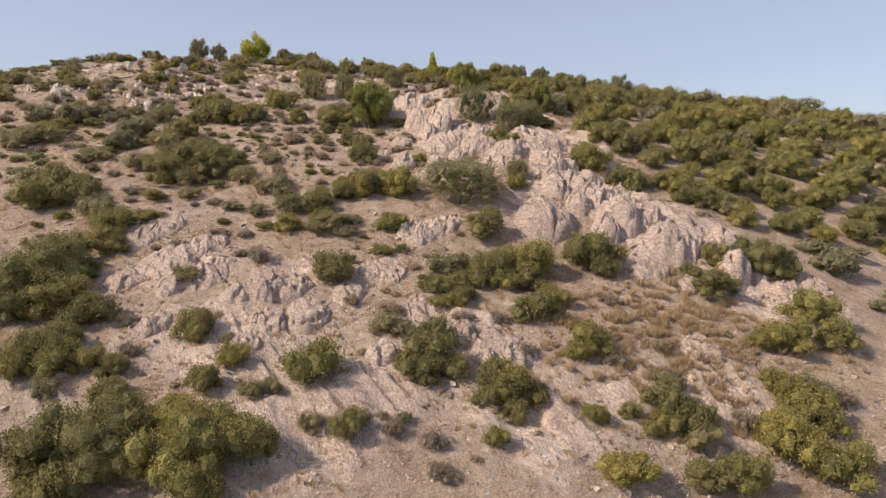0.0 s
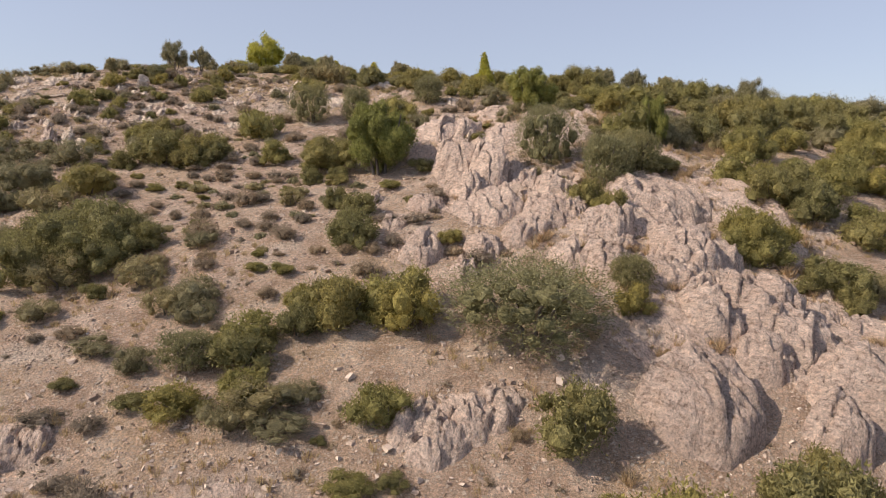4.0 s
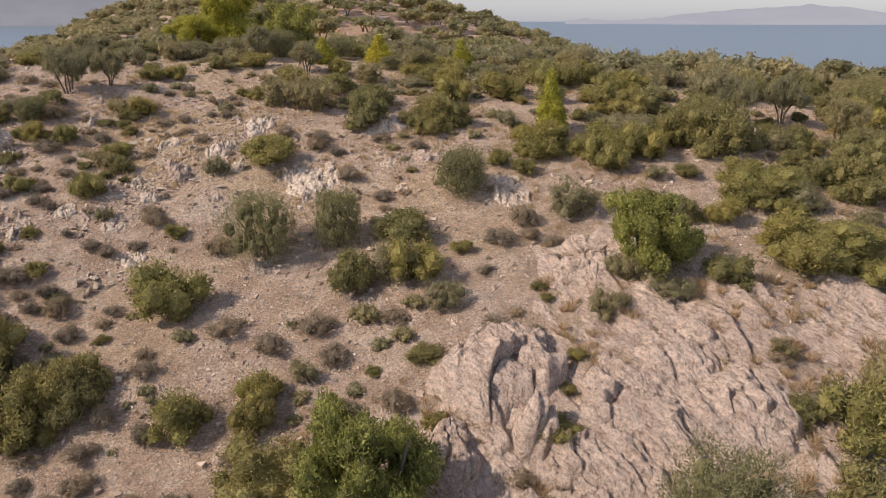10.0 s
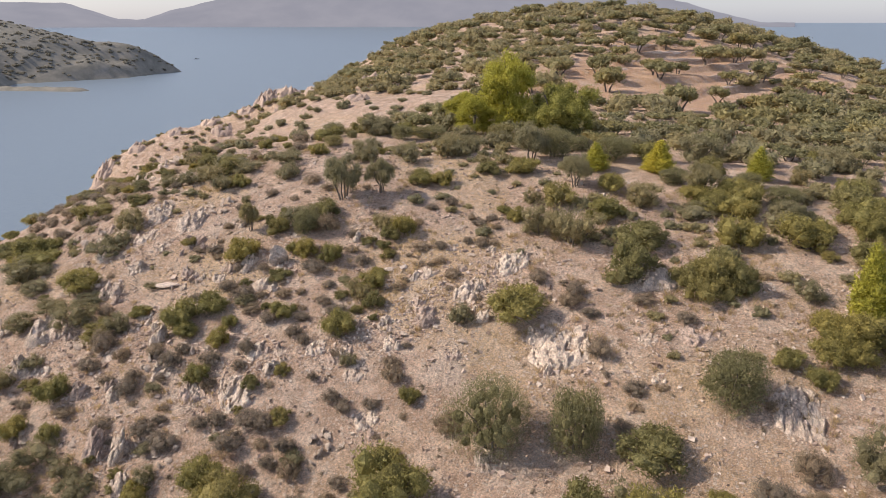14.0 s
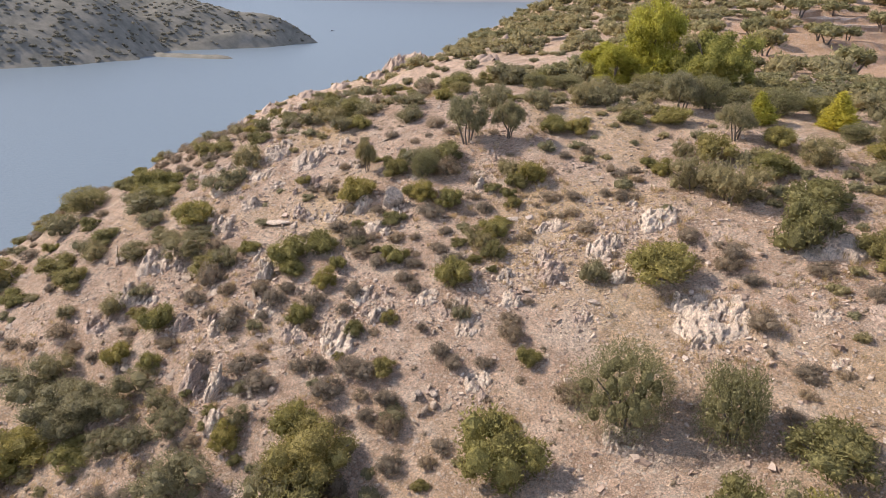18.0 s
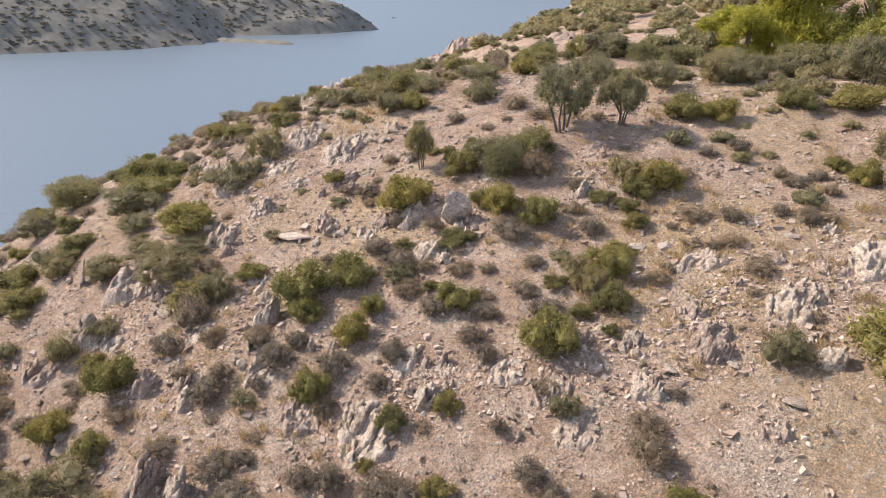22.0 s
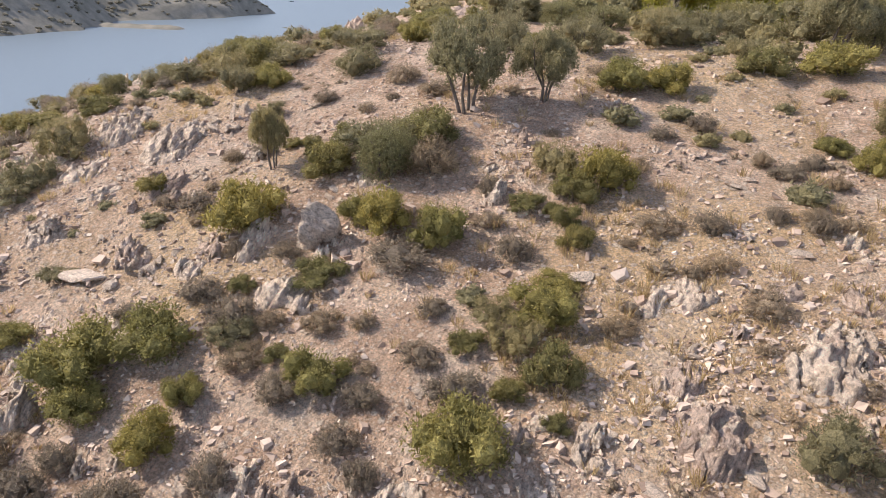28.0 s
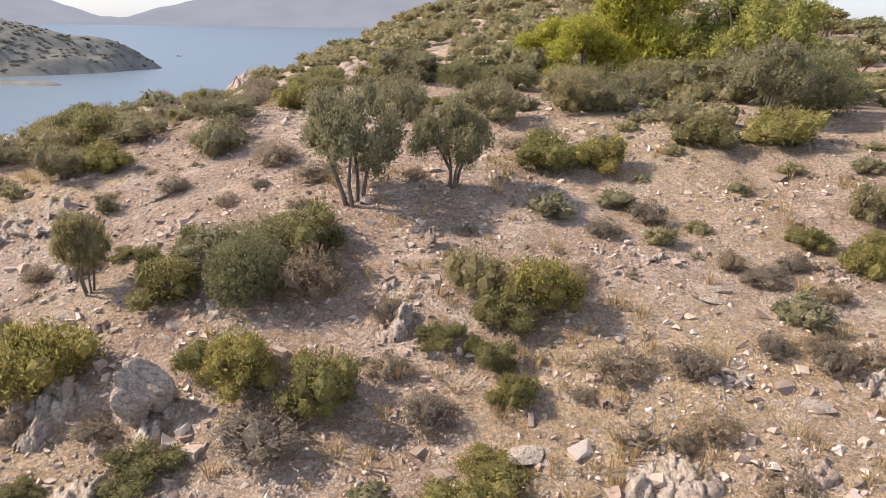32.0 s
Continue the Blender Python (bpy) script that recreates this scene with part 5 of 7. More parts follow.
for x, y, w, h in (
    (-34.0, 77.2, 0.60, 0.34), (-19.8, 78.9, 0.26, 0.18), (-16.9, 79.5, 0.25, 0.15), (-18.6, 79.9, 0.26, 0.18), (-23.1, 82.6, 0.36, 0.25), (-19.4, 84.9, 0.24, 0.20),
    (-22.5, 85.4, 0.15, 0.10), (-19.6, 87.3, 0.23, 0.14),
):
    rock("flat", x, y, w, h)
# plants of the lower slope
for x, y, r, h in (
    (-14.2, 26.5, 1.46, 2.27), (-12.5, 27.8, 1.72, 2.96), (-15.9, 28.0, 1.49, 2.21), (-14.1, 28.2, 2.13, 3.07), (11.6, 28.9, 1.43, 1.42), (-13.1, 29.6, 1.81, 2.14),
    (10.4, 31.2, 0.96, 2.15), (3.9, 31.3, 0.87, 2.06), (11.4, 31.5, 1.29, 2.38), (12.4, 31.7, 0.94, 1.82), (2.9, 31.9, 1.06, 1.71), (-10.2, 32.0, 0.98, 1.56),
    (4.9, 32.3, 0.87, 2.50), (3.8, 32.3, 1.25, 2.56), (10.8, 32.4, 1.12, 2.09), (-19.4, 32.8, 1.18, 2.95), (-14.7, 33.1, 0.91, 1.76), (3.2, 33.1, 1.01, 2.28),
    (-0.3, 33.2, 1.15, 1.38), (1.3, 33.6, 0.93, 1.71), (-18.7, 33.8, 1.61, 3.02), (-0.8, 33.9, 0.97, 1.80),
):
    plant("mastic", x, y, r, h)
for x, y, r, h in (
    (0.3, 34.1, 1.39, 1.98), (-19.7, 34.7, 1.11, 2.29), (-18.3, 35.1, 1.30, 2.90), (0.3, 35.2, 1.15, 1.86), (8.0, 35.7, 1.33, 1.62), (-11.9, 35.9, 1.38, 2.15),
    (-23.2, 37.5, 2.12, 2.97), (5.6, 37.9, 1.53, 1.68), (-20.4, 38.2, 2.20, 2.64), (1.3, 38.5, 0.97, 1.09), (-22.2, 39.4, 2.66, 3.37), (0.8, 39.5, 1.37, 1.17),
    (-0.1, 40.2, 0.94, 0.83), (1.4, 40.5, 1.19, 0.95), (-5.7, 40.6, 1.47, 2.03), (-23.9, 40.7, 1.92, 2.24), (-21.5, 41.5, 2.25, 3.06), (16.4, 41.7, 1.72, 1.72),
    (10.1, 42.3, 1.12, 3.18), (9.7, 43.2, 1.30, 3.55), (10.7, 43.3, 1.07, 2.76), (8.6, 43.4, 1.06, 2.83),
):
    plant("mastic", x, y, r, h)
for x, y, r, h in (
    (-20.3, 44.2, 1.75, 2.02), (17.4, 44.2, 1.30, 2.17), (9.7, 44.3, 0.97, 2.70), (21.5, 44.3, 1.53, 2.22), (20.2, 44.6, 1.75, 2.65), (3.2, 45.0, 1.61, 2.11),
    (-19.1, 47.3, 1.24, 0.85), (-7.9, 47.5, 1.35, 1.48), (-6.3, 49.0, 0.97, 1.41), (-4.8, 49.7, 1.00, 1.06), (-25.2, 49.8, 1.62, 3.63), (-5.8, 49.9, 1.22, 1.65),
    (-26.6, 50.4, 1.99, 4.58), (-5.4, 50.8, 0.97, 1.08), (-25.4, 51.4, 1.32, 4.39), (-27.7, 51.6, 1.53, 3.00), (19.3, 51.7, 0.90, 2.71), (17.9, 51.8, 1.05, 2.83),
    (20.0, 51.9, 0.95, 1.12), (22.1, 52.2, 1.16, 1.49), (21.0, 52.2, 1.32, 1.59), (14.3, 52.4, 0.91, 1.17),
):
    plant("mastic", x, y, r, h)
for x, y, r, h in (
    (18.7, 52.5, 1.29, 2.87), (20.7, 53.3, 0.87, 1.50), (18.0, 53.4, 0.87, 2.85), (13.3, 53.4, 1.04, 1.28), (14.3, 53.5, 1.27, 1.57), (19.1, 53.5, 0.92, 2.40),
    (-20.2, 53.5, 1.90, 2.69), (13.9, 54.4, 1.12, 1.19), (-17.0, 54.5, 1.95, 2.68), (-19.0, 55.2, 2.62, 2.97), (-21.1, 55.5, 1.81, 1.92), (-5.9, 55.8, 1.16, 1.47),
    (-15.6, 56.0, 0.96, 1.63),
):
    plant("mastic", x, y, r, h)
for x, y, r, h in (
    (-8.5, 26.6, 1.34, 2.99), (-10.1, 27.7, 1.53, 3.11), (-8.7, 28.2, 1.92, 3.15), (8.2, 28.5, 1.49, 1.59), (-7.1, 28.5, 1.47, 2.13), (13.1, 29.1, 1.20, 2.07),
    (-9.7, 29.3, 1.53, 3.14), (3.0, 29.6, 0.69, 1.45), (-3.4, 29.7, 0.94, 1.56), (17.6, 29.9, 1.43, 2.13), (-11.1, 30.3, 1.47, 1.41), (15.7, 30.7, 1.69, 2.64),
    (7.6, 31.2, 0.68, 1.04), (9.2, 31.9, 0.56, 0.81), (18.2, 32.2, 1.07, 2.82), (16.9, 32.3, 1.13, 2.92), (-5.6, 33.0, 1.50, 2.18), (17.6, 33.1, 1.33, 3.10),
    (-17.5, 33.3, 1.29, 2.14), (-9.3, 33.9, 1.01, 1.21), (16.9, 33.9, 1.00, 1.96), (18.6, 37.1, 1.34, 2.26),
):
    plant("oak", x, y, r, h)
for x, y, r, h in (
    (21.6, 37.8, 1.37, 1.95), (0.4, 38.5, 0.97, 0.83), (6.7, 39.1, 1.12, 1.23), (21.1, 39.8, 1.62, 2.07), (4.1, 40.7, 1.07, 1.32), (2.5, 41.0, 1.13, 1.23),
    (3.4, 41.5, 1.33, 1.79), (5.6, 42.1, 1.68, 2.61), (3.9, 42.5, 1.06, 1.16), (-7.3, 46.3, 0.98, 1.13), (-27.6, 49.1, 1.54, 4.06), (-2.9, 50.0, 1.60, 2.01),
    (21.4, 50.1, 1.34, 1.62), (-6.6, 50.4, 0.85, 1.36), (-19.9, 50.6, 0.99, 0.85), (17.8, 52.9, 1.05, 3.66), (16.8, 53.7, 0.97, 4.08), (17.8, 53.9, 1.24, 4.93),
    (18.7, 54.2, 0.93, 3.55), (11.8, 54.7, 1.06, 2.55), (10.9, 54.9, 1.09, 2.86), (17.8, 54.9, 0.88, 3.78),
):
    plant("oak", x, y, r, h)
for x, y, r, h in (
    (11.6, 55.7, 1.32, 2.90),
):
    plant("oak", x, y, r, h)
for x, y, r, h in (
    (0.7, 28.3, 0.71, 0.88), (0.4, 29.8, 0.76, 1.17), (-1.3, 30.2, 0.65, 1.34), (-2.8, 30.7, 0.63, 0.69), (14.4, 31.9, 0.85, 1.05), (19.8, 33.9, 0.79, 1.20),
    (-5.2, 34.5, 0.56, 0.65), (-14.6, 34.5, 0.75, 0.84), (9.2, 35.0, 0.86, 0.78), (4.8, 35.2, 0.71, 0.79), (11.7, 35.9, 0.75, 0.84), (1.7, 36.9, 0.73, 0.67),
    (-15.7, 36.9, 0.64, 0.92), (3.5, 37.4, 0.74, 0.68), (-2.2, 38.0, 0.90, 0.83), (-4.4, 38.6, 0.62, 0.73), (9.9, 39.8, 0.64, 0.60), (-13.9, 40.3, 1.01, 0.78),
    (-10.3, 42.2, 0.86, 1.33), (-24.9, 44.3, 1.21, 1.16), (-22.7, 44.8, 1.19, 1.15), (-13.8, 48.4, 1.18, 0.77),
):
    plant("heath", x, y, r, h)
for x, y, r, h in (
    (-5.8, 54.1, 0.44, 0.55), (-4.7, 54.2, 0.51, 0.61), (-14.4, 54.3, 0.72, 0.72), (-3.9, 55.0, 0.52, 0.98), (-9.1, 55.8, 0.76, 0.75),
):
    plant("heath", x, y, r, h)
for x, y, r, h in (
    (-5.0, 30.4, 0.78, 1.79), (11.9, 30.6, 1.07, 1.66), (-17.3, 31.9, 0.89, 1.10), (-8.1, 31.9, 0.70, 1.18), (-7.1, 32.2, 0.62, 0.91), (-0.5, 33.4, 0.83, 1.05),
    (18.3, 33.9, 1.10, 2.97), (11.4, 34.0, 1.14, 1.02), (-2.4, 36.4, 1.01, 1.22), (-14.1, 40.8, 1.02, 0.62), (0.8, 41.7, 1.65, 1.27), (2.4, 42.0, 1.14, 1.59),
    (-5.7, 44.8, 1.19, 0.73), (-7.3, 44.8, 0.96, 1.11), (-6.5, 45.5, 1.35, 1.15), (-5.5, 46.0, 0.92, 0.91), (20.9, 51.2, 1.10, 1.41), (15.3, 53.5, 1.12, 1.34),
):
    plant("grey", x, y, r, h)
for x, y, r, h in (
    (-9.8, 47.4, 1.19, 1.59), (1.8, 48.8, 2.91, 3.23), (5.7, 51.3, 0.91, 1.63),
):
    plant("olive", x, y, r, h)
# plants of the crest
for x, y, r, h in (
    (-13.0, 56.1, 0.93, 1.22), (-10.2, 56.9, 0.61, 0.62), (-8.6, 57.2, 0.50, 0.63), (-16.7, 57.5, 1.12, 1.48), (-10.5, 58.0, 0.53, 0.56), (-14.2, 58.5, 0.58, 1.07),
    (-15.7, 58.9, 0.48, 0.65), (-9.0, 58.9, 0.53, 0.78), (-12.3, 59.6, 0.79, 1.03), (-10.0, 59.6, 0.97, 0.97), (-11.6, 59.9, 0.57, 0.72), (-17.8, 60.9, 0.50, 0.46),
    (-13.9, 61.1, 0.47, 0.55), (-13.8, 62.4, 0.39, 0.34), (-20.1, 63.2, 0.55, 0.51), (-11.9, 63.4, 0.51, 0.45), (-15.2, 63.7, 0.51, 0.44), (-16.2, 64.0, 0.53, 0.49),
    (-13.6, 64.2, 0.60, 0.52), (-11.4, 64.2, 0.48, 0.41), (-12.4, 64.3, 0.49, 0.54), (-17.4, 64.5, 0.44, 0.50),
):
    plant("heath", x, y, r, h)
for x, y, r, h in (
    (-15.5, 64.7, 0.63, 0.66), (-39.4, 65.0, 0.83, 1.03), (-30.3, 65.4, 1.08, 0.94), (-17.7, 65.5, 0.67, 0.46), (-16.1, 65.7, 0.65, 0.56), (-29.2, 66.2, 1.17, 1.11),
    (-36.7, 66.4, 1.16, 1.73), (-31.7, 66.4, 1.56, 1.35), (-14.3, 66.5, 0.53, 0.82), (-16.0, 66.9, 0.55, 1.09), (-28.4, 67.2, 1.22, 1.07), (-29.8, 67.7, 0.97, 0.92),
    (-31.8, 67.8, 1.45, 1.13), (-20.4, 68.8, 0.63, 0.95), (-15.5, 69.0, 0.58, 0.63), (6.0, 69.4, 0.52, 0.35), (-26.5, 70.2, 0.88, 0.89), (-11.3, 70.2, 0.78, 0.80),
    (-28.0, 70.4, 0.70, 0.61), (-22.3, 70.7, 0.44, 0.73), (-27.6, 71.0, 0.41, 0.47), (-9.7, 71.1, 0.78, 1.04),
):
    plant("heath", x, y, r, h)
for x, y, r, h in (
    (-23.6, 71.3, 0.74, 0.87), (-21.5, 71.4, 0.44, 0.72), (-31.7, 71.4, 0.46, 0.53), (-30.3, 71.4, 0.63, 1.11), (-25.6, 71.5, 0.49, 0.54), (-20.5, 71.5, 0.60, 0.86),
    (-43.2, 71.6, 1.24, 1.18), (-33.4, 71.7, 0.70, 0.81), (-24.9, 71.9, 0.48, 0.76), (-30.5, 72.1, 0.48, 0.60), (-21.4, 72.2, 0.53, 0.90), (-29.2, 72.5, 0.38, 0.42),
    (-23.6, 72.5, 0.75, 0.76), (-32.2, 72.7, 0.51, 0.63), (-23.0, 72.7, 0.74, 0.75), (-33.8, 73.0, 0.89, 1.57), (-26.8, 73.2, 0.42, 0.54), (-29.4, 73.3, 0.66, 0.81),
    (-30.5, 73.3, 0.56, 0.94), (-35.7, 74.0, 0.86, 0.65),
):
    plant("heath", x, y, r, h)
for x, y, r, h in (
    (12.5, 56.2, 1.11, 1.94), (11.3, 56.7, 1.16, 2.44), (-27.1, 58.6, 0.83, 0.81), (3.6, 59.9, 0.42, 1.02), (13.8, 61.4, 1.25, 3.26), (12.4, 61.6, 1.29, 2.50),
    (26.4, 62.3, 0.97, 1.73), (-34.2, 62.9, 1.65, 1.27), (-33.6, 63.8, 1.30, 1.28), (26.2, 63.9, 1.54, 3.37), (-31.2, 64.6, 1.00, 0.87), (19.4, 64.9, 1.14, 1.88),
    (20.9, 65.3, 1.18, 2.62), (19.9, 66.0, 1.51, 2.95), (18.7, 66.0, 1.17, 2.92), (14.2, 66.6, 0.93, 2.94), (7.7, 66.8, 1.51, 2.87), (-13.2, 66.9, 1.17, 2.38),
    (20.2, 67.2, 1.12, 2.90), (15.7, 67.3, 1.04, 2.79), (14.6, 67.6, 1.33, 3.07), (-25.7, 68.0, 0.76, 1.03),
):
    plant("oak", x, y, r, h)
for x, y, r, h in (
    (-10.9, 68.0, 0.95, 2.28), (-34.2, 68.0, 0.72, 1.45), (-32.2, 68.6, 0.57, 1.02), (14.7, 68.7, 1.08, 2.94), (-23.5, 69.6, 1.08, 1.65), (-33.8, 69.9, 0.89, 1.81),
    (-15.9, 72.1, 1.57, 2.97), (33.3, 72.3, 1.27, 2.40), (31.3, 73.0, 1.60, 2.62), (24.9, 73.3, 1.34, 3.43), (-27.6, 73.3, 0.64, 1.34), (27.8, 73.4, 1.71, 3.21),
    (-17.1, 73.6, 0.82, 0.62), (32.7, 73.7, 1.83, 3.59), (-6.5, 73.8, 1.26, 2.55),
):
    plant("oak", x, y, r, h)
for x, y, r, h in (
    (5.8, 57.1, 0.93, 1.24), (-18.8, 57.3, 2.22, 2.60), (4.7, 58.0, 1.05, 1.56), (-6.1, 58.2, 1.07, 1.47), (15.2, 59.0, 1.42, 3.06), (-7.5, 59.3, 0.83, 1.40),
    (13.3, 59.7, 1.39, 3.59), (25.4, 60.2, 1.11, 2.28), (14.6, 60.3, 1.73, 3.66), (16.0, 60.3, 1.19, 2.39), (26.7, 60.5, 1.17, 2.34), (25.8, 61.3, 1.45, 2.43),
    (24.8, 61.8, 1.21, 2.07), (-8.2, 62.1, 0.80, 0.65), (-9.7, 62.6, 0.72, 1.25), (9.0, 62.7, 1.27, 1.10), (-8.3, 62.9, 0.78, 0.89), (8.1, 63.4, 0.82, 1.44),
    (-10.1, 63.7, 0.69, 1.73), (7.1, 64.4, 1.64, 1.81), (27.3, 65.0, 1.60, 3.24), (24.3, 65.3, 1.32, 3.23),
):
    plant("mastic", x, y, r, h)
for x, y, r, h in (
    (25.8, 65.4, 1.88, 3.45), (-18.4, 66.0, 1.22, 2.19), (-22.7, 66.2, 0.91, 1.78), (-20.5, 66.7, 1.65, 2.57), (25.9, 66.9, 1.29, 2.96), (-10.7, 67.0, 0.95, 2.34),
    (-17.0, 67.1, 1.05, 2.98), (-18.2, 67.2, 1.43, 3.11), (6.1, 67.5, 0.81, 0.90), (-19.3, 67.6, 1.19, 2.97), (-17.6, 68.2, 1.14, 2.26), (-50.1, 68.7, 1.60, 1.60),
    (12.7, 69.3, 1.65, 2.77), (-42.4, 69.8, 1.05, 1.08), (-45.4, 70.3, 1.44, 1.27), (16.5, 71.8, 1.47, 3.38), (17.9, 72.4, 1.59, 3.39), (-44.4, 72.8, 1.02, 0.90),
    (-22.4, 73.2, 0.61, 0.58), (5.2, 73.2, 1.17, 1.27), (16.7, 73.2, 1.88, 4.14), (-8.9, 73.4, 1.27, 2.32),
):
    plant("mastic", x, y, r, h)
for x, y, r, h in (
    (-34.9, 73.6, 1.07, 1.02), (15.3, 73.8, 1.46, 3.08), (-24.8, 73.9, 0.52, 1.12),
):
    plant("mastic", x, y, r, h)
for x, y, r, h in (
    (-28.4, 57.2, 0.99, 1.00), (-26.7, 57.4, 0.93, 0.98), (-27.6, 57.7, 1.20, 1.20), (-28.4, 58.3, 0.81, 1.18), (-35.3, 59.8, 1.43, 1.81), (-33.1, 61.1, 1.60, 1.44),
    (-34.7, 61.3, 2.06, 1.83), (2.4, 61.5, 0.53, 0.81), (-36.3, 61.7, 1.68, 1.20), (6.0, 62.7, 1.23, 1.91), (10.8, 67.3, 1.16, 1.81), (-22.1, 67.4, 1.26, 2.10),
    (-49.5, 67.5, 1.41, 1.24), (9.6, 67.5, 1.01, 2.30), (13.8, 68.2, 1.07, 2.31), (-40.0, 68.4, 0.57, 0.96), (10.4, 68.5, 1.52, 2.56), (-25.9, 68.8, 0.58, 0.98),
    (9.2, 68.9, 1.29, 2.21), (-9.6, 69.0, 0.63, 1.00), (11.4, 69.1, 1.25, 1.94), (6.1, 69.7, 0.53, 0.58),
):
    plant("grey", x, y, r, h)
for x, y, r, h in (
    (-37.6, 69.8, 0.80, 1.56), (-27.1, 69.8, 0.57, 0.54), (-44.1, 71.7, 0.94, 1.17), (0.8, 71.8, 0.88, 1.22), (-20.7, 72.0, 0.58, 0.55), (-29.1, 72.0, 0.52, 0.49),
    (-5.2, 72.3, 0.91, 1.17), (-40.2, 72.4, 1.05, 0.99), (3.0, 72.5, 0.91, 1.02), (-51.5, 73.2, 1.51, 1.43), (1.6, 73.6, 0.93, 1.29), (-37.2, 73.8, 1.36, 1.29),
    (-39.6, 73.8, 0.99, 0.75),
):
    plant("grey", x, y, r, h)
for x, y, r, h in (
    (3.0, 62.9, 1.8, 3.6),
):
    plant("olive", x, y, r, h)
for x, y, r, h in (
    (-6.1, 63.6, 2.25, 4.5), (9.3, 66.5, 0.92, 3.13),
):
    plant("tree", x, y, r, h)
# plants of the plateau
for x, y, r, h in (
    (26.3, 74.0, 1.98, 3.47), (8.3, 74.4, 1.48, 1.61), (10.4, 74.4, 1.40, 1.35), (33.8, 74.7, 1.24, 2.44), (-30.1, 74.9, 0.71, 0.89), (25.1, 75.0, 1.52, 2.96),
    (32.6, 75.1, 1.37, 3.17), (-28.1, 75.2, 0.66, 1.17), (-33.8, 75.2, 0.64, 0.66), (-31.1, 75.3, 1.06, 1.38), (27.1, 75.4, 1.64, 2.81), (9.3, 75.5, 1.90, 1.74),
    (-39.4, 75.6, 1.31, 1.40), (-17.6, 76.0, 0.56, 0.65), (-28.3, 76.2, 0.45, 0.74), (-46.8, 76.3, 0.91, 1.34), (10.7, 76.3, 1.61, 1.28), (-30.0, 76.5, 0.88, 1.03),
    (-45.3, 76.7, 1.45, 1.17), (8.4, 76.7, 1.59, 1.51), (-45.9, 77.0, 0.89, 1.08), (-46.9, 77.3, 1.28, 1.61),
):
    plant("oak", x, y, r, h)
for x, y, r, h in (
    (-26.1, 77.7, 0.65, 0.81), (-47.9, 77.7, 0.96, 1.50), (-22.7, 77.8, 0.97, 1.46), (-46.5, 78.2, 0.96, 1.11), (9.0, 78.9, 0.84, 1.06), (7.2, 79.6, 1.29, 1.33),
    (-31.3, 80.3, 1.07, 1.61), (8.4, 80.4, 1.72, 1.55), (-23.2, 81.2, 0.81, 0.86), (7.5, 81.4, 1.29, 1.43), (9.2, 81.5, 1.31, 1.25), (15.1, 81.5, 1.41, 2.43),
    (-28.7, 81.6, 0.47, 0.81), (-27.9, 81.7, 0.84, 1.10), (-15.2, 81.8, 1.61, 1.68), (-2.4, 81.8, 0.70, 0.84), (-26.5, 82.0, 0.74, 1.17), (-23.4, 82.1, 0.64, 0.35),
    (-3.7, 82.3, 0.71, 0.97), (1.7, 82.5, 1.05, 1.11), (1.5, 83.0, 1.15, 1.96), (-2.3, 83.4, 1.07, 1.46),
):
    plant("oak", x, y, r, h)
for x, y, r, h in (
    (-1.5, 83.4, 0.92, 1.38), (2.4, 83.7, 1.11, 1.57), (3.5, 84.0, 1.35, 2.35), (0.4, 84.0, 0.92, 1.54), (1.4, 84.0, 1.31, 2.08), (-2.0, 84.3, 1.26, 1.55),
    (-1.2, 85.0, 1.05, 1.09), (1.3, 85.1, 1.11, 1.93), (-2.6, 85.1, 0.91, 1.14), (-23.9, 85.5, 0.78, 1.51), (-37.5, 86.6, 0.74, 0.81), (-18.8, 89.3, 0.63, 0.95),
    (-19.9, 90.0, 0.59, 0.53), (-26.2, 90.8, 0.93, 1.00), (-24.9, 91.3, 0.72, 0.96), (-14.3, 91.5, 1.28, 1.34), (1.7, 92.1, 1.49, 1.56), (-4.1, 92.2, 1.61, 1.78),
    (17.5, 93.5, 1.45, 2.15), (-1.3, 94.0, 0.98, 1.33), (3.8, 94.3, 0.95, 1.60), (-7.6, 94.3, 1.26, 1.28),
):
    plant("oak", x, y, r, h)
for x, y, r, h in (
    (2.6, 94.5, 0.98, 1.75), (-8.9, 94.8, 1.74, 1.54), (-20.9, 94.9, 1.24, 1.24), (0.1, 95.0, 1.14, 1.30), (-1.0, 95.1, 1.39, 1.77), (3.4, 95.4, 1.42, 1.80),
    (-2.0, 95.7, 1.03, 1.50), (-10.0, 95.7, 1.33, 1.10), (-8.2, 96.1, 1.28, 1.54), (2.5, 96.1, 0.95, 1.33), (-0.5, 96.1, 0.98, 1.53), (4.1, 96.2, 1.24, 1.62),
    (-7.9, 96.7, 1.46, 1.53), (1.4, 98.2, 1.13, 1.89), (0.5, 98.7, 1.29, 1.89), (-0.3, 99.3, 0.96, 1.72), (1.0, 99.6, 0.86, 1.58), (15.1, 101.8, 1.27, 1.69),
    (-4.8, 109.1, 0.95, 1.80), (6.8, 120.8, 1.18, 2.21),
):
    plant("oak", x, y, r, h)
for x, y, r, h in (
    (2.4, 74.0, 1.99, 3.62),
):
    plant("tree", x, y, r, h)
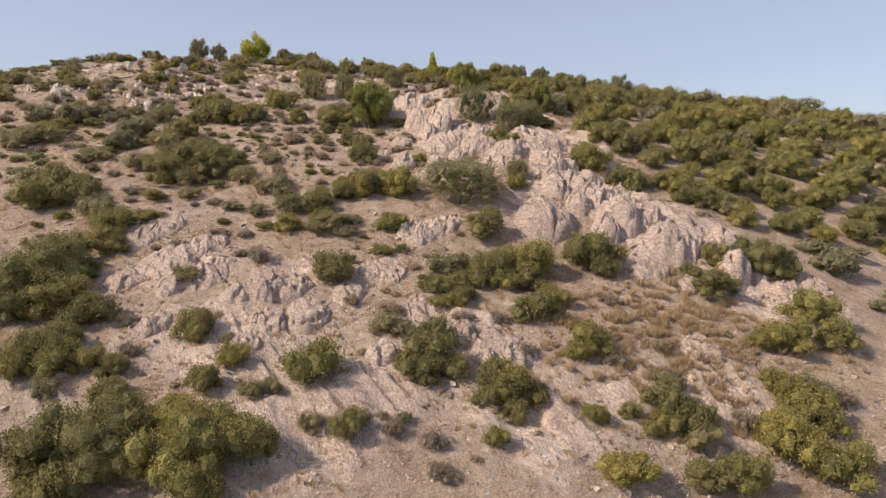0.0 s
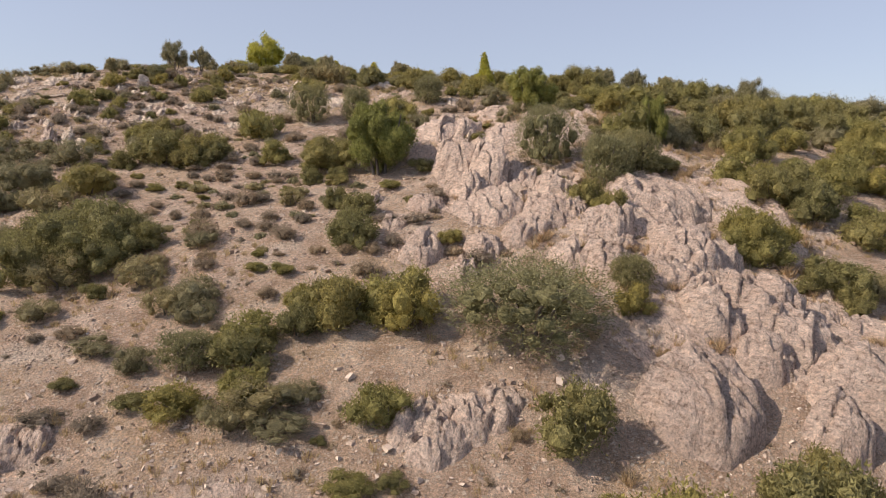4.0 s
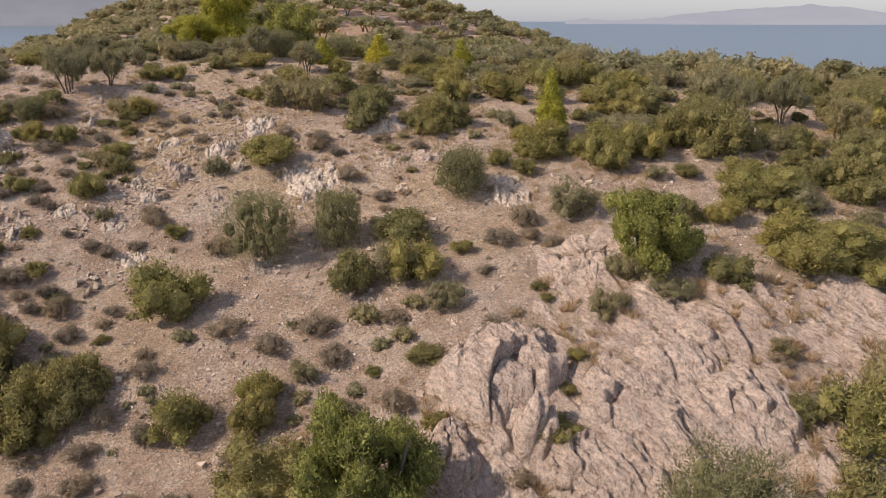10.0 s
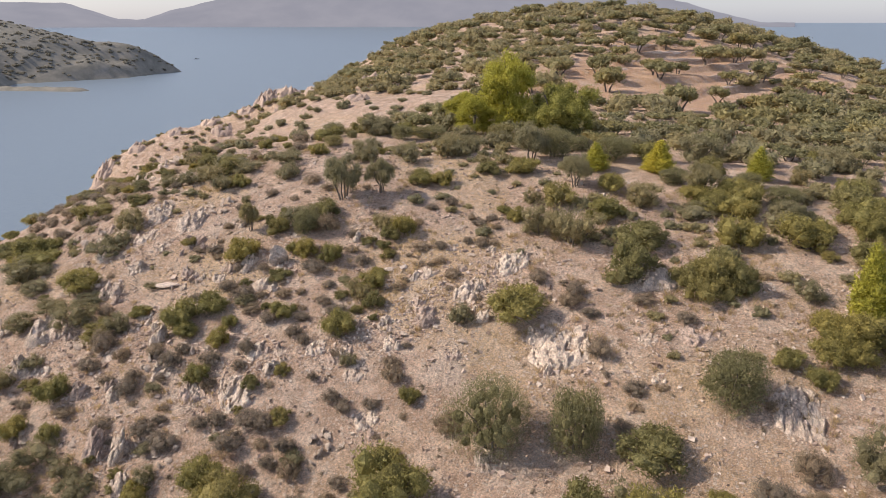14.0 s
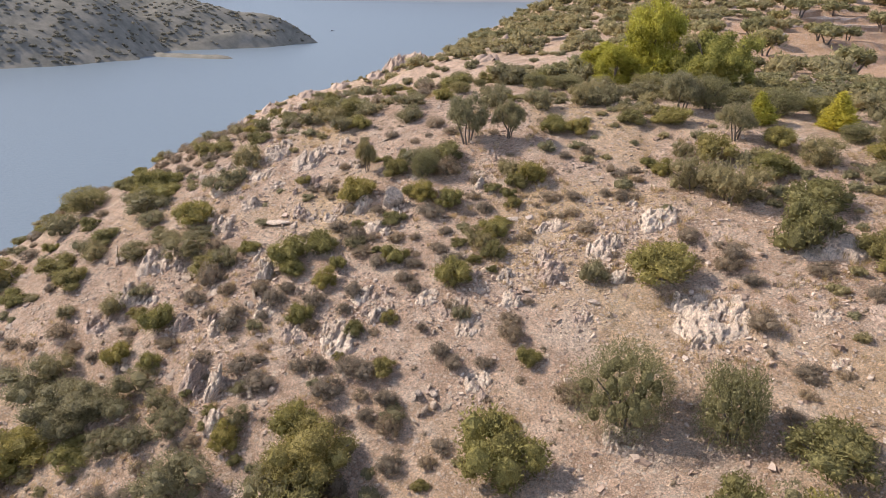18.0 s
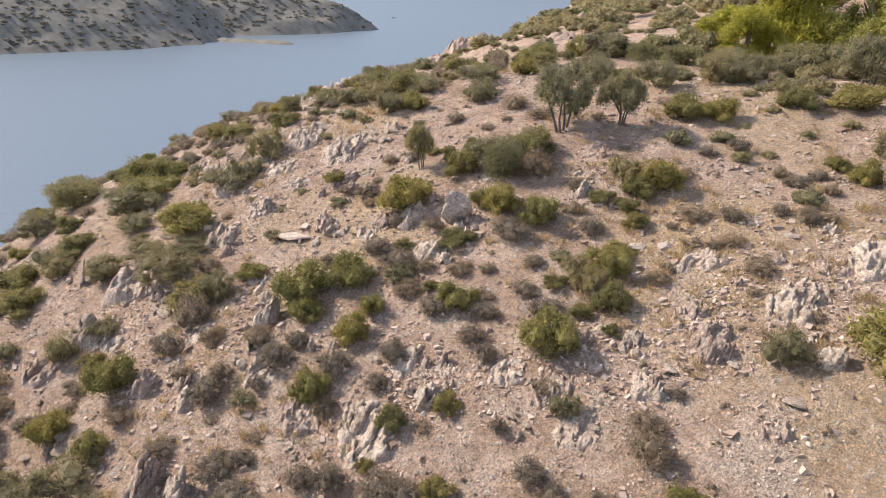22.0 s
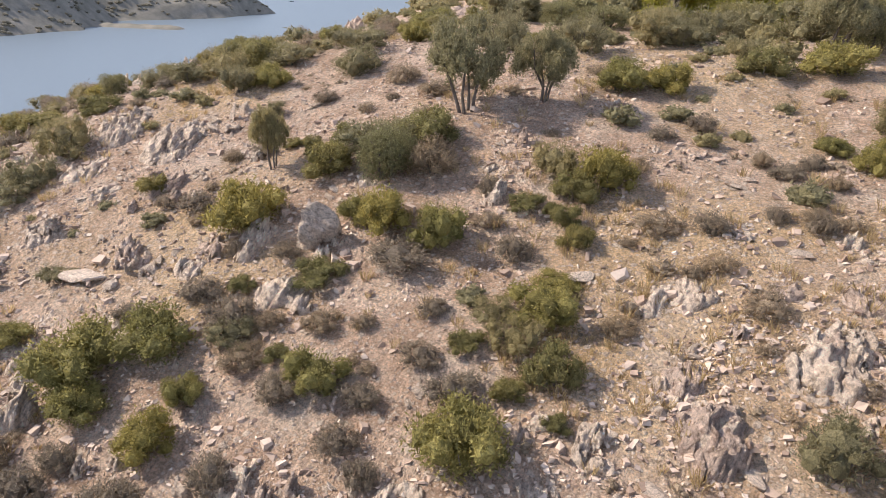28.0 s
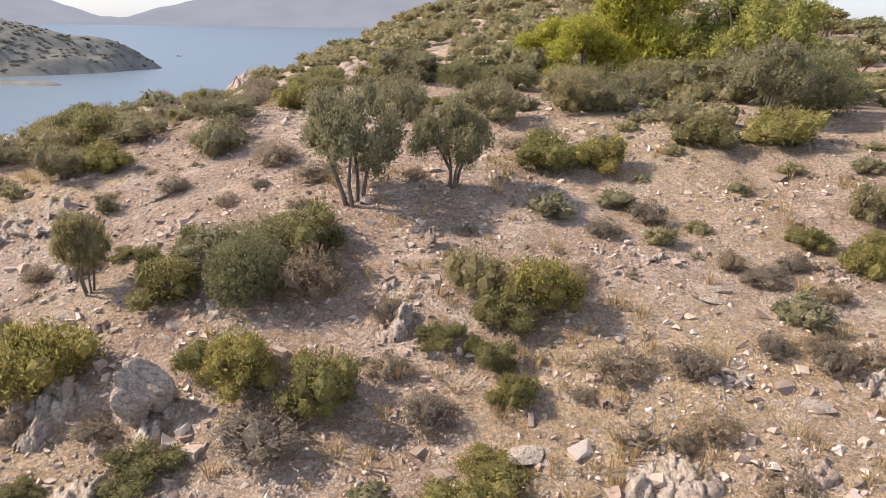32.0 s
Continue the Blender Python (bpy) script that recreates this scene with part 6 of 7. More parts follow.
for x, y, r, h in (
    (-34.1, 74.0, 0.97, 1.20), (-3.8, 74.1, 0.47, 0.42), (-29.4, 74.1, 0.46, 0.58), (-27.7, 74.2, 0.64, 0.79), (-26.1, 74.5, 0.41, 0.52), (-20.1, 74.6, 0.54, 0.68),
    (-36.0, 74.7, 0.59, 0.73), (-20.9, 74.8, 0.52, 0.60), (-22.3, 75.3, 0.31, 0.51), (-19.1, 75.3, 0.44, 0.49), (-26.4, 75.3, 0.56, 0.82), (-15.4, 75.5, 0.73, 0.91),
    (-1.0, 76.0, 0.49, 0.70), (-2.1, 76.3, 0.55, 0.61), (-18.9, 76.7, 0.64, 0.87), (-24.0, 76.7, 0.40, 0.66), (-24.8, 77.0, 0.48, 0.65), (-26.6, 77.1, 0.58, 0.67),
    (-19.3, 77.2, 0.54, 0.55), (-28.0, 77.4, 0.61, 0.53), (-2.4, 77.5, 0.82, 1.13), (-25.1, 77.9, 0.49, 0.51),
):
    plant("heath", x, y, r, h)
for x, y, r, h in (
    (-29.1, 78.0, 0.64, 0.91), (-19.2, 78.3, 0.25, 0.29), (-28.2, 78.4, 0.39, 0.43), (-23.5, 78.7, 0.62, 0.61), (-24.6, 79.0, 0.50, 0.51), (-9.0, 79.5, 0.61, 0.53),
    (-30.9, 79.5, 0.33, 0.67), (-11.0, 80.9, 0.77, 0.81), (-26.8, 81.0, 0.88, 0.69), (-34.4, 82.3, 0.42, 0.45), (-24.7, 82.5, 0.50, 1.02), (-12.1, 82.8, 0.54, 0.48),
    (-13.1, 83.1, 0.63, 1.06), (-21.0, 83.5, 0.27, 0.29), (-8.0, 83.7, 0.54, 0.62), (-13.2, 83.9, 0.70, 0.77), (-22.6, 83.9, 0.28, 0.19), (-28.2, 84.0, 0.82, 1.13),
    (-26.5, 84.1, 0.37, 0.72), (-15.3, 84.2, 0.72, 0.79), (-35.5, 84.3, 0.34, 0.47), (-10.1, 84.4, 0.69, 0.46),
):
    plant("heath", x, y, r, h)
for x, y, r, h in (
    (-31.0, 84.5, 0.26, 0.23), (-21.2, 84.9, 0.49, 0.61), (-42.5, 85.4, 0.55, 0.51), (-19.2, 85.8, 0.41, 0.70), (-20.1, 85.9, 0.36, 0.48), (-43.5, 85.9, 1.14, 1.08),
    (-34.4, 86.1, 0.45, 0.53), (-19.4, 86.2, 0.42, 0.37), (-32.1, 86.8, 0.29, 0.27), (-41.0, 87.0, 1.38, 1.31), (-19.3, 87.8, 0.35, 0.43), (-20.5, 88.1, 0.53, 0.41),
    (-23.7, 88.2, 0.43, 0.44), (-21.2, 88.4, 0.36, 0.57), (-20.1, 88.8, 0.37, 0.46), (-23.1, 89.4, 0.45, 0.61),
):
    plant("heath", x, y, r, h)
for x, y, r, h in (
    (17.4, 74.6, 1.31, 3.97), (-23.9, 75.0, 0.45, 0.47), (-7.4, 76.5, 1.51, 1.64), (-51.4, 77.9, 1.14, 1.03), (-22.2, 79.9, 0.62, 1.24), (12.3, 80.6, 1.04, 1.40),
    (13.3, 81.4, 1.06, 1.83), (12.2, 81.7, 1.34, 2.18), (11.1, 81.9, 1.15, 2.11), (-47.9, 81.9, 1.01, 1.09), (-46.4, 82.2, 1.14, 0.76), (-30.7, 82.7, 0.75, 1.06),
    (12.3, 82.8, 1.12, 1.41), (-43.5, 83.0, 0.81, 0.75), (-31.9, 83.2, 0.44, 0.86), (-23.6, 83.4, 0.44, 0.78), (-31.3, 83.9, 0.50, 0.71), (-24.2, 83.9, 0.43, 0.76),
    (-24.7, 84.1, 0.27, 0.37), (7.2, 84.8, 1.62, 2.50), (-24.5, 84.9, 0.69, 0.80), (-29.1, 85.0, 1.05, 1.05),
):
    plant("mastic", x, y, r, h)
for x, y, r, h in (
    (-7.6, 85.5, 0.95, 1.63), (5.0, 85.8, 1.35, 2.49), (-11.2, 86.0, 1.50, 2.05), (8.0, 86.1, 1.64, 2.97), (6.5, 86.2, 1.90, 3.21), (-8.5, 86.4, 0.99, 1.40),
    (-7.4, 86.5, 1.37, 1.94), (-6.3, 86.6, 1.03, 1.90), (-38.2, 86.6, 0.81, 0.75), (12.2, 86.7, 0.98, 1.03), (11.3, 87.2, 1.28, 1.53), (-7.3, 87.6, 1.15, 1.67),
    (10.4, 87.7, 0.96, 1.37), (6.2, 87.7, 1.29, 3.16), (12.1, 88.0, 0.95, 1.06), (-40.4, 88.5, 1.22, 1.29), (-11.6, 89.0, 1.53, 1.69), (-44.5, 90.2, 1.06, 1.11),
    (3.5, 90.4, 1.72, 1.70), (19.1, 90.6, 1.56, 2.47), (-17.4, 92.0, 1.39, 1.46), (4.4, 92.5, 1.68, 1.77),
):
    plant("mastic", x, y, r, h)
for x, y, r, h in (
    (-22.8, 93.7, 0.95, 0.88), (19.2, 94.9, 1.45, 2.50), (17.7, 94.9, 1.82, 2.84), (16.3, 94.9, 1.45, 2.20), (17.5, 96.4, 1.32, 2.78), (11.3, 97.9, 1.37, 1.74),
    (-2.3, 98.3, 1.69, 1.77), (11.9, 99.1, 1.61, 2.39), (10.6, 99.2, 1.24, 1.58), (12.4, 100.3, 1.26, 1.94), (16.7, 101.0, 1.24, 2.51), (16.3, 102.2, 1.58, 2.59),
    (17.6, 102.5, 1.25, 2.53), (16.0, 103.5, 1.17, 2.37),
):
    plant("mastic", x, y, r, h)
for x, y, r, h in (
    (-42.3, 74.6, 0.96, 0.86), (-37.8, 74.9, 0.93, 0.71), (-44.5, 75.4, 1.60, 1.52), (-21.2, 76.5, 0.49, 1.05), (-28.7, 77.7, 0.65, 0.61), (-40.6, 78.1, 1.17, 1.11),
    (-0.3, 78.2, 1.29, 1.75), (-40.6, 79.1, 0.83, 1.36), (9.6, 79.6, 1.24, 1.47), (-23.2, 80.2, 0.57, 0.81), (-24.0, 80.6, 0.59, 0.51), (-17.6, 80.6, 0.72, 1.60),
    (-41.2, 80.6, 1.10, 2.13), (-30.1, 83.9, 1.32, 1.19), (-35.6, 85.0, 0.39, 0.60), (-25.4, 85.5, 0.72, 1.02), (3.0, 85.8, 1.72, 1.81), (-38.4, 85.8, 0.86, 1.18),
    (-41.9, 86.0, 0.94, 0.88), (10.5, 86.6, 1.02, 1.32), (-3.5, 87.3, 0.88, 0.92), (-14.9, 88.3, 1.70, 3.45),
):
    plant("grey", x, y, r, h)
for x, y, r, h in (
    (-17.0, 88.4, 1.26, 2.61), (-35.1, 88.5, 1.02, 1.26), (-39.0, 88.7, 1.15, 0.98), (-36.5, 90.1, 1.14, 1.08), (-18.8, 91.5, 0.64, 1.30), (-31.8, 92.6, 1.22, 2.03),
    (-4.9, 93.2, 1.52, 1.59), (-28.9, 93.5, 1.10, 1.63), (-12.8, 93.7, 1.39, 1.46), (-9.8, 93.7, 1.46, 1.00), (-23.9, 95.1, 0.69, 0.82), (-27.4, 95.8, 1.08, 1.57),
    (-26.2, 95.9, 0.97, 1.03), (-26.9, 96.8, 1.37, 1.58), (-25.9, 97.1, 0.96, 1.39), (-27.6, 97.6, 1.01, 1.46), (0.1, 97.8, 1.01, 1.88), (13.2, 99.2, 1.07, 1.52),
    (6.2, 99.9, 1.06, 1.71), (7.3, 100.5, 1.08, 1.68), (-22.8, 100.6, 1.67, 1.97), (6.3, 101.0, 1.36, 1.99),
):
    plant("grey", x, y, r, h)
for x, y, r, h in (
    (5.3, 101.5, 1.19, 1.88), (6.4, 102.1, 1.11, 1.38), (-11.8, 104.5, 1.69, 2.21), (-4.0, 107.7, 1.11, 1.72), (-3.0, 108.0, 1.04, 1.98), (-3.7, 108.8, 1.37, 2.43),
    (0.9, 109.2, 1.00, 1.79), (-2.8, 109.4, 1.06, 1.76), (1.4, 110.3, 1.41, 2.50), (2.5, 110.4, 0.98, 1.63), (0.3, 110.7, 0.99, 1.81), (1.7, 111.4, 1.14, 1.97),
    (6.4, 118.5, 1.26, 2.37), (7.7, 119.2, 1.29, 1.90), (6.6, 119.6, 1.47, 2.44), (5.5, 120.2, 1.00, 1.73),
):
    plant("grey", x, y, r, h)
for x, y, r, h in (
    (-13.4, 75.4, 1.71, 3.13), (-53.5, 75.7, 1.58, 1.86), (-10.2, 76.4, 1.26, 3.02), (-5.3, 79.9, 1.28, 2.54), 
    (-29.2, 83.2, 0.85, 1.53), (-45.7, 85.0, 0.62, 1.08), (-47.1, 88.3, 0.48, 0.77), (-20.6, 99.0, 1.21, 2.36),
):
    plant("olive", x, y, r, h)
for x, y, r, h in ((-29.2, 86.8, 1.25, 2.75), (-27.5, 88.3, 0.95, 2.2), (-32.5, 82.2, 0.62, 1.9)):
    plant("olive_stem", x, y, r, h)
for x, y, r, h in (
    (-1.1, 86.7, 1.18, 3.61), (-17.0, 97.6, 1.3, 1.9), (-13.5, 99.6, 1.4, 2.2), (-7.7, 102.3, 1.3, 2.2),
):
    plant("cone", x, y, r, h)
for x, y, r, h in (
    (-28.4, 108.4, 2.9, 7.4), (-33.4, 109.4, 1.9, 3.6),
):
    plant("pine", x, y, r, h)


# larger bushes beside the rib and below the crest
for kind, x, y, r, h in (("olive", 6.0, 60.2, 1.5, 3.1), ("mastic", 4.6, 57.9, 0.8, 1.3), ("oak", 5.4, 57.0, 0.8, 1.2), ("olive", 7.6, 62.0, 1.4, 2.9), ("mastic", 3.3, 40.9, 1.5, 2.3), ("mastic", 6.0, 42.2, 1.3, 2.2), ("mastic", 9.3, 43.0, 1.7, 2.8),
                         ("mastic", -4.9, 49.3, 1.5, 2.3), ("oak", -2.5, 49.4, 1.3, 2.3), ("oak", -8.0, 48.3, 1.3, 1.6), ("grey", -10.6, 50.0, 1.0, 1.2), ("mastic", -5.8, 54.8, 1.2, 1.8), ("oak", 5.6, 49.9, 0.8, 1.6), ("grey", -7.2, 73.8, 1.3, 1.6)):
    plant(kind, x, y, r, h)
# trees that stand up along the skyline of the plateau
for x, y, r, h in ((-21.5, 97.5, 1.3, 2.6), (-17.1, 94.1, 1.1, 2.0), (-10.2, 96.3, 1.2, 2.2), (-4.5, 93.2, 0.7, 1.9), (9.5, 91.0, 1.2, 2.8), (12.5, 92.5, 1.3, 3.0), (15.0, 90.0, 1.4, 2.8), (21.5, 88.0, 1.5, 3.0)):
    plant("olive_stem", x, y, r, h)


# ---- wooded ground behind: right-hand plateau and headland ----
def taken(x, y, r, spots):
    return any((x - a) ** 2 + (y - b) ** 2 < (0.8 * (r + c)) ** 2 for a, b, c in spots)


SPOTS = [(o.matrix_world.translation.x, o.matrix_world.translation.y, o.scale.x) for o in scene.objects if o.type == "EMPTY" and not o.name.startswith("rock")]


# scrub of the upper slope and bushes of the lower one, where nothing stands yet
def fill_in(rows):
    for kind, x, y, r in rows:
        if not any((x - a) ** 2 + (y - b) ** 2 < (0.6 * max(r, c)) ** 2 for a, b, c in SPOTS):
            plant(kind, x, y, r, r * (0.85 if kind == "heath" else 1.15))
            SPOTS.append((x, y, r))


fill_in((
    ("grey", -40.5, 74.1, 2.18), ("grey", -36.9, 75.4, 1.73), ("grey", -34.5, 75.4, 1.48), ("mastic", -30.0, 73.7, 1.92), ("grey", -28.8, 75.1, 1.47), ("mastic", -23.3, 76.7, 1.5),
    ("mastic", -21.5, 77.3, 1.51), ("grey", -30.4, 70.3, 1.83), ("grey", -33.0, 68.4, 1.78), ("grey", -36.9, 69.0, 1.8), ("grey", -25.9, 69.2, 1.57), ("grey", -24.0, 70.9, 1.61),
    ("mastic", -21.7, 68.9, 2.0), ("mastic", -18.0, 68.3, 1.85), ("grey", -22.1, 66.1, 1.71), ("grey", -25.8, 65.8, 1.7), ("grey", -28.9, 65.3, 1.9), ("grey", -33.2, 65.3, 1.9),
    ("grey", -36.6, 65.2, 1.69), ("grey", -26.0, 62.3, 1.8), ("mastic", -22.3, 62.0, 1.79), ("grey", -26.4, 59.7, 1.72), ("grey", -22.6, 58.8, 1.69), ("mastic", -18.6, 57.3, 1.64),
))
fill_in((
    ("grey", -26.3, 56.8, 1.27), ("grey", -23.4, 56.1, 1.43), ("oak", -16.3, 55.9, 1.49), ("grey", -14.3, 53.0, 1.34), ("heath", -12.8, 55.3, 1.05), ("grey", -18.2, 53.2, 1.51),
    ("grey", -11.2, 51.2, 1.28), ("oak", -19.7, 50.4, 1.27), ("grey", -12.1, 50.7, 1.11), ("heath", -17.5, 50.7, 1.27), ("mastic", -10.1, 47.5, 1.32), ("oak", -7.8, 47.5, 1.61),
    ("heath", -11.8, 47.5, 1.18), ("mastic", -19.1, 47.5, 1.63), ("grey", -22.5, 47.7, 1.64), ("oak", -21.0, 46.2, 1.58), ("grey", -5.0, 46.0, 1.27), ("mastic", -6.6, 44.8, 1.51),
    ("mastic", -12.8, 65.0, 1.66), ("mastic", -9.0, 64.6, 1.85), ("oak", -13.0, 74.9, 1.94), ("mastic", -15.5, 71.6, 1.62), ("oak", -9.2, 45.4, 1.12), ("oak", -2.7, 45.3, 1.25),
))
fill_in((
    ("mastic", -11.9, 35.3, 0.95), ("grey", -10.1, 35.3, 0.53), ("mastic", -14.4, 32.9, 0.78), ("oak", -9.1, 33.6, 0.7), ("oak", -10.0, 31.9, 0.75), ("grey", -8.0, 31.8, 0.56),
    ("oak", -5.5, 32.7, 1.34), ("grey", -1.7, 36.4, 0.87), ("grey", -0.9, 35.6, 0.84), ("mastic", -0.4, 33.4, 0.98), ("oak", 7.4, 35.0, 0.92), ("mastic", 1.7, 39.0, 0.93),
    ("mastic", 5.0, 40.8, 1.47), ("mastic", 2.8, 41.3, 1.24), ("oak", 6.6, 39.2, 1.17), ("oak", 4.9, 37.4, 0.89), ("mastic", 3.2, 32.0, 1.47), ("oak", 1.1, 34.3, 1.01),
    ("oak", 10.4, 32.6, 1.49), ("mastic", 16.7, 41.4, 1.72), ("mastic", 15.3, 42.6, 0.9), ("oak", 17.4, 37.0, 1.08), ("oak", 7.4, 31.6, 0.55), ("grey", -1.0, 30.9, 0.45),
))
fill_in((
    ("mastic", -17.9, 37.1, 1.56), ("mastic", -16.0, 33.5, 1.0), ("mastic", -14.1, 31.5, 1.11),
))


def thicket(seed, count, box, kinds, size, tall, keep):
    """Bushes and trees strewn over a stretch of the plateau."""
    rng = random.Random(seed)
    made = 0
    for _ in range(count * 12):
        x, y = rng.uniform(box[0], box[1]), rng.uniform(box[2], box[3])
        r = rng.uniform(*size)
        if made >= count or not keep(x, y) or taken(x, y, r, SPOTS):
            continue
        kind = rng.choice(kinds)
        if y > 96 and kind in ("oak", "mastic") and rng.random() < 0.5:
            kind = "olive"
        plant(kind, x, y, r, r * rng.uniform(*tall), far=y > 105)
        SPOTS.append((x, y, r))
        made += 1


thicket(11, 120, (9, 66, 70, 114), ("oak", "mastic", "oak", "grey"), (1.3, 2.6), (1.0, 1.5), lambda x, y: x - 9 > (96 - y) * 0.25)
thicket(13, 70, (-42, 0, 99, 122), ("grey", "mastic", "olive", "oak"), (0.9, 2.0), (0.9, 1.4), lambda x, y: x < -2 - (y - 100) * 0.1)
thicket(14, 120, (-46, 45, 128, 225), ("olive",), (1.6, 2.9), (1.0, 1.4), lambda x, y: True)
thicket(17, 95, (-64, -36, 58, 92), ("mastic", "oak", "heath", "heath", "grey"), (0.5, 1.0), (0.8, 1.1), lambda x, y: x < -44 + (y - 75) * 0.1)
thicket(21, 85, (16, 46, 50, 80), ("oak", "mastic", "oak"), (1.0, 2.2), (1.0, 1.4), lambda x, y: x > 12 + (66 - y) * 0.55)
thicket(27, 75, (-21, 32, 91, 120), ("mastic", "oak", "grey", "oak"), (0.9, 2.1), (0.9, 1.3), lambda x, y: x > -22 + (100 - y) * 0.8)
thicket(28, 45, (-6, 26, 78, 94), ("mastic", "grey", "oak"), (0.5, 1.4), (0.8, 1.2), lambda x, y: x > -6 + (94 - y) * 0.6)
# oak crown added beside the pine, standing for its darker, shaded right side
plant("tree", -23.6, 108.2, 3.3, 5.0)
plant("pine", -30.4, 106.2, 2.0, 3.4)
thicket(40, 80, (-38, -14, 64, 84), ("heath", "mastic", "heath"), (0.3, 0.7), (0.7, 1.1), lambda x, y: grain(x, y, 6.0, 89) > -0.3)
thicket(23, 90, (-44, 0, 42, 78), ("heath", "mastic", "heath", "oak"), (0.3, 0.95), (0.7, 1.1), lambda x, y: x < 4 - (y - 42) * 0.12 and grain(x, y, 8.0, 91) > -0.2)
thicket(24, 130, (-52, -24, 60, 84), ("heath", "heath", "heath", "grey"), (0.45, 1.1), (0.7, 1.1), lambda x, y: x < -30 - (y - 60) * 0.2)
thicket(25, 55, (-62, -28, 88, 104), ("mastic", "oak", "grey", "heath"), (0.45, 0.95), (0.9, 1.4), lambda x, y: y > 92 or x < -46)


def far_scrub(name, label, seed, kinds, count, box, size, keep, suffix="_far", category="scrub"):
    """Far bushes, past telling apart, as one leafy mesh."""
    rng = random.Random(seed)
    parts = []
    for _ in range(count * 6):
        x, y, r = rng.uniform(box[0], box[1]), rng.uniform(box[2], box[3]), rng.uniform(*size)
        if len(parts) >= count or not keep(x, y) or taken(x, y, r * 0.8, SPOTS):
            continue
        SPOTS.append((x, y, r))
        parts.append((x, y, r, rng.uniform(0.75, 1.2) * r, rng.uniform(0, 6.28), rng.choice(kinds), rng.randrange(3)))
    for kind in sorted(set(kinds)):
        verts, faces, at = [], [], 0
        for x, y, r, h, a, kd, k in parts:
            if kd != kind:
                continue
            me = PLANTS[kind + suffix][k][0]
            v = np.empty(len(me.vertices) * 3)
            me.vertices.foreach_get("co", v)
            v = v.reshape(-1, 3)
            f = np.empty(len(me.polygons) * 3, int)
            me.polygons.foreach_get("vertices", f)
            c, s = math.cos(a), math.sin(a)
            verts.append(np.stack([x + r * (v[:, 0] * c - v[:, 1] * s), y + r * (v[:, 0] * s + v[:, 1] * c), height(x, y) - 0.1 + h * v[:, 2]], -1))
            faces.append(f.reshape(-1, 3) + at)
            at += len(v)
        tagged(new(name, mesh_from(name, np.concatenate(verts), np.concatenate(faces), PLANTS[kind + suffix][0][0].materials[0], smooth=False)), label, category, kind="stuff")


far_scrub("far_thicket", "dense green scrub along the far edge of the plateau", 212, ("mastic", "oak"), 80, (-8, 50, 96, 122), (1.2, 2.4), lambda x, y: x > -14 + (115 - y) * 0.5)
far_scrub("slope_scrub", "dark green scrub at the western edge of the slope", 218, ("mastic", "oak"), 45, (-62, -24, 30, 60), (0.8, 2.0), lambda x, y: x < -24 - (50 - y) * 0.1)
far_scrub("eastern_scrub", "dark green scrub on the eastern slope", 219, ("mastic", "oak"), 55, (24, 60, 34, 74), (0.9, 2.2), lambda x, y: True)
far_scrub("seaward_scrub", "dull green scrub on the slope above the sea", 220, ("mastic", "oak"), 45, (-72, -38, 92, 140), (0.5, 1.3), lambda x, y: x > -60 - 0.5 * (y - 85) + 5)
far_scrub("headland_scrub", "dense dull green scrub covering the headland", 31, ("mastic", "grey", "olive", "oak"), 1420, (-130, 45, 118, 268), (0.8, 2.9), lambda x, y: (x > -60 - 0.5 * (y - 85) + 10 + 9 * grain(x, y, 12.0, 94) or (x > -150 and y > 128 and ground_height(np.array([x]), np.array([y]))[0] > 36 and grain(x, y, 9.0, 97) > 0.45)) and not (x < -48 and y < 142) and not (-46 < x < -2 and 134 < y < 214 and grain(x, y, 3.0, 96) < 0.62))
far_scrub("shoulder_scrub", "low dull green scrub on the rocky shoulder above the sea", 38, ("grey", "mastic"), 300, (-170, -70, 122, 212), (0.4, 1.1), lambda x, y: ground_height(np.array([x]), np.array([y]))[0] > 34 and grain(x, y, 8.0, 99) > -0.25)
far_scrub("spur_scrub", "grey-green scrub scattered over the rocky spur above the sea", 39, ("grey", "mastic"), 330, (-168, -92, 140, 214), (0.6, 1.5), lambda x, y: ground_height(np.array([x]), np.array([y]))[0] > 30 and grain(x, y, 7.0, 92) > -0.35)
far_scrub("plateau_scrub", "thick olive-green scrub on the plateau", 32, ("oak", "mastic"), 330, (-12, 85, 84, 185), (1.1, 2.7), lambda x, y: x > 6 - (y - 90) * 0.3)


far_scrub("cushion_plants", "small brown cushion plants dotting the stony soil", 33, ("cushion",), 1900, (-44, 22, 28, 96), (0.10, 0.30), lambda x, y: grain(x, y, 7.0, 51) > -0.35, "", "cushion plants")


far_scrub("low_scrub", "low dull green scrub between the larger bushes", 37, ("grey", "mastic"), 430, (-46, -4, 54, 99), (0.28, 0.85), lambda x, y: x < -6 + (y - 70) * 0.1 and grain(x, y, 7.0, 98) > -0.3)
far_scrub("heath_patches", "low grey-brown heath in patches on the slope to the sea", 36, ("heath",), 320, (-54, -14, 60, 92), (0.25, 0.75), lambda x, y: x < -12 - (y - 60) * 0.25 and grain(x, y, 6.0, 95) > -0.2, "", "heath")
far_scrub("small_shrubs", "low dry brown and grey shrubs scattered between the stones", 34, ("heath", "cushion"), 260, (-46, 20, 26, 92), (0.22, 0.5), lambda x, y: grain(x, y, 5.0, 93) > -0.1, "", "shrubs")


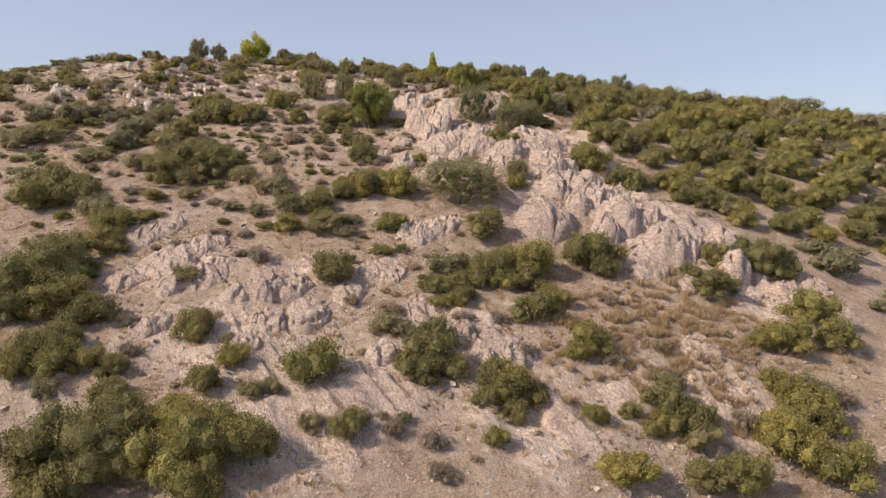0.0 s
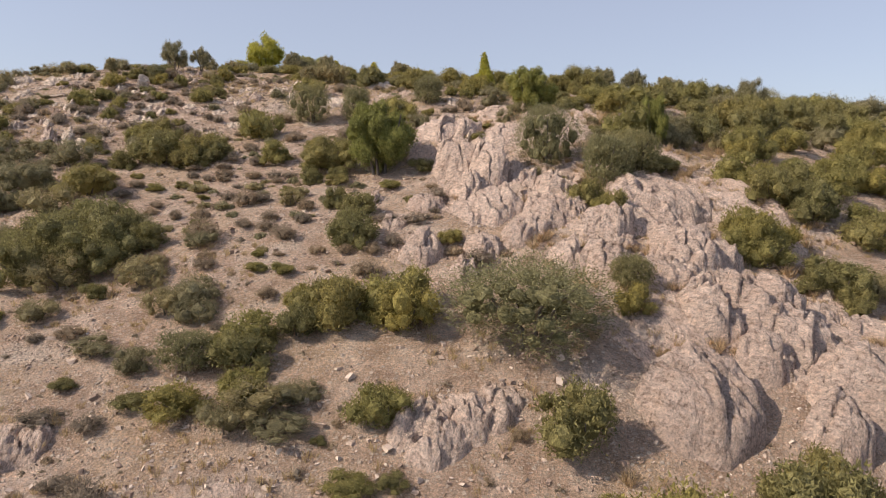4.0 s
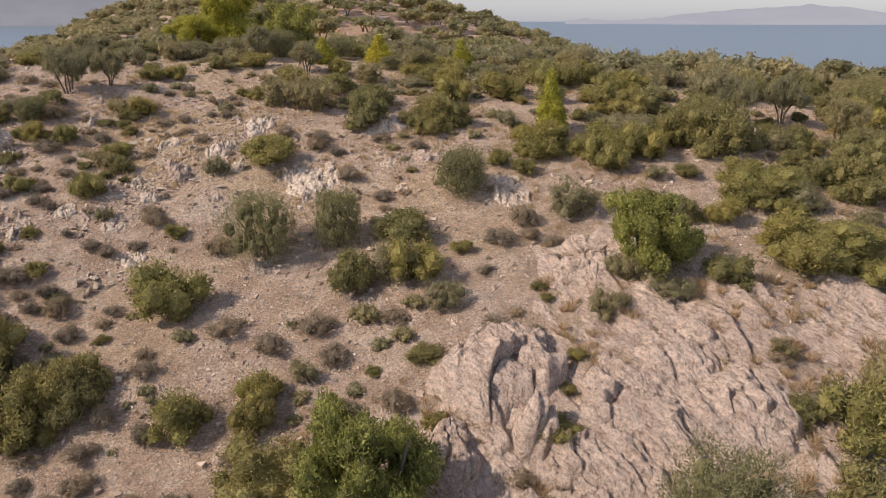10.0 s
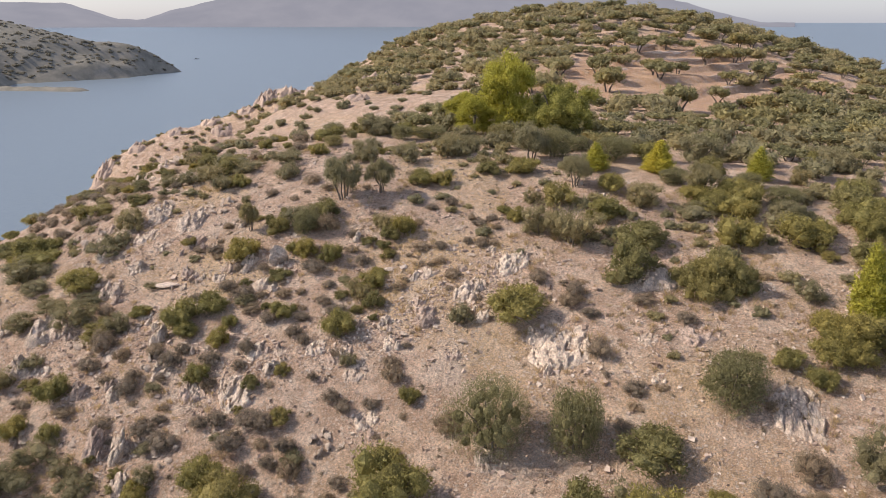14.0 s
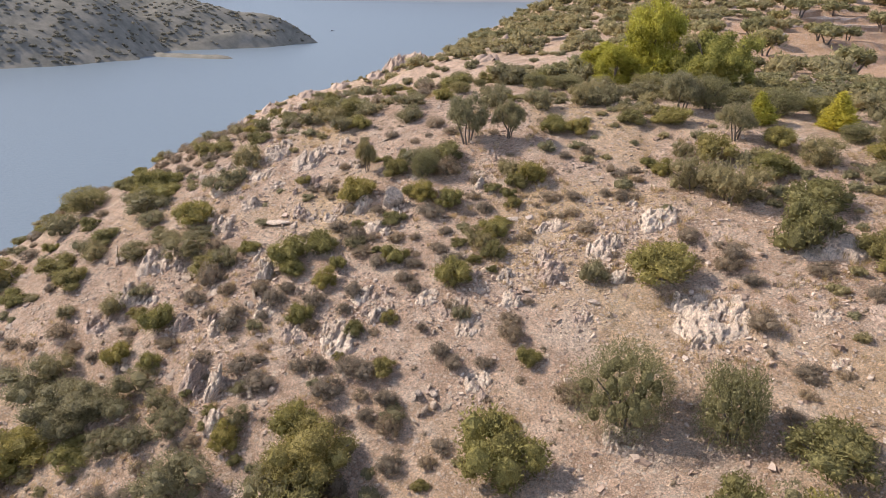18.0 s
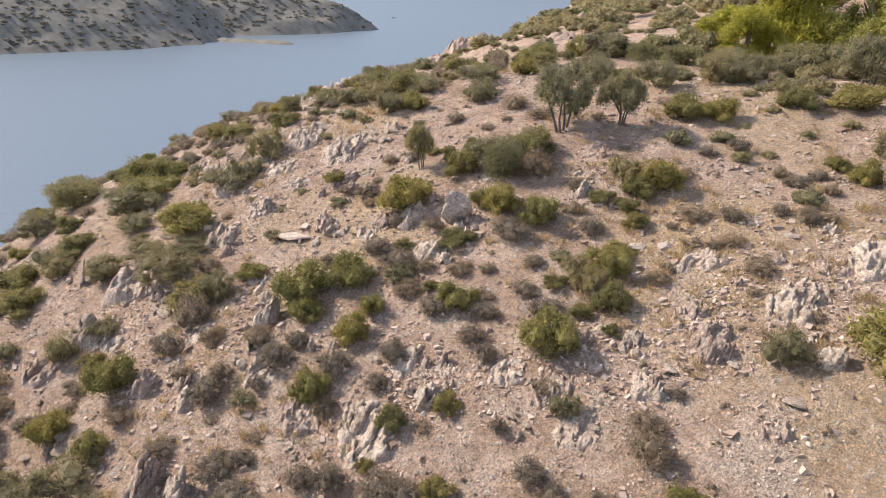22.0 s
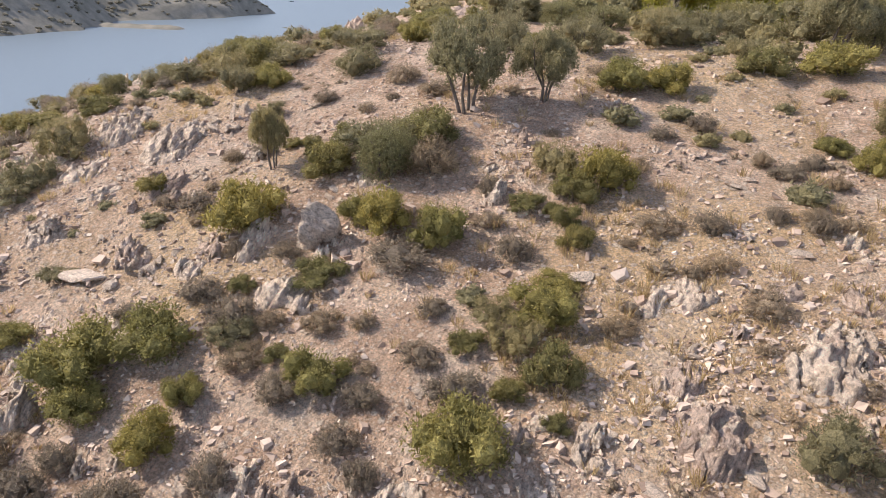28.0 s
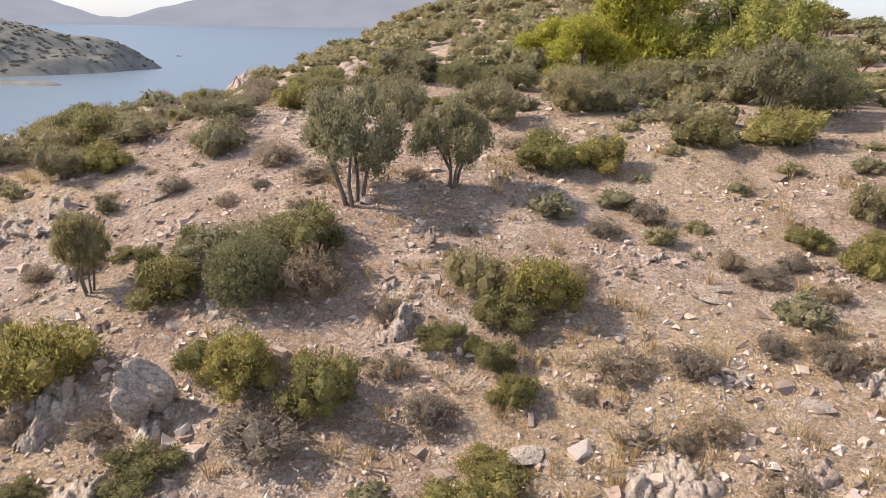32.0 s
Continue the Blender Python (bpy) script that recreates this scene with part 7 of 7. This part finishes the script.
def terrace_wall(level):
    """A low dry-stone wall along one step of the old terraces."""
    rng = np.random.default_rng(level)
    xs, line = np.arange(-45, -7, 0.8), []
    for x in xs:
        ys = np.arange(136, 210, 0.25)
        over = np.nonzero(land(np.full(len(ys), x), ys) > level - 0.05)[0]
        if len(over) and 0 < over[0]:
            line.append((x, ys[over[0]]))
    if len(line) < 10:
        return
    p = np.array(line)
    p[:, 1] = np.convolve(np.pad(p[:, 1], 2, "edge"), np.ones(5) / 5, "valid")
    top = level - 0.1 + 0.12 * rng.normal(size=len(p))
    rows = []
    for dy, up in ((-0.55, -1.6), (-0.45, -0.5), (-0.4, 0.0), (0.25, 0.02), (0.4, -1.4)):
        rows.append(np.stack([p[:, 0] + 0.1 * rng.normal(size=len(p)), p[:, 1] + dy + 0.06 * rng.normal(size=len(p)), top + up], -1))
    tagged(new("terrace_wall", mesh_from("terrace_wall", np.concatenate(rows), grid_faces(5, len(p)), ROCK_PALE, smooth=False)), "low pale dry-stone terrace wall on the headland", "wall", group="terrace walls")


for level in range(57, 72):
    terrace_wall(level)


# ---- stones, grass and cushions, past counting ----
def stone_material():
    m, n, l, b = material("loose_stone")
    geo = n.new("ShaderNodeNewGeometry")
    tone = ramp(n, l, geo.outputs["Random Per Island"], [(0.0, (0.24, 0.17, 0.13)), (0.35, (0.42, 0.315, 0.25)), (0.8, (0.58, 0.46, 0.378)), (1.0, (0.68, 0.565, 0.47))])
    g = noise_node(n, l, 14, 5, 0.7, stretched(n, l, (1, 1, 1)))
    l.new(mix(n, l, 0.4, tone, ramp(n, l, g.outputs["Fac"], [(0.3, (0.6, 0.6, 0.6)), (0.7, (1.2, 1.2, 1.2))]), "MULTIPLY"), b.inputs["Base Color"])
    b.inputs["Roughness"].default_value = 0.95
    return m


def strew(seed, count, box):
    rng = np.random.default_rng(seed)
    x, y = rng.uniform(box[0], box[1], count), rng.uniform(box[2], box[3], count)
    keep = rng.random(count) < 0.55 + 0.5 * grain(x, y, 4.0, seed) + 0.25 * grain(x, y, 1.2, seed + 1)
    return rng, x[keep], y[keep]


def build_stones(name, label, seed, count, median, most, box_shape, spots=None):
    rng, x, y = strew(seed, count, (-46, 22, 24, 97))
    if spots is not None:
        cx, cy, cr = (np.repeat(v, count) for v in np.array(spots).T)
        x, y = cx + rng.normal(0, 1.0, len(cx)) * (cr + 0.25), cy + rng.normal(0, 1.0, len(cx)) * (cr + 0.25)
    n = len(x)
    z = ground_height(x, y)
    s = np.clip(rng.lognormal(math.log(median), 0.5, n), 0.02, most)
    if box_shape:
        base = np.array([(a, b, c) for c in (-1, 1) for a, b in ((-1, -1), (1, -1), (1, 1), (-1, 1))], float)
        tris = np.array([(4, 5, 6), (4, 6, 7), (0, 1, 5), (0, 5, 4), (1, 2, 6), (1, 6, 5), (2, 3, 7), (2, 7, 6), (3, 0, 4), (3, 4, 7)])
    else:
        base = np.array([(-1, -0.8, -0.4), (1, -0.8, -0.4), (1, 0.8, -0.4), (-1, 0.8, -0.4), (-0.4, 0, 1), (0.5, 0.1, 0.9)], float)
        tris = np.array([(0, 1, 5), (0, 5, 4), (1, 2, 5), (2, 3, 4), (2, 4, 5), (3, 0, 4)])
    k = len(base)
    pts = base[None] * rng.uniform(0.55, 1.0, (n, k, 1)) + rng.normal(0, 0.2, (n, k, 3))
    pts = pts * s[:, None, None] * np.stack([np.ones(n), rng.uniform(0.45, 0.95, n), rng.uniform(0.35, 0.75, n)], -1)[:, None]
    a, b = rng.uniform(0, 6.28, n), rng.normal(0, 0.3, n)
    c, d, e, f = np.cos(a)[:, None], np.sin(a)[:, None], np.cos(b)[:, None], np.sin(b)[:, None]
    px, pz = pts[..., 0] * e - pts[..., 2] * f, pts[..., 0] * f + pts[..., 2] * e
    pts = np.stack([px * c - pts[..., 1] * d, px * d + pts[..., 1] * c, pz], -1)
    pts = pts + np.stack([x, y, z + 0.15 * s], -1)[:, None]
    faces = tris[None] + (np.arange(n) * k)[:, None, None]
    tagged(new(name, mesh_from(name, pts.reshape(-1, 3), faces.reshape(-1, 3), STONE, smooth=False)), label, "stones", kind="stuff")


def tufts(name, label, category, mat, rng, x, y, blades, tall, wide, lean):
    n = len(x)
    z = ground_height(x, y)
    k = n * blades
    cx, cy, cz = np.repeat(x, blades), np.repeat(y, blades), np.repeat(z, blades)
    size = np.repeat(rng.uniform(0.6, 1.4, n), blades)
    a, tilt = rng.uniform(0, 6.28, k), rng.uniform(0.05, lean, k)
    h = tall * size * rng.uniform(0.6, 1.2, k)
    foot = np.stack([cx + np.cos(a) * 0.12 * size * rng.random(k), cy + np.sin(a) * 0.12 * size * rng.random(k), cz - 0.02], -1)
    tip = foot + np.stack([np.cos(a) * np.sin(tilt), np.sin(a) * np.sin(tilt), np.cos(tilt)], -1) * h[:, None]
    w = np.stack([-np.sin(a), np.cos(a), 0 * a], -1) * (wide * size)[:, None]
    mid = foot * 0.5 + tip * 0.5 + np.array([0, 0, 0.04])
    verts = np.stack([foot - w, foot + w, mid + w * 0.9, tip, mid - w * 0.9], 1)
    faces = np.arange(k * 5).reshape(k, 5)
    tagged(new(name, mesh_from(name, verts.reshape(-1, 3), faces, mat, smooth=False)), label, category, kind="stuff")


STONE = stone_material()
build_stones("loose_stones", "loose pinkish-grey scree and pebbles over the slope", 21, 150000, 0.042, 0.12, False)
build_stones("larger_stones", "larger angular stones lying about the slope", 25, 9000, 0.075, 0.17, True)
build_stones("rubble", "pale angular rubble fallen about the rock outcrops", 27, 34, 0.04, 0.11, True, RUBBLE)
rng, gx, gy = strew(23, 14000, (-42, 24, 26, 96))
dry = (grain(gx, gy, 6.0, 55) > 0.12) | (np.hypot(gx + 23, gy - 86) < 8) | (np.hypot((gx - 15) / 1.3, gy - 36) < 7) | (ridge_mask(gx, gy) > 0.5)
tufts("dry_grass", "straw-coloured dry grass tufts between the stones", "grass", LEAF["grass"], rng, gx[dry], gy[dry], 17, 0.24, 0.007, 0.6)


rng = np.random.default_rng(29)
gx, gy = rng.normal(12.5, 3.2, 420), rng.normal(37.5, 3.0, 420)
tufts("straw_tufts", "tall brown straw tufts on the lower slope", "grass", LEAF["straw"], rng, gx, gy, 60, 0.42, 0.009, 0.75)
rocky = np.array([(rng.uniform(-6, 16), rng.uniform(48, 74)) for _ in range(900)])
rocky = rocky[ridge_mask(rocky[:, 0], rocky[:, 1]) > 0.3]
tufts("crevice_grass", "dry brown grass in the crevices of the rock", "grass", LEAF["straw"], rng, rocky[:, 0], rocky[:, 1], 50, 0.36, 0.008, 0.8)


# ---- boats out on the water ----
HULL, n, l, bsdf = material("dark_hull_paint")
g = noise_node(n, l, 3.0, 4, 0.6, stretched(n, l, (1, 1, 1)))
l.new(ramp(n, l, g.outputs["Fac"], [(0.4, (0.07, 0.07, 0.075)), (0.7, (0.12, 0.12, 0.125))]), bsdf.inputs["Base Color"])
bsdf.inputs["Roughness"].default_value = 0.4
DARK, n, l, bsdf = material("dark_cabin_glass")
g = noise_node(n, l, 2.0, 3, 0.5, stretched(n, l, (1, 1, 1)))
l.new(ramp(n, l, g.outputs["Fac"], [(0.4, (0.03, 0.035, 0.04)), (0.7, (0.06, 0.065, 0.07))]), bsdf.inputs["Base Color"])
bsdf.inputs["Roughness"].default_value = 0.15


def boat(x, y, long, yaw):
    """A small motor boat: hull with a pointed bow, cabin and screen."""
    foot = tagged(new("motor_boat"), "small dark motor boat out on the bay", "boat", group="boats in the bay")
    foot.matrix_world = pose(x, y, 0.05, rz=yaw)
    rings = []
    for f, wide, deck in ((-0.5, 0.30, 0.14), (-0.2, 0.34, 0.14), (0.15, 0.30, 0.16), (0.38, 0.17, 0.20), (0.5, 0.01, 0.24)):
        rings += [(f * long, -wide * long * 0.5, deck * long), (f * long, -wide * long * 0.28, -0.04 * long), (f * long, wide * long * 0.28, -0.04 * long), (f * long, wide * long * 0.5, deck * long)]
    faces = [(4 * k + j, 4 * k + (j + 1) % 4, 4 * k + 4 + (j + 1) % 4, 4 * k + 4 + j) for k in range(4) for j in range(4)] + [(0, 3, 2, 1)]
    hull = new("hull", mesh_from("hull", rings, faces, HULL, smooth=False))
    box = [(a * long, c * long * 0.11, e * long) for e, lo, hi in ((0.13, -0.22, 0.16), (0.26, -0.18, 0.08)) for a, c in ((lo, -1), (hi, -1), (hi, 1), (lo, 1))]
    cabin = new("cabin", mesh_from("cabin", box, [(0, 1, 5, 4), (1, 2, 6, 5), (2, 3, 7, 6), (3, 0, 4, 7), (4, 5, 6, 7)], HULL, smooth=False))
    pane = [(0.165 * long, -0.09 * long, 0.15 * long), (0.165 * long, 0.09 * long, 0.15 * long), (0.095 * long, 0.09 * long, 0.25 * long), (0.095 * long, -0.09 * long, 0.25 * long)]
    pane += [(a + 0.02, c, e + 0.01) for a, c, e in pane]
    screen = new("windscreen", mesh_from("windscreen", pane, [(3, 2, 1, 0), (4, 5, 6, 7), (0, 1, 5, 4), (1, 2, 6, 5), (2, 3, 7, 6), (3, 0, 4, 7)], DARK, smooth=False))
    for piece in (hull, cabin, screen):
        piece.parent = foot


boat(-1110, 1020, 11, 40)
